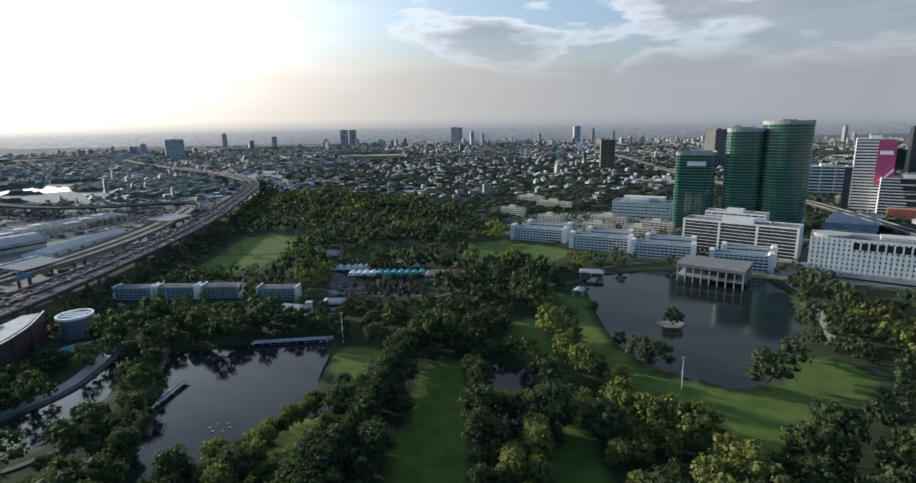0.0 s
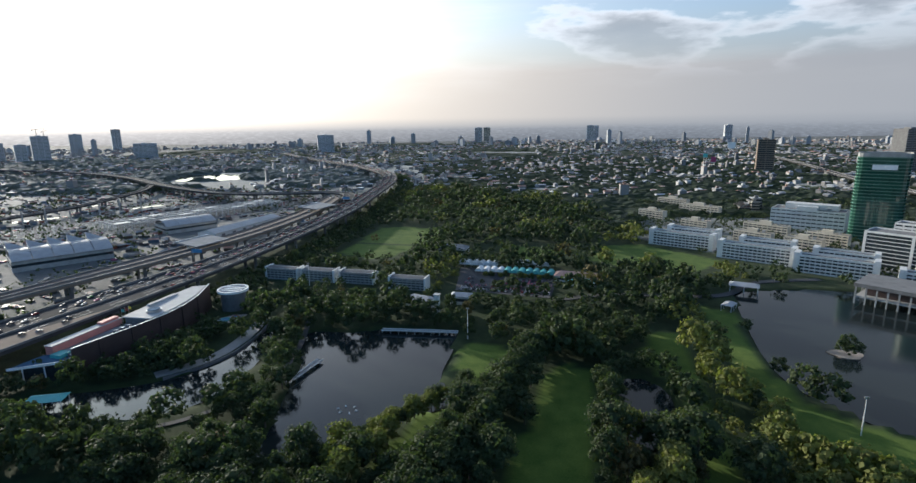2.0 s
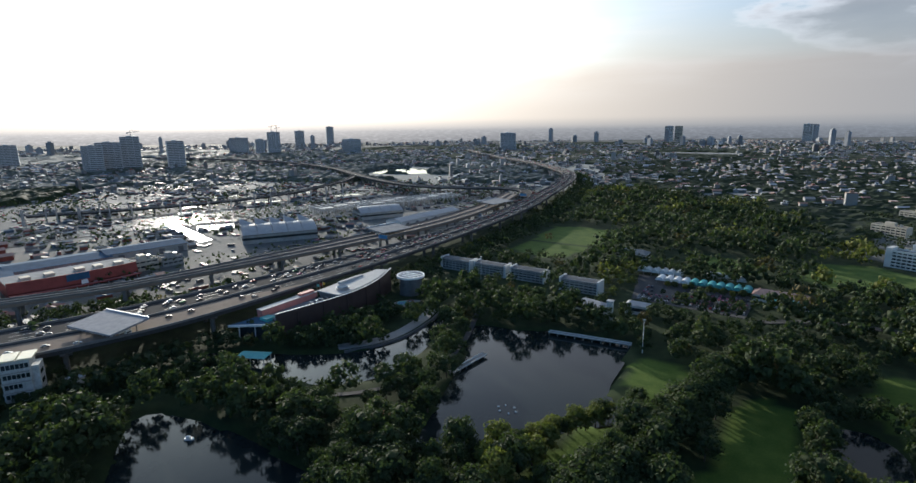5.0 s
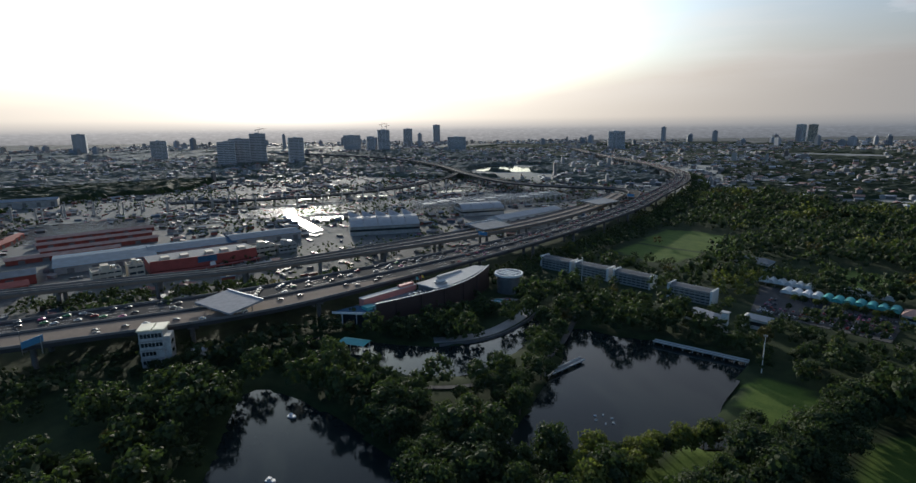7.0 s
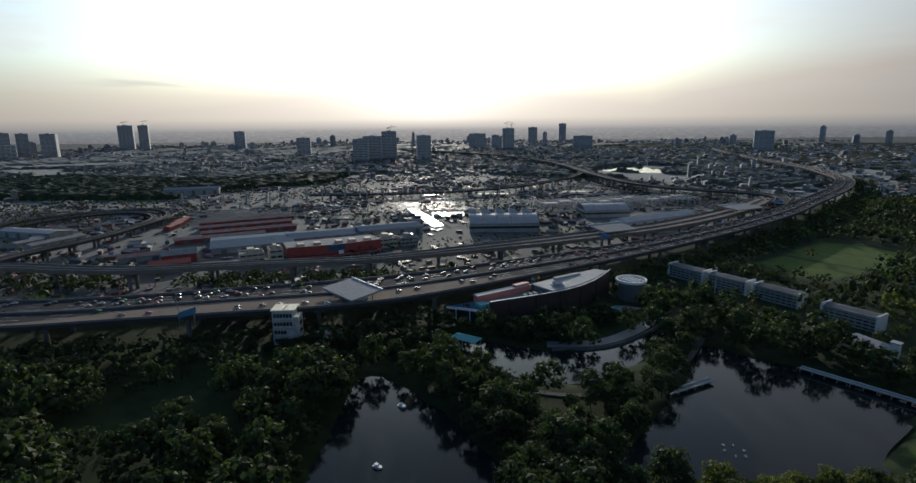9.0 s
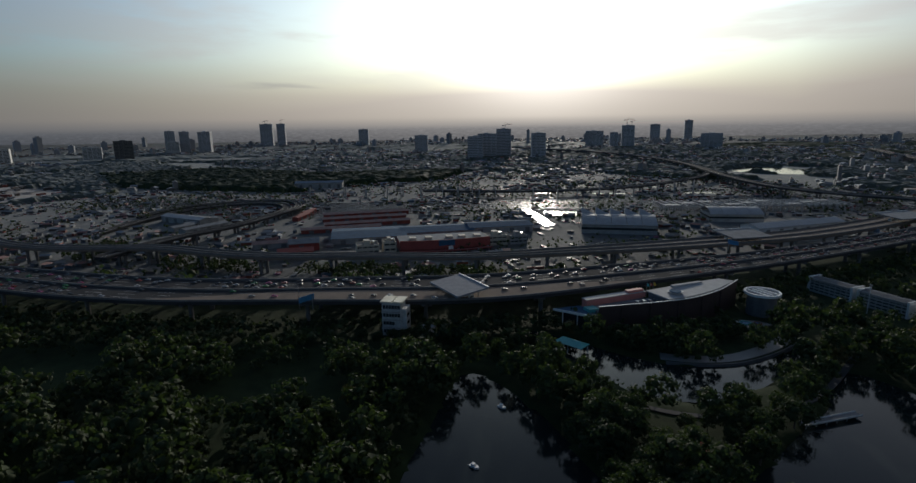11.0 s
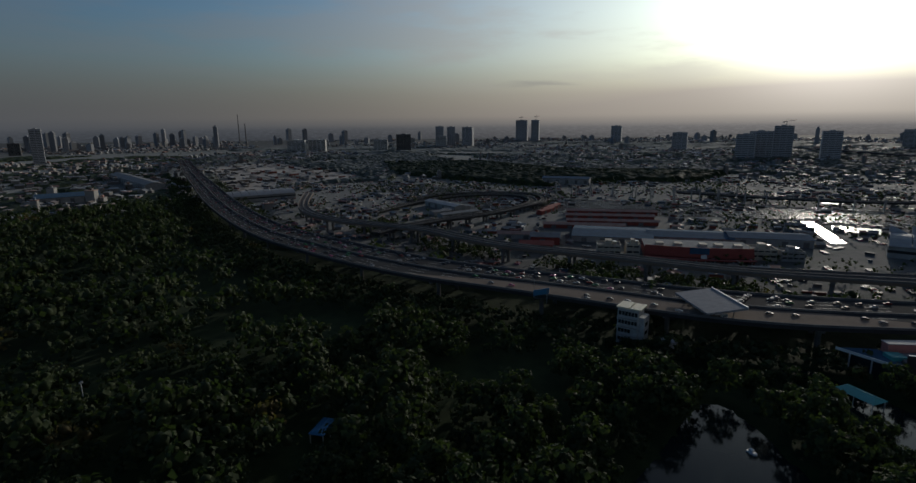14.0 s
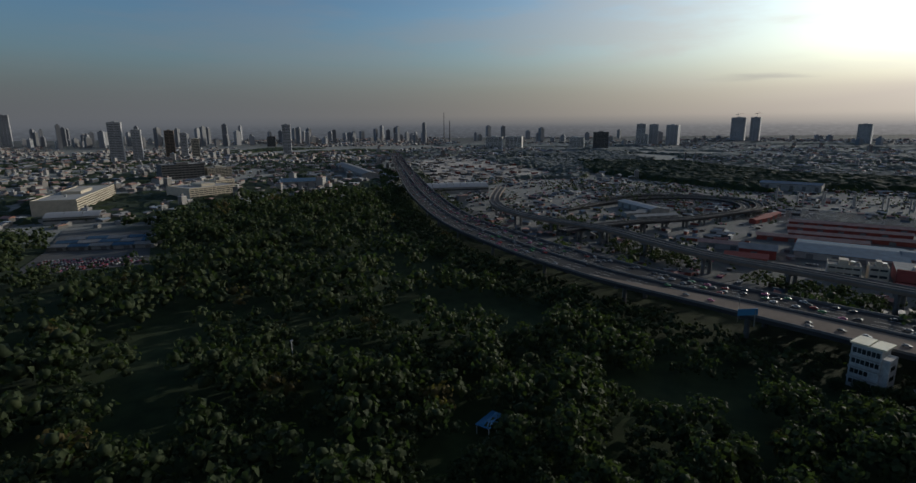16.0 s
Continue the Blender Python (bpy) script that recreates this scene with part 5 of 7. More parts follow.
for r in range(5):
    for c in range(4):
        if g8.uniform() < 0.8 and (r or c):
            d = pose(-520, 205, 0, 0, 0, 82) @ Vector((c * 15.2 + 3 * r, r * 5.6, 0))
            copy_thing(first, pose(d.x, d.y, 0, 0, 0, 82) @ Matrix.Scale(0.72, 4))


def station_frame():
    """Bare skeleton of a long station hall: cross frames of posts and beams, tied by long beams."""
    t = thing("station_skeleton", pose(-482, 436, 0, 0, 0, 68.5), "bare grey concrete skeleton of an unfinished station hall", "building frame")
    bent = Geo()
    for y in (-2, -14, -26, -38):
        bent.box(-0.35, 0.35, y - 0.35, y + 0.35, -0.3, 7.0)
    bent.box(-0.45, 0.45, -40, 0, 7.01, 7.9)
    mesh = bent.mesh("cross_frame", "pale_roof")
    for i in range(27):
        part("cross_frame", mesh, "pale_roof", t).location = (7.4 * i, 0, 0)
    for y in (-2, -14, -26, -38):
        part("long_beam", Geo().box(-0.4, 192.8, y - 0.3, y + 0.3, 6.0, 6.8), "pale_roof", t)
    for i in range(9):
        part("roof_strip", Geo().box(21 * i + 1, 21 * i + 15, -38 + 11 * (i % 3), -30 + 11 * (i % 3), 7.95, 8.15), "roof_white", t)
    YARD_CLEAR.append((-490, -400, 430, 600))


station_frame()
# rails on ballast across the yard
rails, ballast = Geo(), Geo()
for i in range(16):
    line = resample(curve([(-905 + 11 * i, -190 + 4 * i), (-700 + 8 * i, 60), (-640 + 6 * i, 230 + 2 * i), (-600 + 7 * i, 380), (-545 + 9 * i, 520), (-470 + 8 * i, 690)], 15), 60)
    v = np.gradient(line, axis=0)
    v /= np.hypot(*v.T)[:, None]
    nrm = np.stack([-v[:, 1], v[:, 0]], -1)
    ribbon(ballast, line - nrm * 1.7, line + nrm * 1.7, 0.0, 0.34)
    for s in (-0.75, 0.75):
        ribbon(rails, line + nrm * (s - 0.08), line + nrm * (s + 0.08), 0.345, 0.5)
tagged(part("rail_tracks", rails, "steel"), "many parallel steel rails across the yard", "railway", kind="stuff")
tagged(part("ballast_beds", ballast, "earth"), "brownish ballast beds under the rails", "railway", kind="stuff")


def construction_pier(x, y, h):
    t = thing("construction_pier", pose(x, y, 0, 0, 0, 70), "bare concrete viaduct pier under construction", "pier", "unfinished piers")
    part("shaft", Geo().box(-0.7, 0.7, -0.6, 0.6, -0.3, h), "grey_concrete", t)
    part("pier_head", Geo().add([(-0.7, -0.6, h), (0.7, -0.6, h), (0.7, 0.6, h), (-0.7, 0.6, h), (-1.3, -0.9, h + 1.4), (1.3, -0.9, h + 1.4), (1.3, 0.9, h + 1.4), (-1.3, 0.9, h + 1.4)], [(0, 1, 5, 4), (1, 2, 6, 5), (2, 3, 7, 6), (3, 0, 4, 7), (4, 5, 6, 7)]), "grey_concrete", t)


for i in range(11):
    for j in range(2):
        construction_pier(-735 + 9 * i + g8.uniform(-3, 3) + 14 * j, 95 + 22 * i + g8.uniform(-4, 4), g8.uniform(9, 17))
for i in range(9):
    construction_pier(-585 + 5 * i + g8.uniform(-4, 4), 345 + 26 * i + g8.uniform(-4, 4), g8.uniform(10, 16))

# rear flyovers and the loop ramp
def viaduct(name, pts, wide, z, label, gap=5):
    line = resample(curve(pts, 10), max(12, int(length(np.array(pts, float)) / 9)))
    v = np.gradient(line, axis=0)
    v /= np.hypot(*v.T)[:, None]
    nrm = np.stack([-v[:, 1], v[:, 0]], -1)
    zz = np.interp(np.linspace(0, 1, len(line)), np.linspace(0, 1, len(z)), z)
    return expressway(name, line - nrm * wide / 2, line + nrm * wide / 2, zz, label, gap, (0.5,), False)


RING = resample(curve([(-1700, 880), (-1046, 900), (-842, 823), (-635, 700), (-444, 629), (-345, 655)], 20), 60)
viaduct("rear_flyover", [(-1700, 880), (-1284, 926), (-1046, 900), (-842, 823), (-635, 700), (-512, 640), (-444, 629), (-399, 638), (-345, 655), (-305, 640), (-283, 590)], 14, [12, 12, 12, 12, 12.5], "pale concrete flyover curving over the rail yard")
viaduct("rear_ramp", [(-700, 742), (-655, 680), (-629, 620), (-600, 517), (-603, 424), (-640, 330), (-700, 240)], 9, [11, 9, 8, 7, 6], "narrow concrete ramp bending away from the flyover")
viaduct("loop_ramp", [(-412, -72), (-465, -42), (-506, -4), (-560, 34), (-612, 57), (-665, 50), (-688, 15), (-675, -35), (-630, -75), (-560, -110)], 9, [11, 9, 7, 6, 5, 4, 3, 2], "pale looped ramp road climbing to the flyover")
viaduct("loop_ramp", [(-430, -60), (-475, -30), (-520, 8), (-575, 44), (-625, 70), (-690, 62), (-712, 12), (-700, -50), (-650, -90)], 7, [11, 9, 7, 6, 5, 4, 3, 2], "pale looped ramp road beside the first one")
shed(-600, -40, 40, 14, 60, 6, "roof_white", 1.5, label="white roofed depot building inside the road loop", name="depot_shed", group="depot sheds")
shed(-545, -20, 130, 10, 44, 5, "roof_grey", 1.2, label="grey roofed depot building inside the road loop", name="depot_shed", group="depot sheds")
for i in range(3):
    shed(-560 - 16 * i, -40 + 9 * i, 130, 9, 22, 4, "roof_grey", 1.0, label="small grey depot shelter for buses", name="depot_shed", group="depot sheds")
shed(-850, 120, 75, 26, 70, 9, "roof_blue", 2.0, label="dark blue roofed factory hall behind the piers", name="depot_shed", group="depot sheds")

# huts, containers and small things strewn over the yard
huts, boxes = Geo(), Geo()
yx, yy = g8.uniform(-950, -270, 5200), g8.uniform(-320, 790, 5200)
ok = inside(YARD, yx, yy)
for x0, x1, y0, y1 in YARD_CLEAR:
    ok &= ~((yx > x0 - 4) & (yx < x1 + 4) & (yy > y0 - 4) & (yy < y1 + 4))
for qx, qy, r in [(x, y, 7) for x, y in WET] + [(-488, 328, 17), (-520, 400, 14), (-540, 440, 18), (-600, 470, 16), (-556, 570, 16), (-370, 548, 16)]:
    ok &= np.hypot(yx - qx, yy - qy) > r
for i in np.nonzero(ok)[0]:
    n = noise.noise(Vector((yx[i] * 0.012, yy[i] * 0.012, 4.0)))
    m = pose(yx[i], yy[i], 0, 0, 0, 80 + g8.choice([0, 0, 90, -45]) + g8.uniform(-6, 6))
    if n > -0.02:
        l, w, h = g8.uniform(2.5, 9), g8.uniform(1.6, 3.6), g8.uniform(1.6, 2.6)
        huts.box(-l / 2, l / 2, -w / 2, w / 2, -0.3, h, m, False)
        huts.add([(-l / 2 - 0.4, -w / 2 - 0.4, h + 0.02), (l / 2 + 0.4, -w / 2 - 0.4, h + 0.02), (l / 2 + 0.4, w / 2 + 0.4, h + 0.9), (-l / 2 - 0.4, w / 2 + 0.4, h + 0.9)], [(0, 1, 2, 3)], m)
    elif n > -0.2:
        for k in range(g8.integers(2, 7)):
            boxes.box(-1.6, 1.6, -0.6 + 1.9 * k, 0.6 + 1.9 * k, 0.15, 0.95, m, False)
    elif g8.uniform() < 0.7:
        l, w, h = g8.uniform(1.5, 7), g8.uniform(1.0, 2.2), g8.uniform(0.8, 2.0)
        huts.box(-l / 2, l / 2, -w / 2, w / 2, -0.3, h, m, False)
M["hut"] = patchwork("hut_sheet", [(0.16, 0.1, 0.08), (0.3, 0.28, 0.27), (0.12, 0.12, 0.12), (0.42, 0.12, 0.08), (0.5, 0.49, 0.47), (0.2, 0.17, 0.15), (0.15, 0.21, 0.28)], 0.7, 0.3)
tagged(part("yard_huts", huts, "hut"), "small huts and stalls with sheet roofs", "huts", kind="stuff")
tagged(part("parked_vehicles", boxes, "car_mix"), "rows of parked vehicles on the works ground", "vehicles", kind="stuff")

# broad building site beyond the rail depot: bare earth, heaps, pale sheets, red machines
tagged(part("works_ground", Geo().prism(WORKS, -0.3, 0.05), "earth"), "bare brown earth of a large building site", "ground", kind="structure")
wx, wy = g8.uniform(-1330, -690, 900), g8.uniform(-640, -215, 900)
ok = inside(WORKS, wx, wy)
heaps, sheets = Geo(), Geo()
for x, y in zip(wx[ok], wy[ok]):
    m = pose(x, y, 0, 0, 0, 55 + g8.uniform(-12, 12) + 90 * int(g8.uniform() < 0.3))
    if g8.uniform() < 0.45:
        r = g8.uniform(2, 8)
        heaps.add([(r * 1.6 * math.cos(a), r * math.sin(a), 0.04) for a in np.linspace(0, 2 * math.pi, 7, endpoint=False)] + [(g8.uniform(-1, 1), 0, r * 0.3)], [(i, (i + 1) % 7, 7) for i in range(7)], m)
    else:
        l, w, h = g8.uniform(4, 18), g8.uniform(2, 6), g8.uniform(1.5, 5)
        sheets.box(-l / 2, l / 2, -w / 2, w / 2, -0.3, h, m, False)
tagged(part("earth_heaps", heaps, "earth"), "low heaps of brown earth on the building site", "earth heaps", kind="stuff")
M["site"] = patchwork("site_sheet", [(0.55, 0.54, 0.52), (0.2, 0.16, 0.13), (0.3, 0.28, 0.26), (0.35, 0.08, 0.05), (0.14, 0.13, 0.13), (0.7, 0.69, 0.66), (0.26, 0.2, 0.16)], 0.7, 0.3)
tagged(part("site_huts", sheets, "site"), "site huts, stacks and machines on bare ground", "huts", kind="stuff")

# ---- things in the park ----
def walkway(name, a, b, wide, z, label, step=4.0):
    """A plank walk on posts: deck boards in one slab, kerbs and posts apart."""
    a, b = Vector((*a, 0)), Vector((*b, 0))
    n = (b - a).length
    t = thing(name, Matrix.Translation(a) @ Matrix.Rotation(math.atan2(b.y - a.y, b.x - a.x), 4, "Z"), label, "walkway")
    part("deck", Geo().box(0, n, -wide / 2, wide / 2, z - 0.25, z), "paving", t)
    for s in (-1, 1):
        part("kerb", Geo().box(0, n, s * (wide / 2 - 0.1) - 0.1, s * (wide / 2 - 0.1) + 0.1, z + 0.004, z + 0.35), "white_paint", t)
    for i in range(int(n / step) + 1):
        for s in (-1, 1):
            part("post", Geo().tube((min(i * step + 0.3, n - 0.3), s * wide * 0.4, -2.1), (min(i * step + 0.3, n - 0.3), s * wide * 0.4, z - 0.25), 0.15), "grey_concrete", t)
    return t


walkway("lake_footbridge", (-98, 237), (-61, 241.5), 2.6, 1.0, "long white low footbridge along the lake shore")
walkway("jetty", (-114, 178), (-111.5, 200), 2.6, 0.7, "grey plank jetty on the lake shore")
wall = curve([(-161, 239), (-156, 222), (-154, 200), (-158, 184), (-166, 171.5)], 4)
tagged(part("embankment_wall", ribbon(Geo(), wall, wall + (0.7, -0.3), -2.2, 0.5), "dark_concrete"), "curved dark embankment wall along the canal", "wall", kind="structure")
street("promenade", curve([(-166, 240), (-160.5, 222), (-158.5, 200), (-162.5, 185), (-171, 173)], 4), 6, 0.3, "paving", "pale paved promenade along the canal")
street("park_path", curve([(-142, 246), (-132, 222), (-126, 205), (-123, 190), (-124, 170), (-132, 150), (-150, 135), (-180, 122)], 4), 2.4, 0.32, "asphalt", "narrow asphalt park path under trees")
street("park_road", curve([(-20, 300), (10, 318), (45, 322), (75, 330), (100, 360), (140, 375)], 5), 5, 0.32, "asphalt", "narrow asphalt park road")
street("park_road", curve([(170, 226), (182, 250), (198, 285), (206, 320)], 5), 4, 0.3, "paving", "narrow paved park road by the lake")


def pavilion(name, x, y, turn, w, l, h, roof, label, open_sides=True):
    t = thing(name, pose(x, y, 0, 0, 0, turn), label, "pavilion", "park pavilions")
    if open_sides:
        for sx in (-1, 0, 1):
            for sy in (-1, 1):
                part("post", Geo().tube((sx * l * 0.45, sy * w * 0.42, -0.4), (sx * l * 0.45, sy * w * 0.42, h), 0.16), "white_paint", t)
    else:
        part("wall", Geo().box(-l / 2 + 0.5, l / 2 - 0.5, -w / 2 + 0.5, w / 2 - 0.5, -0.4, h), "white_paint", t)
        part("window_band", Geo().box(-l / 2 + 0.45, l / 2 - 0.45, -w / 2 + 0.45, w / 2 - 0.45, h * 0.4, h * 0.75), "glass", t)
    r = w * 0.18
    v = [(-l / 2, -w / 2, h), (l / 2, -w / 2, h), (l / 2, w / 2, h), (-l / 2, w / 2, h), (-l / 2 + w * 0.3, 0, h + r), (l / 2 - w * 0.3, 0, h + r)]
    part("roof", Geo().add(v, [(0, 1, 5, 4), (2, 3, 4, 5), (1, 2, 5), (3, 0, 4), (3, 2, 1, 0)]), roof, t)
    KEEP_CLEAR.append((x - l / 2 - 3, x + l / 2 + 3, y - l / 2 - 3, y + l / 2 + 3))
    return t


pavilion("lake_kiosk", -190, 143.5, 25, 7, 13, 3.4, "teal", "small kiosk with a pale teal roof by the canal")
pavilion("blue_roof_kiosk", -159, -27, 170, 5.0, 9.5, 3.2, "blue_sheet", "small kiosk with a bright blue sheet roof among trees")
pavilion("community_hall", -104, 405, -3, 14, 22, 4, "roof_grey", "low hall with a pale grey roof between trees", False)
pavilion("community_hall", -91, 277, -15, 10, 16, 4.5, "roof_white", "white roofed low hall between trees", False)
pavilion("community_hall", -70, 286, 0, 8, 12, 5, "roof_white", "small white service house between trees", False)
pavilion("community_hall", -8, 343, -4, 12, 28, 4, "roof_rust", "long low hall with a reddish brown roof", False)
pavilion("community_hall", -4, 333, -4, 6, 20, 3.4, "teal", "low hall with a teal sheet roof", False)
pavilion("boat_house", 88, 340, -15, 9, 16, 4, "roof_white", "white roofed boat house at the lake")
pavilion("boat_house", 72, 305, 60, 6, 9, 3, "roof_white", "small white roofed shelter with boats on the lawn")
t = thing("water_tower_house", pose(-79, 268, 0), "slim white stair tower with a flat roof among trees", "tower")
part("shaft", Geo().box(-1.3, 1.3, -1.3, 1.3, -0.3, 10), "white_paint", t)
part("roof", Geo().box(-1.7, 1.7, -1.7, 1.7, 10.01, 10.5), "roof_white", t)


def tent(x, y, roof):
    t = thing("market_tent", pose(x, y, 0, 0, 0, -3), "white barrel-roofed market tent in a row" if roof == "membrane" else "teal barrel-roofed market tent in a row", "tent", "market tents")
    for sx in (-1, 1):
        for sy in (-1, 1):
            part("post", Geo().tube((sx * 2.2, sy * 2.2, 0), (sx * 2.2, sy * 2.2, 2.8), 0.07), "steel", t)
    arc = [(2.3 * math.cos(k), 2.5 + 2.3 * math.sin(k)) for k in np.linspace(0, math.pi, 9)]
    v = [(x * f, y, 2.5 + (z - 2.5) * f) for f in (1.0, 0.96) for y in (-4.2, 4.2) for x, z in arc]
    f = [(i, i + 1, 10 + i, 9 + i) for i in range(8)] + [(18 + i, 27 + i, 28 + i, 19 + i) for i in range(8)] + [(i, 18 + i, 19 + i, i + 1) for i in range(8)] + [(9 + i, 10 + i, 28 + i, 27 + i) for i in range(8)]
    part("canopy", Geo().add(v, f), roof, t)
    part("end_sheet", Geo().prism([(x * 0.95, z - 2.5) for x, z in arc], 0, 0.05, Matrix.Translation((0, -3.6, 2.5)) @ Matrix.Rotation(radians(90), 4, "X")), roof, t)


for i in range(11):
    tent(-72 + 4.7 * i, 348, "membrane" if i < 4 else "teal")
for i in range(6):
    tent(-88 + 4.7 * i, 364, "membrane")
for i in range(5):
    tent(-48 + 4.7 * i, 369, "membrane")
tagged(part("car_park", Geo().prism([(-88, 360), (-79, 308), (-22, 304), (-20, 343), (-66, 360)], -0.3, 0.32), "asphalt"), "grey asphalt car park between trees", "pavement", kind="structure")
lots = Geo()
n_single = 0
for row in range(7):
    for i in range(28):
        x, y = -76 + 1.95 * i, 311 + 4.0 * row
        if g8.uniform() < 0.82 and not (-72 < x < -58 and row > 2):
            if n_single < 25:
                put_car(x, y, 0.33, 90, int(g8.choice([0, 0, 1, 2, 3])), "cars in the car park")
                n_single += 1
            else:
                lots.box(-2.1, 2.1, -0.85, 0.85, 0.3, 0.9, pose(x, y, 0.33, 0, 0, 90) @ Matrix.Scale(0.68, 4)).box(-1.4, 0.8, -0.7, 0.7, 0.9, 1.45, pose(x, y, 0.33, 0, 0, 90) @ Matrix.Scale(0.68, 4), False)
# the large lot with market roofs far behind the woods
tagged(part("large_car_park", Geo().prism([(-186, -352), (-245, -306), (-322, -412), (-289, -483), (-236, -408)], -0.3, 0.3), "asphalt"), "large grey car park packed with cars", "pavement", kind="structure")
for i in range(66):
    for j in range(36):
        p = pose(-200, -345, 0, 0, 0, 125) @ Vector((2.0 * (i - 29), -3.7 * (j - 9), 0))
        if inside([(-196, -348), (-243, -312), (-291, -368), (-242, -408)], np.array([p.x]), np.array([p.y]))[0] and g8.uniform() < 0.85:
            lots.box(-2.1, 2.1, -0.85, 0.85, 0.3, 0.9, pose(p.x, p.y, 0.31, 0, 0, 215) @ Matrix.Scale(0.68, 4)).box(-1.4, 0.8, -0.7, 0.7, 0.9, 1.45, pose(p.x, p.y, 0.31, 0, 0, 215) @ Matrix.Scale(0.68, 4), False)
tagged(part("parked_cars", lots, "car_mix"), "many parked cars in tight rows", "cars", kind="stuff")
for i in range(5):
    for j in range(3):
        p = pose(-282, -395, 0, 0, 0, 125) @ Vector((15 * (i - 2), 14 * (j - 1) - 12, 0))
        shed(p.x, p.y, 125 + g8.uniform(-4, 4), 8, 13, 3.2, "roof_blue" if (i + j) % 2 else "roof_grey", 1.2, label="blue-grey market stall roof beside the car park", name="market_stall", group="market stalls")

# play ground with red soft paving, and a round water play place beside the museum
M["red_paving"] = material("red_soft_paving", (0.3, 0.09, 0.075), 0.85, vary=0.3, scale=0.2, fine=1.5, spec=0.1)
tagged(part("play_ground", Geo().prism([(-123, 140), (-116, 144), (-109, 140), (-111, 131), (-119, 131)], -0.3, 0.33), "red_paving"), "reddish soft paving of a play ground under trees", "pavement", kind="structure")
tagged(part("play_plaza", Geo().prism([(-192, 231), (-187, 226), (-178, 233), (-178, 244), (-184, 242)], -0.3, 0.34), "paving"), "pale round paved play plaza beside the museum", "pavement", kind="structure")
for x, y, r, mat in ((-184, 234, 2.6, "teal"), (-181.5, 239, 1.8, "red_wall"), (-187, 230.5, 1.5, "membrane")):
    t = thing("wading_pool", pose(x, y, 0.34), "small round coloured play basin on the plaza", "play basin", "play basins")
    ring = np.array([(r * math.cos(a), r * math.sin(a)) for a in np.linspace(0, 2 * math.pi, 17)])
    part("rim", ribbon(Geo(), ring, ring * 0.8, 0, 0.5), mat, t)
    part("basin", Geo().prism([tuple(p * 0.79) for p in ring[:-1]], 0, 0.2), "blue_sheet", t)
for x, y, turn in ((-118, 137, 20), (-113.5, 136, 100)):
    t = thing("play_tower", pose(x, y, 0.33, 0, 0, turn), "small red play tower with a slide", "play tower", "play towers")
    for sx in (-1, 1):
        for sy in (-1, 1):
            part("post", Geo().tube((sx, sy, 0), (sx, sy, 3.0), 0.1), "red_wall", t)
    part("platform", Geo().box(-1.1, 1.1, -1.1, 1.1, 1.2, 1.35), "red_wall", t)
    part("roof", Geo().add([(-1.4, -1.4, 3), (1.4, -1.4, 3), (1.4, 1.4, 3), (-1.4, 1.4, 3), (0, 0, 4.1)], [(0, 1, 4), (1, 2, 4), (2, 3, 4), (3, 0, 4), (3, 2, 1, 0)]), "red_wall", t)
    part("slide", Geo().add([(1.1, -0.4, 1.3), (1.1, 0.4, 1.3), (4, 0.4, 0.1), (4, -0.4, 0.1), (1.1, -0.4, 1.1), (1.1, 0.4, 1.1), (4, 0.4, 0.0), (4, -0.4, 0.0)], [(0, 1, 2, 3), (7, 6, 5, 4), (0, 3, 7, 4), (1, 5, 6, 2)]), "blue_sheet", t)

# slim poles, fountain floats and boats
def pole(x, y, h, label):
    t = thing("flood_light_pole", pose(x, y, 0), label, "pole", "park poles")
    part("mast", Geo().tube((0, 0, -0.3), (0, 0, h), 0.22, 0.12), "white_paint", t)
    part("lamp_head", Geo().box(-0.7, 0.7, -0.2, 0.2, h, h + 0.5), "steel", t)


pole(-55, 236, 15, "tall white flood light mast by the lake")
pole(84, 186, 13, "thin white flood light mast on the lawn")
pole(-160, -104, 14, "thin white mast among dark trees")
pole(-172, 300, 14, "thin white flood light mast by the school")
# ring of fountain floats, built as small boat hulls
for i in range(6):
    a = i * 1.05
    t = thing("pedal_boat", pose(-83 + 3.4 * math.cos(a), 166 + 2.6 * math.sin(a), -0.45, 0, 0, 60 * i) @ Matrix.Scale(0.5, 4), "small white fountain float on the lake", "boat", "pedal boats")
    part("hull", Geo().prism([(-0.9, -0.5), (0.6, -0.5), (1.1, 0), (0.6, 0.5), (-0.9, 0.5)], -0.1, 0.45), "membrane", t)
    part("seat", Geo().box(-0.6, 0.0, -0.4, 0.4, 0.46, 0.9), "membrane", t)
for x, y in ((-134, 76), (-160, 97)):
    t = thing("pedal_boat", pose(x, y, -0.45, 0, 0, 30), "small white pedal boat on the small lake", "boat", "pedal boats")
    part("hull", Geo().prism([(-1.4, -0.7), (0.9, -0.7), (1.6, 0), (0.9, 0.7), (-1.4, 0.7)], -0.1, 0.5), "membrane", t)
    part("seat", Geo().box(-0.9, 0.2, -0.5, 0.5, 0.51, 1.1), "membrane", t)

# small wooded island in the large lake
island = Geo().prism([(107 + 6.5 * math.cos(a) * (1 + 0.2 * math.sin(3 * a)), 254 + 5.0 * math.sin(a)) for a in np.linspace(0, 2 * math.pi, 14, endpoint=False)], -2.2, -0.1)
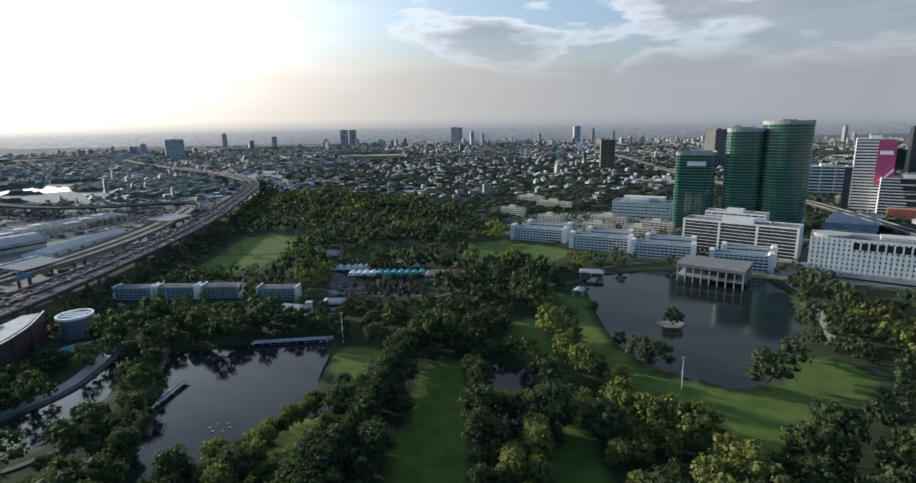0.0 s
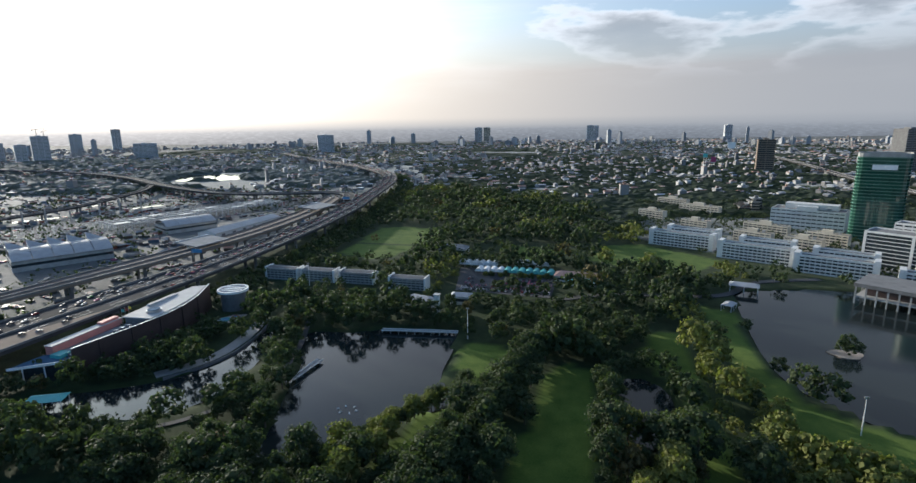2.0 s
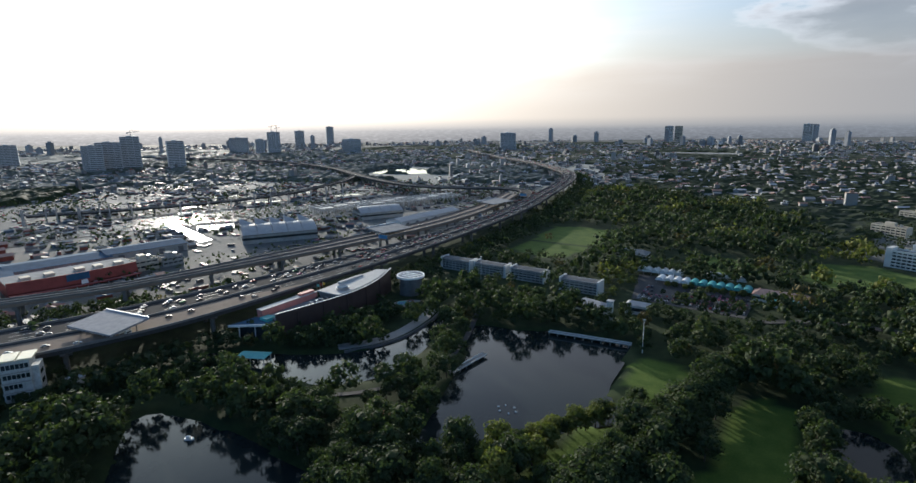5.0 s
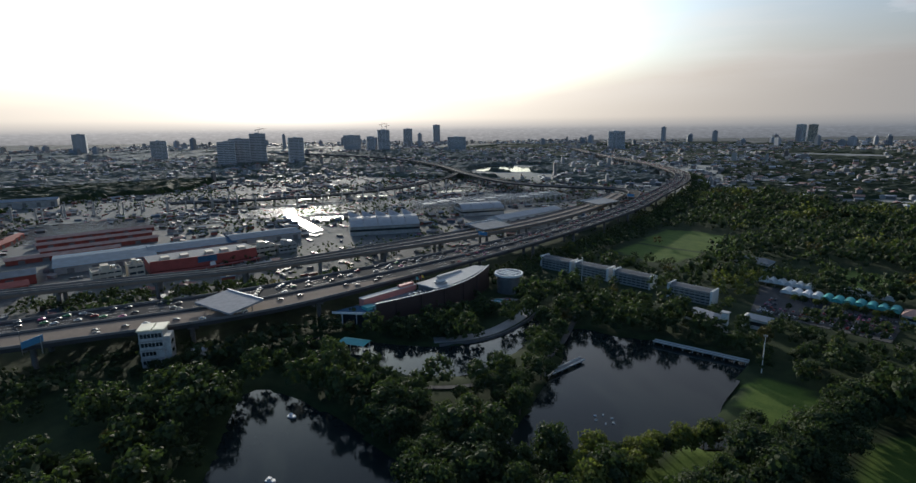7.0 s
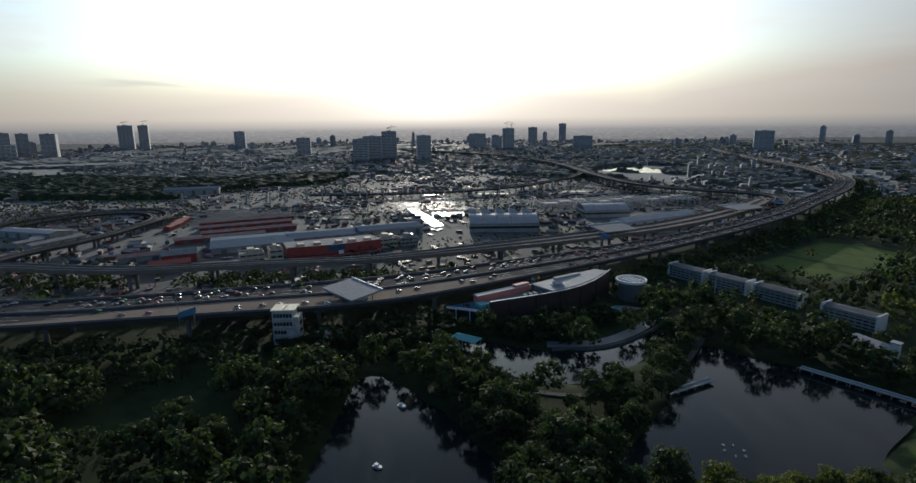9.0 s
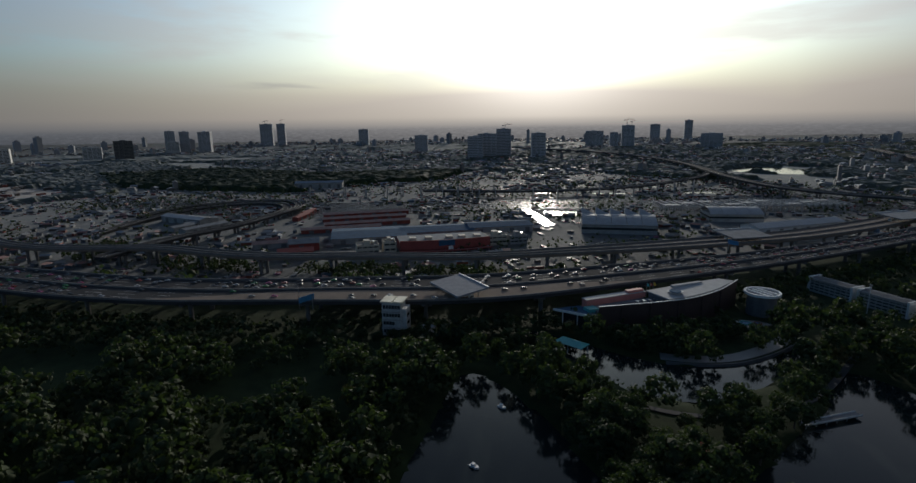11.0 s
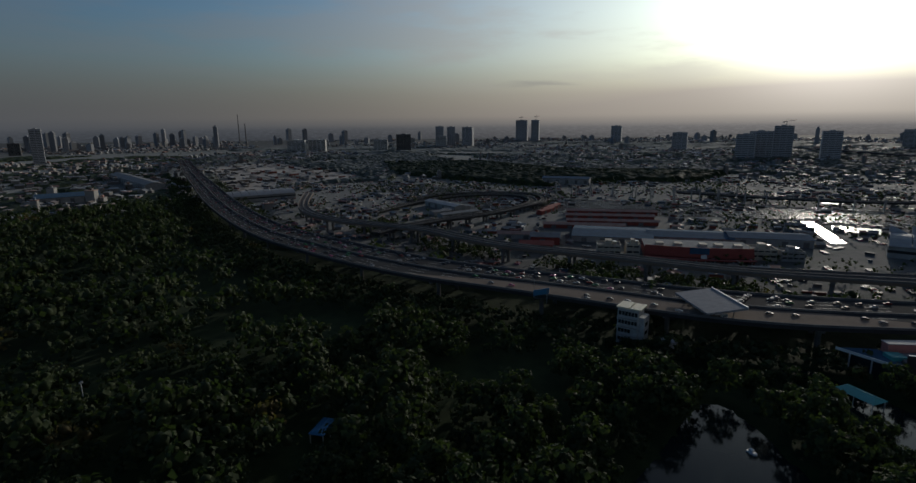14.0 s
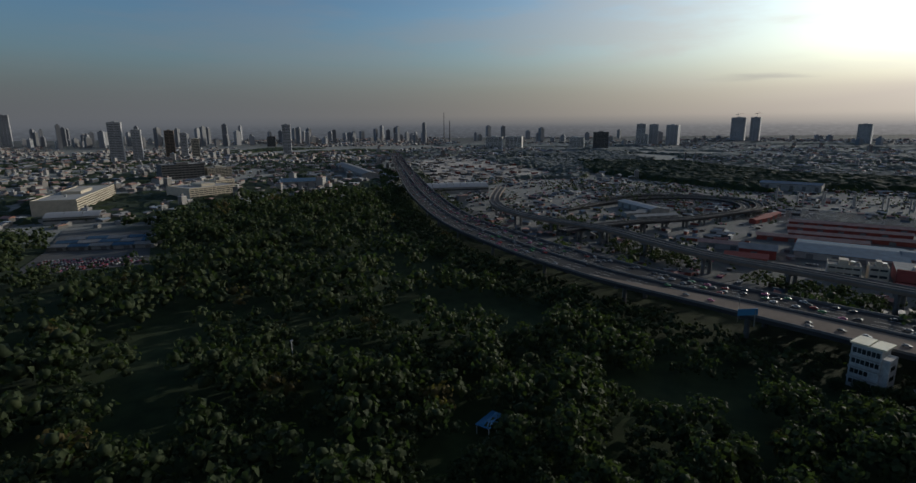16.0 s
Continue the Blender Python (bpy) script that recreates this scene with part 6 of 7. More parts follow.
tagged(part("island", island, "earth"), "small wooded island of bare earth in the lake", "island", kind="structure")
# elevated railway and road behind the green towers
viaduct("elevated_railway", [(470, 1900), (442, 1364), (398, 958), (394, 785), (393, 601), (386, 538), (377, 472), (362, 390), (330, 250)], 11, [9, 9, 9], "tan concrete elevated railway behind the green towers")
street("city_avenue", curve([(492, 1900), (462, 1364), (416, 958), (410, 785), (410, 601), (403, 538), (394, 472), (380, 390), (346, 250)], 20), 22, 0.3, "asphalt", "broad city avenue full of cars")
avenue = Geo()
for k in (-8, -5, -2, 2, 5, 8):
    s = 0.0
    way = curve([(416 + k, 958), (410 + k, 785), (410 + k, 601), (403 + k, 538), (394 + k, 472), (380 + k, 390), (346 + k, 250)], 10)
    while s < length(way):
        (x, y), turn = along(way, s)
        m = pose(x, y, 0.31, 0, 0, turn) @ Matrix.Scale(0.68, 4)
        avenue.box(-2.1, 2.1, -0.85, 0.85, 0.3, 0.9, m).box(-1.4, 0.8, -0.7, 0.7, 0.9, 1.45, m, False)
        s += g8.uniform(4.5, 11)
tagged(part("avenue_traffic", avenue, "car_mix"), "dense traffic of small cars on the avenue", "cars", kind="stuff")
for i in range(4):
    shed(338 + 17 * i, 452 + 20 * i, -35, 22, 38, 8, "roof_steel", 2.0, label="steel blue pitched roof hall behind the white building", name="market_hall", group="market halls")

# big blocks beyond the woods to the south-west
for x, y, w, l, h, turn, wall in ((-499, -563, 56, 64, 14, -10, "cream"), (-540, -580, 30, 26, 17, -10, "cream"), (-386, -630, 40, 150, 15, 45, "cream"), (-650, -800, 40, 66, 24.5, -25, "dark_concrete"), (-700, -770, 30, 40, 16, -25, "cream")):
    facade_building("mall_block", "wide beige mall block with a flat roof", "building", x, y, turn, l, w, h, 6, wall=wall, bay=6, sill=0.5, group="mall blocks", roof="grey_concrete")
vault_shed(-322, -522, 135, 22, 46, 6, 3, False, "white curved roof hall beside the mall")
shed(-645, -525, 130, 40, 66, 8, "roof_blue", 3.5, label="pale blue pitched roof hall beyond the woods", name="sports_hall", group="halls beyond the woods")
vault_shed(-668, -285, 128, 30, 84, 7, 9, False, "row of pale curved train shed roofs")
for i in range(3):
    shed(-900 + 55 * i, -640 + 60 * i, 48, 26, 90, 9, "roof_grey", 3.0, label="large grey roofed train depot hall", name="train_depot", group="halls beyond the woods")

# ---- trees ----
rng = np.random.default_rng(7)


def lump(r, seed, rings=5, sides=8):
    """An uneven rounded body of radius r, as corners and faces."""
    g = np.random.default_rng(seed)
    v, f = [(0, 0, -r[2])], []
    for i in range(1, rings):
        a = math.pi * i / rings
        for j in range(sides):
            b = 2 * math.pi * (j + 0.5 * (i % 2)) / sides
            k = 1 + g.uniform(-0.42, 0.38)
            v.append((r[0] * k * math.sin(a) * math.cos(b), r[1] * k * math.sin(a) * math.sin(b), -r[2] * k * math.cos(a)))
    v.append((0, 0, r[2]))
    for j in range(sides):
        f.append((0, 1 + (j + 1) % sides, 1 + j))
    for i in range(rings - 2):
        for j in range(sides):
            a, b = 1 + i * sides + j, 1 + i * sides + (j + 1) % sides
            f.append((a, b, b + sides, a + sides))
    k = 1 + (rings - 2) * sides
    for j in range(sides):
        f.append((k + j, k + (j + 1) % sides, len(v) - 1))
    return v, f


def crown_geo(seed, spread, height, lobes, leaves, leaf_size, rings, sides):
    """A domed crown: bulging lobes round a heart, covered with many small bent leaf clumps, uneven in outline."""
    g = np.random.default_rng(seed)
    geo = Geo()
    centres = []
    low, deep = height * 0.47, height * 0.36
    for i in range(lobes):
        # lobes sit evenly over the upper dome, turned by the golden angle
        up = 1 - 1.5 * (i + 0.5) / lobes
        a = 2.4 * i + g.uniform(-0.4, 0.4)
        q = math.sqrt(max(0.05, 1 - up * up)) * g.uniform(0.8, 1.1)
        r = spread * g.uniform(0.3, 0.46) * (1.0 if lobes > 10 else 1.2)
        c = np.array([math.cos(a) * q * spread * 0.68, math.sin(a) * q * spread * 0.68, low + up * deep * g.uniform(0.8, 1.15)])
        rr = np.array([r, r, r * 0.82])
        centres.append((c, rr))
        v, f = lump(rr * 0.56, seed * 50 + i, rings, sides)
        geo.add([tuple(np.array(p) + c) for p in v], f)
    for i in range(leaves):
        c, r = centres[g.integers(len(centres))]
        d = g.normal(size=3)
        d[2] = abs(d[2]) * 1.1 - 0.3
        d /= np.linalg.norm(d)
        p = c + d * r * g.uniform(0.62, 1.2)
        u = np.cross(d, g.normal(size=3))
        u /= np.linalg.norm(u) + 1e-6
        w = np.cross(d, u) + d * g.uniform(-0.5, 0.5)
        s = leaf_size * g.uniform(0.6, 1.3)
        geo.add([tuple(p - u * s * 0.5), tuple(p + w * s * 0.5 + d * s * 0.25), tuple(p + u * s * 0.5), tuple(p - w * s * 0.5 + d * s * 0.12)], [(0, 1, 2), (0, 2, 3)])
    return geo


def trunk_geo(seed, height, spread):
    g = np.random.default_rng(seed)
    geo = Geo().tube((0, 0, -0.3), (0, 0, height * 0.45), 0.32, 0.2, 7)
    for i in range(5):
        a = 2 * math.pi * (i + g.uniform(-0.3, 0.3)) / 5
        z = height * g.uniform(0.25, 0.45)
        geo.tube((0, 0, z), (math.cos(a) * spread * 0.55, math.sin(a) * spread * 0.55, height * g.uniform(0.5, 0.68)), 0.16, 0.06, 5)
    return geo


KINDS = []
for k, (spread, height, leaf) in enumerate([(4.6, 11.5, "leaf"), (5.8, 13.0, "leaf"), (4.2, 11.0, "leaf_light"), (4.4, 12.5, "leaf"), (3.6, 9.5, "leaf_light"), (5.2, 12.0, "leaf"), (4.2, 10.0, "leaf_dry")]):
    crown = crown_geo(100 + k, spread * 1.12, height, 16, 900, 0.76, 3, 5).mesh("crown", leaf)
    trunk = trunk_geo(200 + k, height, spread).mesh("trunk", "bark")
    KINDS.append((crown, trunk, spread, height, leaf))


def flat_kind(geo):
    """Corners and triangles of a tree as arrays."""
    tri = []
    for f in geo.f:
        tri += [(f[0], f[i], f[i + 1]) for i in range(1, len(f) - 1)]
    return np.array(geo.v, np.float32), np.array(tri, np.int32)


MID_KINDS = [flat_kind(crown_geo(300 + k, a, b, 7, 84, 1.35, 3, 4)) for k, (a, b) in enumerate([(5.0, 11.0), (6.0, 12.5), (4.4, 10.0), (5.4, 12.0)])]
GOOD_KINDS = [flat_kind(crown_geo(500 + k, a, b, 11, 280, 1.05, 3, 4)) for k, (a, b) in enumerate([(4.6, 11.0), (5.6, 12.5), (4.0, 10.0), (5.0, 12.0)])]
FAR_KINDS = [flat_kind(crown_geo(340 + k, a, b, 4, 34, 1.6, 3, 4)) for k, (a, b) in enumerate([(5.6, 9.5), (6.6, 11.0), (5.0, 9.0)])]
TINY_KINDS = [flat_kind(crown_geo(400 + k, 5.4, 9.5, 2, 8, 2.4, 3, 4)) for k in range(3)]


def free_of(x, y, margin=0.0):
    """Places where trees may stand."""
    ok = np.ones(len(x), bool)
    for pts, more in [(curve(p, 8, True), 0.05) for p in LAKES.values()] + [(p, 0.07) for p in LAWNS] + [(p, 0.0) for p in CLEARINGS]:
        pts = np.asarray(pts, float)
        mid = pts.mean(0)
        ok &= ~inside(mid + (pts - mid) * (1 + margin + more), x, y)
    for east, west in ((E1, W1),):
        near = np.full(len(x), 1e9)
        for a, b in zip(east[::3], west[::3]):
            c, r = (a + b) / 2, np.linalg.norm(a - b) / 2 + 1
            near = np.minimum(near, np.hypot(x - c[0], y - c[1]) - r)
        ok &= near > 0
    for x0, x1, y0, y1 in KEEP_CLEAR:
        ok &= ~((x > x0) & (x < x1) & (y > y0) & (y < y1))
    return ok


def spread_points(count, box, gap, seed):
    """Random places in the box, no two closer than the gap (checked on a grid)."""
    g = np.random.default_rng(seed)
    x, y = g.uniform(box[0], box[1], count), g.uniform(box[2], box[3], count)
    taken, keep = {}, []
    for i in range(count):
        c = (int(x[i] // gap), int(y[i] // gap))
        if all((x[i] - px) ** 2 + (y[i] - py) ** 2 > gap * gap for a in (-1, 0, 1) for b in (-1, 0, 1) for px, py in taken.get((c[0] + a, c[1] + b), ())):
            taken.setdefault(c, []).append((x[i], y[i]))
            keep.append(i)
    return x[keep], y[keep]


def joined(name, kinds, x, y, z, size, label, mat, flat=1.0):
    """All the given trees as one mesh."""
    vs, fs, k = [], [], 0
    g = np.random.default_rng(len(x))
    for i in range(len(x)):
        v, f = kinds[g.integers(len(kinds))]
        a = g.uniform(0, 6.28)
        c, s = math.cos(a), math.sin(a)
        q = v * size[i]
        q[:, 2] *= flat
        vs.append(np.stack([q[:, 0] * c - q[:, 1] * s + x[i], q[:, 0] * s + q[:, 1] * c + y[i], q[:, 2] * g.uniform(0.85, 1.2) + z], -1))
        fs.append(f + k)
        k += len(v)
    v, f = np.concatenate(vs).astype(np.float32), np.concatenate(fs).astype(np.int32)
    me = bpy.data.meshes.new(name)
    me.vertices.add(len(v))
    me.vertices.foreach_set("co", v.ravel())
    me.loops.add(f.size)
    me.loops.foreach_set("vertex_index", f.ravel())
    me.polygons.add(len(f))
    me.polygons.foreach_set("loop_start", np.arange(0, f.size, 3, dtype=np.int32))
    me.update(calc_edges=True)
    me.materials.append(M[mat])
    return tagged(new(name, me), label, "trees", kind="stuff")


# tree rows along lawns and lake, with sunlight put into their lighter leaves
LIGHT_ROWS = [[(43, 105), (84, 105), (76, 163), (64, 200), (58, 260), (60, 310), (40, 310), (40, 200)], [(-76, 120), (-60, 118), (-60, 140), (-56, 158), (-48, 172), (-56, 176), (-76, 150)], [(4, 110), (28, 110), (28, 150), (30, 175), (8, 185)], [(100, 100), (170, 150), (190, 240), (240, 300), (300, 200), (200, 90)]]


def tree_kind(x, y):
    """0 dark, 1 light, 2 dry."""
    out = np.array([0 if noise.noise(Vector((a * 0.017, b * 0.017, 3.0))) < (0.36 if b > 90 else 0.75) else 1 for a, b in zip(x, y)])
    g = np.random.default_rng(5)
    for row in LIGHT_ROWS:
        out[inside(row, x, y) & (g.uniform(size=len(x)) < 0.8)] = 1
    dry = inside(LIGHT_ROWS[-1], x, y) & (g.uniform(size=len(x)) < 0.25)
    out[dry | (g.uniform(size=len(x)) < 0.02)] = 2
    return out


px, py = spread_points(60000, (-660, 340, -490, 810), 5.0, 11)
from_middle = np.hypot(px + 40, py - 115)
ok = inside(PARK, px, py) & free_of(px, py)
thin = np.random.default_rng(3).uniform(size=len(px))
ok &= ((from_middle < 160) & (thin < 0.92)) | ((from_middle < 280) & (thin < 0.8)) | (thin < 0.46)
px, py, from_middle = px[ok], py[ok], from_middle[ok]
south = (py < 60) | ((px < -150) & (py < 130))
ok = ~south | (np.random.default_rng(4).uniform(size=len(px)) < 0.93)
px, py, from_middle, south = px[ok], py[ok], from_middle[ok], south[ok]
clump = np.array([1.0 + 0.35 * noise.noise(Vector((a * 0.03, b * 0.03, 6.0))) for a, b in zip(px, py)]) * np.where(south, 1.16, 1.04)
by_road = np.full(len(px), 1e9)
for q in E1[::2]:
    by_road = np.minimum(by_road, np.hypot(px - q[0], py - q[1]))
clump *= np.clip(by_road / 50, 0.6, 1.0)
for low_zone in LOW_TREES:
    clump[inside(low_zone, px, py)] *= 0.72
kind = tree_kind(px, py)
order = np.argsort(from_middle)
# what the camera passes nearest stands as single trees
for i in order[:285]:
    crown, trunk, spread, height, leaf = KINDS[rng.choice([[0, 1, 3, 5], [2, 4, 2, 4], [6, 6, 6, 6]][kind[i]])]
    size = (0.6 + 0.6 * rng.uniform()) * clump[i]
    m = pose(px[i], py[i], 0, 0, 0, rng.uniform(0, 360)) @ Matrix.Diagonal((size, size, size * rng.uniform(0.85, 1.2), 1))
    words = {"leaf": "broad dark green park tree with a dense crown", "leaf_light": "yellowish green park tree in evening sun", "leaf_dry": "brownish sparse park tree at the path"}[leaf]
    t = thing("tree", m, words, "tree", "park trees")
    part("crown", crown, leaf, t)
    part("trunk", trunk, "bark", t)
rest = order[285:]
for sel, kinds, low, high, where in ((np.arange(len(rest)) < 620, GOOD_KINDS, 0.6, 1.3, "next"), ((from_middle[rest] < 300) & (np.arange(len(rest)) >= 620), MID_KINDS, 0.6, 1.3, "near"), (from_middle[rest] >= 300, FAR_KINDS, 0.85, 1.5, "far")):
    for k, mat, words in ((0, "leaf", "dense dark green park woodland of broad-leaved trees"), (1, "leaf_light", "lighter green park trees in loose rows"), (2, "leaf_dry", "brownish park trees among the green ones")):
        sub = rest[sel & (kind[rest] == k)]
        joined("woodland", kinds, px[sub], py[sub], 0.0, (low + (high - low) * rng.uniform(size=len(sub)) ** 1.4) * clump[sub], words, mat)

# low trees and shrubs crowding both sides of the elevated road and under its edge
hx, hy, hs = [], [], []
s = 0.0
while s < length(E1):
    for line, off, chance, low, high in ((E1, -3.0, 0.9, 0.45, 0.85), (E1, 3.0, 0.8, 0.35, 0.6), (E1, -8.5, 0.8, 0.6, 1.0), (W1, 4.0, 0.8, 0.4, 0.7), (W1, 8.0, 0.7, 0.4, 0.75), (W1, 12.0, 0.6, 0.4, 0.75), (W1, 17.0, 0.5, 0.4, 0.8), (W1, 22.0, 0.4, 0.4, 0.8), (E1, -13.0, 0.85, 0.6, 1.0), (E1, -18.0, 0.85, 0.6, 1.05), (E1, -24.0, 0.85, 0.6, 1.05)):
        (x, y), turn = along(line, min(s, length(line)))
        a = radians(turn + 90)
        if rng.uniform() < chance and (abs(y - 80) > 14 or off > 0) and x > -900 and y < 1000 and not (line is W1 and y > 190):
            hx.append(x + math.cos(a) * off + rng.uniform(-1.5, 1.5))
            hy.append(y + math.sin(a) * off + rng.uniform(-1.5, 1.5))
            hs.append(rng.uniform(low, high))
    s += 4.5
for x, y in curve([(-198, 126), (-166, 137), (-145, 146), (-136, 160)], 3.5):
    hx.append(x + rng.uniform(-1, 1))
    hy.append(y + rng.uniform(-1, 1))
    hs.append(rng.uniform(0.2, 0.4))
hx, hy, hs = np.array(hx), np.array(hy), np.array(hs)
ok = np.ones(len(hx), bool)
for x0, x1, y0, y1 in KEEP_CLEAR:
    ok &= ~((hx > x0) & (hx < x1) & (hy > y0) & (hy < y1))
for p in LAKES.values():
    ok &= ~inside(p, hx, hy)
joined("roadside_shrubs", TINY_KINDS, hx[ok], hy[ok], 0.0, hs[ok], "dark green shrubs and small trees along the elevated road", "leaf")
# clumps of trees between the halls of the yard
yx, yy = spread_points(9000, (-960, -270, -330, 800), 5.5, 77)
ok = inside(YARD, yx, yy)
for x0, x1, y0, y1 in YARD_CLEAR:
    ok &= ~((yx > x0 - 3) & (yx < x1 + 3) & (yy > y0 - 3) & (yy < y1 + 3))
dens = np.array([noise.noise(Vector((a * 0.011, b * 0.011, 14.0))) for a, b in zip(yx, yy)])
ok &= np.min([np.hypot(yx - x, yy - y) for x, y in WET] + [np.hypot(yx + 488, yy - 328) - 20], axis=0) > 8
ok &= (dens > -0.03) | (rng.uniform(size=len(yx)) < 0.1) | ((yy > 640) & (rng.uniform(size=len(yx)) < 0.6))
joined("yard_trees", TINY_KINDS, yx[ok], yy[ok], 0.0, rng.uniform(0.35, 0.8, ok.sum()), "green trees between the yard halls", "leaf")
# hedges of dense trees between the two elevated roads
for poly in ([(-406, -39), (-437, -43), (-424, -18), (-390, 26), (-365, 24), (-383, -13)], [(-351, 47), (-371, 54), (-341, 110), (-321, 101)], [(-318, 112), (-334, 118), (-316, 165), (-296, 160)], [(-470, -110), (-440, -90), (-470, -50), (-520, -90)]):
    p = np.array(poly)
    wx, wy = spread_points(900, (p[:, 0].min(), p[:, 0].max(), p[:, 1].min(), p[:, 1].max()), 4.2, 61)
    ok = inside(poly, wx, wy)
    joined("tree_belt", MID_KINDS, wx[ok], wy[ok], 0.0, rng.uniform(0.35, 0.62, ok.sum()), "dense belt of dark green trees between the elevated roads", "leaf")
# trees standing close along the shore of the park lake
shore = curve([(-71, 134), (-69, 146), (-62, 158), (-54, 170), (-50, 178)], 2)
for k in range(15):
    (x, y), turn = along(shore, 3.4 * k)
    crown, trunk, spread, height, leaf = KINDS[[2, 4, 2, 0, 4][k % 5]]
    t = thing("tree", pose(x + rng.uniform(-1.2, 1.2), y + rng.uniform(-1.2, 1.2), 0, 0, 0, 47 * k) @ Matrix.Scale(rng.uniform(0.6, 0.85), 4), "yellowish green tree at the lake shore in evening sun", "tree", "park trees")
    part("crown", crown, leaf, t)
    part("trunk", trunk, "bark", t)
# trees before the foot of the control building
for k, (x, y, big) in enumerate(((-228, 70, 0.5), (-226, 76, 0.58), (-225, 83, 0.55), (-222, 89, 0.6), (-232, 64, 0.55), (-220, 79, 0.7), (-217, 96, 0.6), (-214, 104, 0.65))):
    crown, trunk, spread, height, leaf = KINDS[[0, 3, 5, 1][k % 4]]
    t = thing("tree", pose(x, y, 0, 0, 0, 77 * k) @ Matrix.Scale(big, 4), "low dark green tree before the control building", "tree", "park trees")
    part("crown", crown, leaf, t)
    part("trunk", trunk, "bark", t)
# small light trees in rows between the parked cars
for k in range(22):
    x, y = -66 + 4.4 * (k % 11) + rng.uniform(-1, 1), (338 if k < 11 else 322) + rng.uniform(-2, 2)
    if k >= 11 and k % 3 == 0:
        continue
    crown, trunk, spread, height, leaf = KINDS[[2, 0, 4, 3][k % 4]]
    t = thing("tree", pose(x, y, 0.3, 0, 0, 61 * k) @ Matrix.Scale(rng.uniform(0.32, 0.52), 4), "small light green tree between parked cars", "tree", "car park trees")
    part("crown", crown, leaf, t)
    part("trunk", trunk, "bark", t)
# tall dense row along the middle lawn, which lies in its shade
ridge = curve([(-46, 112), (-40, 140), (-35, 166), (-30, 190), (-24, 215), (-12, 246)], 2)
for k in range(36):
    (x, y), turn = along(ridge, 3.8 * k)
    crown, trunk, spread, height, leaf = KINDS[[0, 1, 3, 5][k % 4]]
    t = thing("tree", pose(x + rng.uniform(-4, 4), y + rng.uniform(-2, 2), 0, 0, 0, 53 * k) @ Matrix.Diagonal((*[rng.uniform(0.8, 1.1)] * 2, rng.uniform(0.95, 1.2), 1)), "tall dark green tree in a dense row beside the lawn", "tree", "park trees")
    part("crown", crown, leaf, t)
    part("trunk", trunk, "bark", t)
# low trees between the museum and the canal
wx, wy = spread_points(2400, (-206, -160, 150, 242), 3.3, 63)
ok = inside([(-196, 158), (-180, 162), (-167, 174), (-165, 186), (-170, 200), (-172, 222), (-180, 226), (-187, 213), (-190, 190), (-194, 172)], wx, wy)
joined("canal_trees", MID_KINDS, wx[ok], wy[ok], 0.0, rng.uniform(0.5, 0.82, ok.sum()), "low dark trees between the museum and the canal", "leaf")
# trees in the streets and yards between the housing blocks
sx, sy = spread_points(5000, (10, 470, 300, 760), 6.0, 97)
ok = inside([(20, 500), (120, 405), (200, 335), (300, 290), (470, 560), (330, 760), (60, 720)], sx, sy) & ~inside(LAKES["lake_4"], sx, sy)
for x, y, turn, w, d in FOOTPRINTS:
    a = radians(turn)
    u, v = (sx - x) * math.cos(a) + (sy - y) * math.sin(a), (sy - y) * math.cos(a) - (sx - x) * math.sin(a)
    ok &= (abs(u) > w / 2 + 4.5) | (abs(v) > d / 2 + 3.5)
for x, y, r in ((292, 478, 26), (264, 494, 24), (228, 512, 24), (164, 330, 28), (394, 472, 22), (400, 540, 22), (405, 620, 22)):
    ok &= np.hypot(sx - x, sy - y) > r
joined("street_trees", FAR_KINDS, sx[ok], sy[ok], 0.0, rng.uniform(0.35, 0.72, ok.sum()), "green street trees between white housing blocks", "leaf")
# trees of the little island
joined("island_trees", GOOD_KINDS, np.array([104.5, 108.0, 110.5, 107.0]), np.array([254.0, 256.5, 253.0, 251.5]), -0.3, np.array([0.6, 0.75, 0.62, 0.5]), "round green trees on the small island", "leaf")


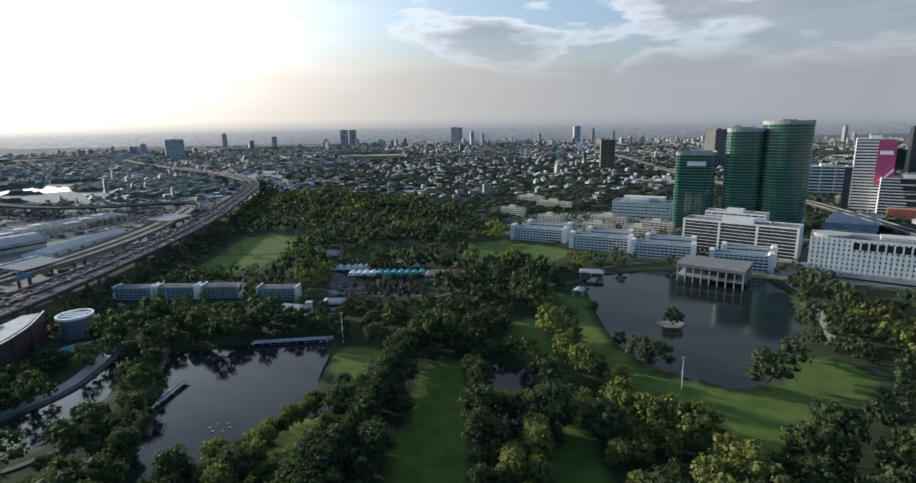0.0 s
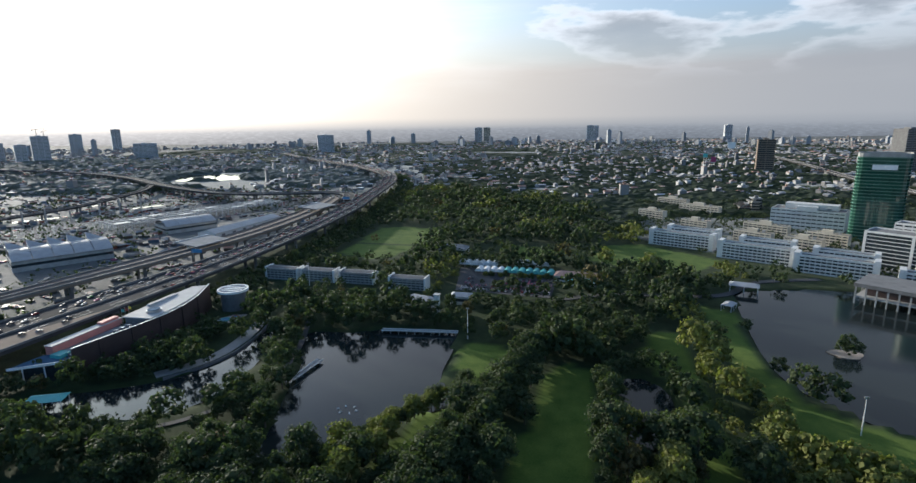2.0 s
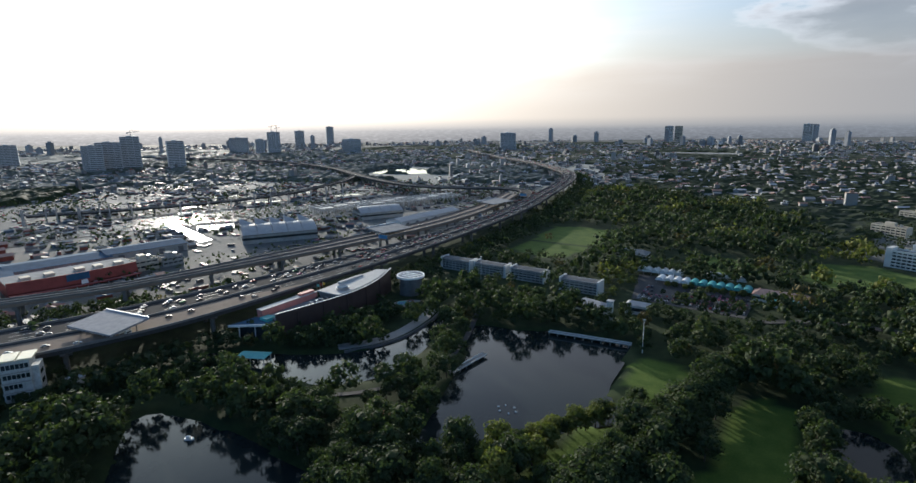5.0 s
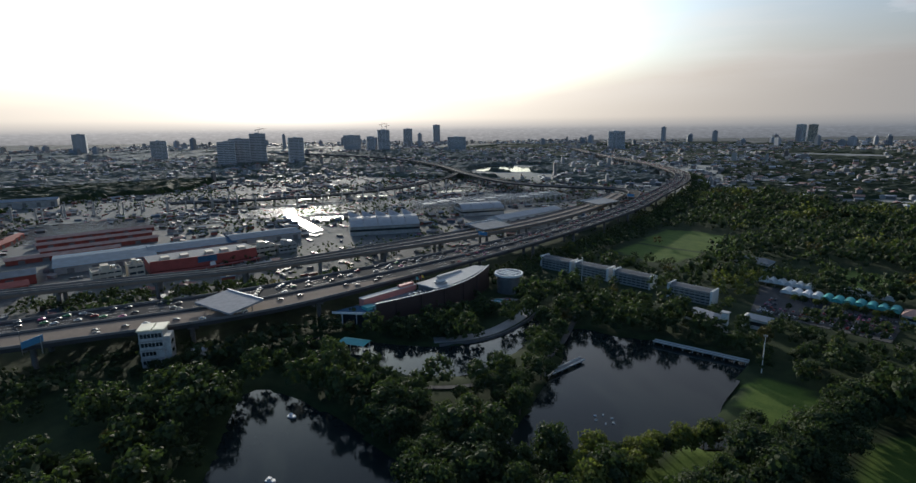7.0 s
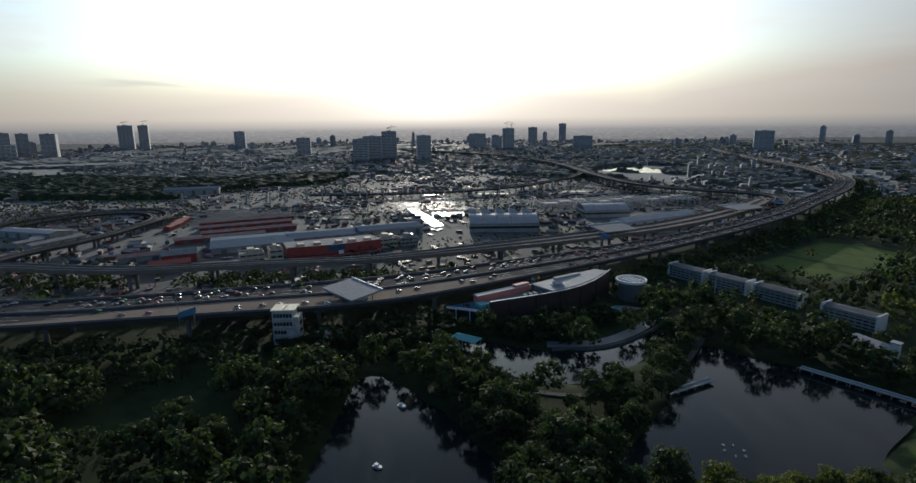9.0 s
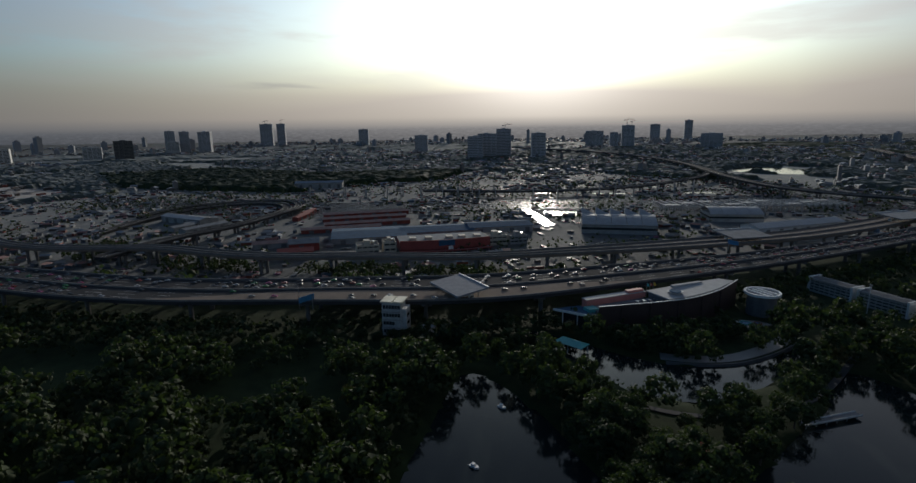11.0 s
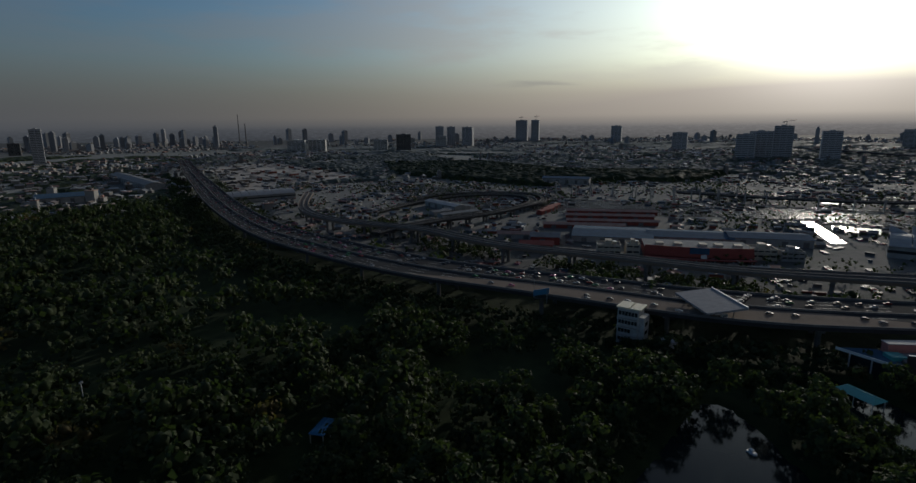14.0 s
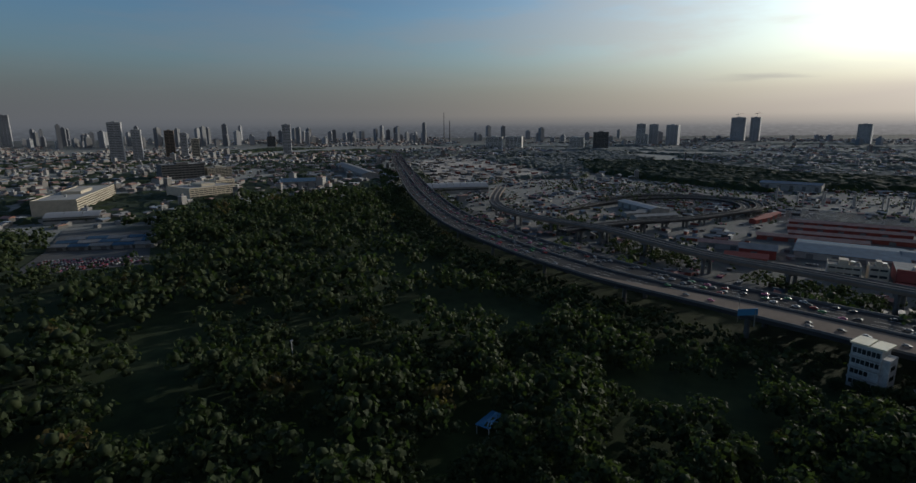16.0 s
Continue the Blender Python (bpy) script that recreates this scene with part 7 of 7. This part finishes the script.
def canopy(name, poly, step, low, high, label, mat, gaps, seed):
    """Closed tree cover of a far wood: an uneven leafy sheet with clearings, down to the ground at its edges."""
    g = np.random.default_rng(seed)
    p = np.array(poly, float)
    xs, ys = np.arange(p[:, 0].min(), p[:, 0].max(), step), np.arange(p[:, 1].min(), p[:, 1].max(), step)
    gx, gy = np.meshgrid(xs, ys)
    full = inside(poly, gx, gy) & ~inside(curve(LAKES["lake_5"], 8, True), gx, gy) & ~inside(SHORE, gx, gy) & ~inside(WORKS, gx, gy)
    for line in (E1, RING):
        for q in line[::3]:
            full &= np.hypot(gx - q[0], gy - q[1]) > 20
    for x0, x1, y0, y1 in YARD_CLEAR:
        full &= ~((gx > x0 - 3) & (gx < x1 + 3) & (gy > y0 - 3) & (gy < y1 + 3))
    open_land = np.array([noise.noise(Vector((a * 0.006, b * 0.006, seed))) + 0.4 * noise.noise(Vector((a * 0.03, b * 0.03, seed))) for a, b in zip(gx.ravel(), gy.ravel())]).reshape(gx.shape)
    full &= open_land > gaps
    z = np.where(full, low + (high - low) * g.uniform(size=gx.shape) ** 0.7, -0.3)
    jx, jy = gx + g.uniform(-0.35, 0.35, gx.shape) * step, gy + g.uniform(-0.35, 0.35, gx.shape) * step
    keep = full[:-1, :-1] | full[1:, :-1] | full[:-1, 1:] | full[1:, 1:]
    i = np.arange(gx.size).reshape(gx.shape)
    a, b, c, d = i[:-1, :-1][keep], i[:-1, 1:][keep], i[1:, 1:][keep], i[1:, :-1][keep]
    faces = np.concatenate([np.stack([a, b, c], -1), np.stack([a, c, d], -1)])
    used, faces = np.unique(faces, return_inverse=True)
    me = bpy.data.meshes.new(name)
    me.from_pydata(np.stack([jx, jy, z], -1).reshape(-1, 3)[used].tolist(), [], faces.reshape(-1, 3).tolist())
    me.materials.append(M[mat])
    tagged(new(name, me), label, "woods", kind="stuff")


# far woods take the paler leaf colour that carries the haze
canopy("dusty_wood", [(-1600, 380), (-900, 620), (-420, 820), (-330, 960), (-560, 1250), (-1700, 1500)], 6.5, 2.5, 8.0, "woods and gardens among low houses, paled as if by haze", "leaf_hazed", -0.16, 3)
canopy("dusty_wood", [(-900, -160), (-800, -340), (-700, -390), (-920, -510), (-1250, -740), (-1700, -900), (-1700, -300)], 6.5, 1.5, 6.5, "gardens along the expressway, paled as if by haze", "leaf_hazed", 0.0, 8)
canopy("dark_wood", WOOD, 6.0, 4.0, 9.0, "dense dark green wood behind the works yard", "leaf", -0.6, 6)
canopy("dusty_wood", [(-1000, -190), (-1060, 150), (-1010, 420), (-940, 600), (-1500, 420), (-1700, -300), (-1300, -520)], 6.5, 2.0, 6.5, "woods behind the works yard, paled as if by haze", "leaf_hazed", -0.15, 4)

# ---- the city around ----
def city_points(count, seed, rmin, rmax):
    g = np.random.default_rng(seed)
    r = np.sqrt(g.uniform(rmin**2, rmax**2, count))
    a = g.uniform(0, 2 * math.pi, count)
    x, y = r * np.sin(a), r * np.cos(a)
    ok = ~inside(PARK, x, y) & ~inside(YARD, x, y) & free_of(x, y)
    keep = ok & (np.hypot(x + 750, y - 945) > 130) & (np.hypot(x + 690, y - 840) > 110) & ~inside(WOOD, x, y) & ~inside(WORKS, x, y)
    return x[keep], y[keep], g


def density(x, y):
    return np.array([noise.noise(Vector((a * 0.0016, b * 0.0016, 9.0))) for a, b in zip(x, y)])


def house_kind(w, l, floors, wall, roof, pitched, label):
    t = thing("house", pose(160 + 3 * floors, 640 + w, 0), label, "house", "town houses")
    h = 3.1 * floors
    part("wall", Geo().box(-w / 2, w / 2, -l / 2, l / 2, -0.4, h), wall, t)
    if pitched:
        e, top = 0.6, h + w * 0.24
        part("roof", Geo().add([(-w / 2 - e, -l / 2 - e, h + 0.02), (w / 2 + e, -l / 2 - e, h + 0.02), (w / 2 + e, l / 2 + e, h + 0.02), (-w / 2 - e, l / 2 + e, h + 0.02), (0, -l / 2 - e, top), (0, l / 2 + e, top)], [(0, 1, 4), (1, 2, 5, 4), (2, 3, 5), (3, 0, 4, 5), (3, 2, 1, 0)]), roof, t)
    else:
        part("roof", Geo().box(-w / 2 - 0.2, w / 2 + 0.2, -l / 2 - 0.2, l / 2 + 0.2, h + 0.004, h + 0.6), roof, t)
        part("roof_hut", Geo().box(-w * 0.2, w * 0.15, -l * 0.3, 0, h + 0.61, h + 3.0), wall, t)
    band = Geo().box(-w / 2 - 0.04, w / 2 + 0.04, -l / 2 - 0.04, l / 2 + 0.04, 1.0, 2.3).mesh("window_band", "glass")
    for k in range(floors):
        part("window_band", band, "glass", t).location = (0, 0, 3.1 * k)
    return t


HOUSES = [
    house_kind(10, 14, 2, "cream", "roof_red", True, "beige town house with a red tiled roof"), house_kind(9, 12, 3, "white_paint", "roof_grey", False, "white flat-roofed town house"), house_kind(12, 18, 2, "white_paint", "roof_grey", True, "white house with a grey pitched roof"),
    house_kind(8, 22, 4, "cream", "grey_concrete", False, "beige row of shop houses with flat roofs"), house_kind(14, 16, 2, "grey_concrete", "roof_rust", True, "grey house with a rusty brown roof"), house_kind(10, 12, 5, "grey_concrete", "pale_roof", False, "grey five-storey town house with a flat roof"), house_kind(16, 26, 2, "white_paint", "roof_white", True, "low white hall with a pale roof"),
]


def city_blocks(name, count, seed, rmin, rmax, size, tall, skins=("city_wall", "city_roof")):
    x, y, g = city_points(count, seed, rmin, rmax)
    d = density(x, y)
    west = np.clip((-x - 0.2 * y) / 1500, 0, 1)
    keep = d > (-0.42 if name == "near_city_blocks" else -0.2) + 0.3 * west - g.uniform(0, 0.25, len(x))
    x, y = x[keep], y[keep]
    walls, roofs = Geo(), Geo()
    order = np.argsort(np.hypot(x - 140, y - 480))
    x, y = x[order], y[order]
    for i in range(len(x)):
        w, l = g.uniform(0.5, 1.6, 2) * size
        h = g.choice([2.2, 2.6, 3, 3.4, 4, 5, 7]) * g.uniform(0.9, 1.2)
        if g.uniform() < tall:
            h *= g.uniform(1.8, 3.2)
        a = 0.25 + round(noise.noise(Vector((x[i] * 0.002, y[i] * 0.002, 1.0))) * 3) * 0.5 + g.choice([0, math.pi / 2])
        m = Matrix.Translation((x[i], y[i], 0)) @ Matrix.Rotation(a, 4, "Z")
        if name == "near_city_blocks" and i < 110:
            house = g.integers(len(HOUSES))
            big = g.uniform(0.6, 0.95)
            copy_thing(HOUSES[house], m @ Matrix.Diagonal((big, big * g.uniform(0.8, 1.2), big, 1)))
            continue
        walls.box(-w / 2, w / 2, -l / 2, l / 2, -0.3, h, m, False)
        if h < 8 and g.uniform() < 0.6:
            e, t = 0.5, h + min(w, l) * 0.22
            roofs.add([(-w / 2 - e, -l / 2 - e, h + 0.02), (w / 2 + e, -l / 2 - e, h + 0.02), (w / 2 + e, l / 2 + e, h + 0.02), (-w / 2 - e, l / 2 + e, h + 0.02), (0, -l / 2 - e, t), (0, l / 2 + e, t)],
                      [(0, 1, 4), (1, 2, 5, 4), (2, 3, 5), (3, 0, 4, 5)], m)
        else:
            roofs.box(-w / 2 - 0.2, w / 2 + 0.2, -l / 2 - 0.2, l / 2 + 0.2, h + 0.02, h + 0.7, m)
            if h > 6:
                roofs.box(-w * 0.2, w * 0.15, -l * 0.15, l * 0.2, h + 0.7, h + 3.2, m)
    t = thing(name, Matrix(), "crowded low city blocks with grey walls and flat roofs", "houses", kind="stuff")
    tagged(part("wall", walls, skins[0], t), kind="stuff")
    tagged(part("roof", roofs, skins[1], t), kind="stuff")


city_blocks("near_city_blocks", 11500, 21, 420, 1500, 7.2, 0.03)
city_blocks("middle_city_blocks", 15500, 22, 1500, 2500, 9.4, 0.03)
city_blocks("far_city_blocks", 11000, 23, 2500, 3330, 12, 0.06, ("far_wall", "far_roof"))
for name, count, seed, rmin, rmax, big, skin in (("street_trees", 2600, 31, 400, 1500, 0.7, "leaf"), ("far_trees", 900, 32, 1500, 2900, 0.95, "leaf_hazed")):
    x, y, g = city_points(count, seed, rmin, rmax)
    joined(name, TINY_KINDS, x, y, 0.0, g.uniform(0.6, 1.3, len(x)) * big, "scattered trees between low houses, the far ones paled as if by haze", skin, 0.75)

canopy("town_greenery", [(-250, 840), (30, 520), (60, 600), (210, 620), (330, 400), (420, 340), (900, 700), (1000, 1500), (-200, 1600), (-420, 1300)], 6.0, 1.5, 5.8, "dense green gardens and street trees between town houses", "leaf", -0.3, 12)
canopy("town_greenery", [(-420, 1300), (-200, 1600), (1000, 1500), (1900, 1300), (2200, 2000), (900, 2900), (-900, 2900), (-1700, 2100), (-1700, 1500)], 14, 1.5, 5.5, "green gardens and trees between far town houses", "leaf", -0.12, 15)
canopy("town_greenery", [(-575, -405), (-640, -370), (-1250, -800), (-1500, -560), (-1700, -1500), (-600, -1700), (-250, -900), (-200, -500)], 9, 1.2, 5.0, "dark gardens and trees between low houses", "leaf", 0.06, 17)
canopy("town_greenery", [(-1700, -300), (-1500, 420), (-1600, 380), (-1700, 1500), (-2600, 1400), (-2700, -600), (-1900, -1100)], 14, 1.5, 5.5, "gardens and trees between far low houses, paled as if by haze", "leaf_hazed", -0.05, 19)

def tower_crane(x, y, z, turn, mast):
    """A crane on an unfinished tower: slim mast, long jib, short counter jib and a stay."""
    t = thing("tower_crane", pose(x, y, z, 0, 0, turn), "slim grey tower crane on an unfinished high-rise", "crane", "tower cranes")
    part("mast", Geo().tube((0, 0, 0), (0, 0, mast), 0.9, 0.8, 4), "dark_concrete", t)
    part("jib", Geo().tube((-9, 0, mast), (26, 0, mast + 3), 0.7, 0.4, 4), "dark_concrete", t)
    part("counterweight", Geo().box(-10.5, -7, -1.1, 1.1, mast - 2.2, mast + 0.4), "grey_concrete", t)
    part("stay", Geo().tube((0, 0, mast + 6), (20, 0, mast + 2.6), 0.25, 0.25, 3).tube((0, 0, mast), (0, 0, mast + 6), 0.4, 0.3, 4), "dark_concrete", t)


for x, y, z, turn, mast in ((-2908, 104, 105.4, 60, 14), (-2906, 182, 105.4, 130, 18), (-1656, 1320, 80.4, 40, 20), (-1650, 1338, 80.4, 110, 14), (-1366, 684, 78.4, 20, 10)):
    tower_crane(x, y, z, turn, mast)
for x, y, h, r, words in ((-2424, -1197, 142, 2.6, "tall thin radio mast on the horizon"), (-2437, -1172, 102, 3.4, "slim grey chimney on the horizon")):
    t = thing("radio_mast", pose(x, y, 0), words, "mast", "far masts")
    part("shaft", Geo().tube((0, 0, -0.3), (0, 0, h), r, r * 0.5, 6), "dark_concrete", t)
    part("foot", Geo().box(-5, 5, -5, 5, -0.4, 4), "grey_concrete", t)


def billboard(x, y, low, high, wide, mat, words):
    t = thing("billboard", pose(x, y, 0, 0, 0, -10), words, "billboard", "roadside billboards")
    part("post", Geo().tube((-wide * 0.25, 0.6, -0.3), (-wide * 0.25, 0.6, high - 1), 0.6).tube((wide * 0.25, 0.6, -0.3), (wide * 0.25, 0.6, high - 1), 0.6), "steel", t)
    part("board", Geo().box(-wide / 2, wide / 2, -0.4, 0.2, low, high), mat, t)
    part("frame", Geo().box(-wide / 2 - 0.3, wide / 2 + 0.3, -0.3, 0.3, low - 0.5, low - 0.01), "grey_concrete", t)


billboard(399, 1747, 20.5, 39, 21, "membrane", "large white roadside billboard above low houses")
billboard(257, 1277, 12.4, 23.4, 10, "hoarding", "magenta roadside billboard above low houses")
billboard(248, 1318, 19.8, 28.3, 9, "teal", "teal roadside billboard above low houses")

# towers of the distant skyline
sky_walls = Geo()
g9 = np.random.default_rng(91)
for lo, hi, count, tall in ((118, 160, 110, 0.62), (95, 118, 12, 0.5), (-45, 35, 46, 0.5), (35, 95, 20, 0.42)):
    for i in range(count):
        a, r = radians(g9.uniform(lo, hi)), g9.uniform(2500, 3200)
        h = tall * g9.choice([45, 60, 75, 90, 110, 140]) * g9.uniform(0.8, 1.1)
        w, d = g9.uniform(12, 24, 2)
        m = pose(-r * math.sin(a), r * math.cos(a), 0, 0, 0, g9.uniform(0, 90))
        sky_walls.box(-w / 2, w / 2, -d / 2, d / 2, -0.3, h, m, False)
        sky_walls.box(-w / 4, w / 4, -d / 4, d / 4, h, h + 5, m, False)
tagged(part("distant_skyline", sky_walls, "skyline_wall"), "distant city skyline towers paled with painted haze", "towers", kind="stuff")

# plan scaled to metres; farthest towers set nearer and smaller to fit the view
for ob in [o for o in scene.objects if o.parent is None and o.type in {"MESH", "EMPTY"}]:
    ob.matrix_world = Matrix.Scale(UNIT, 4) @ ob.matrix_world
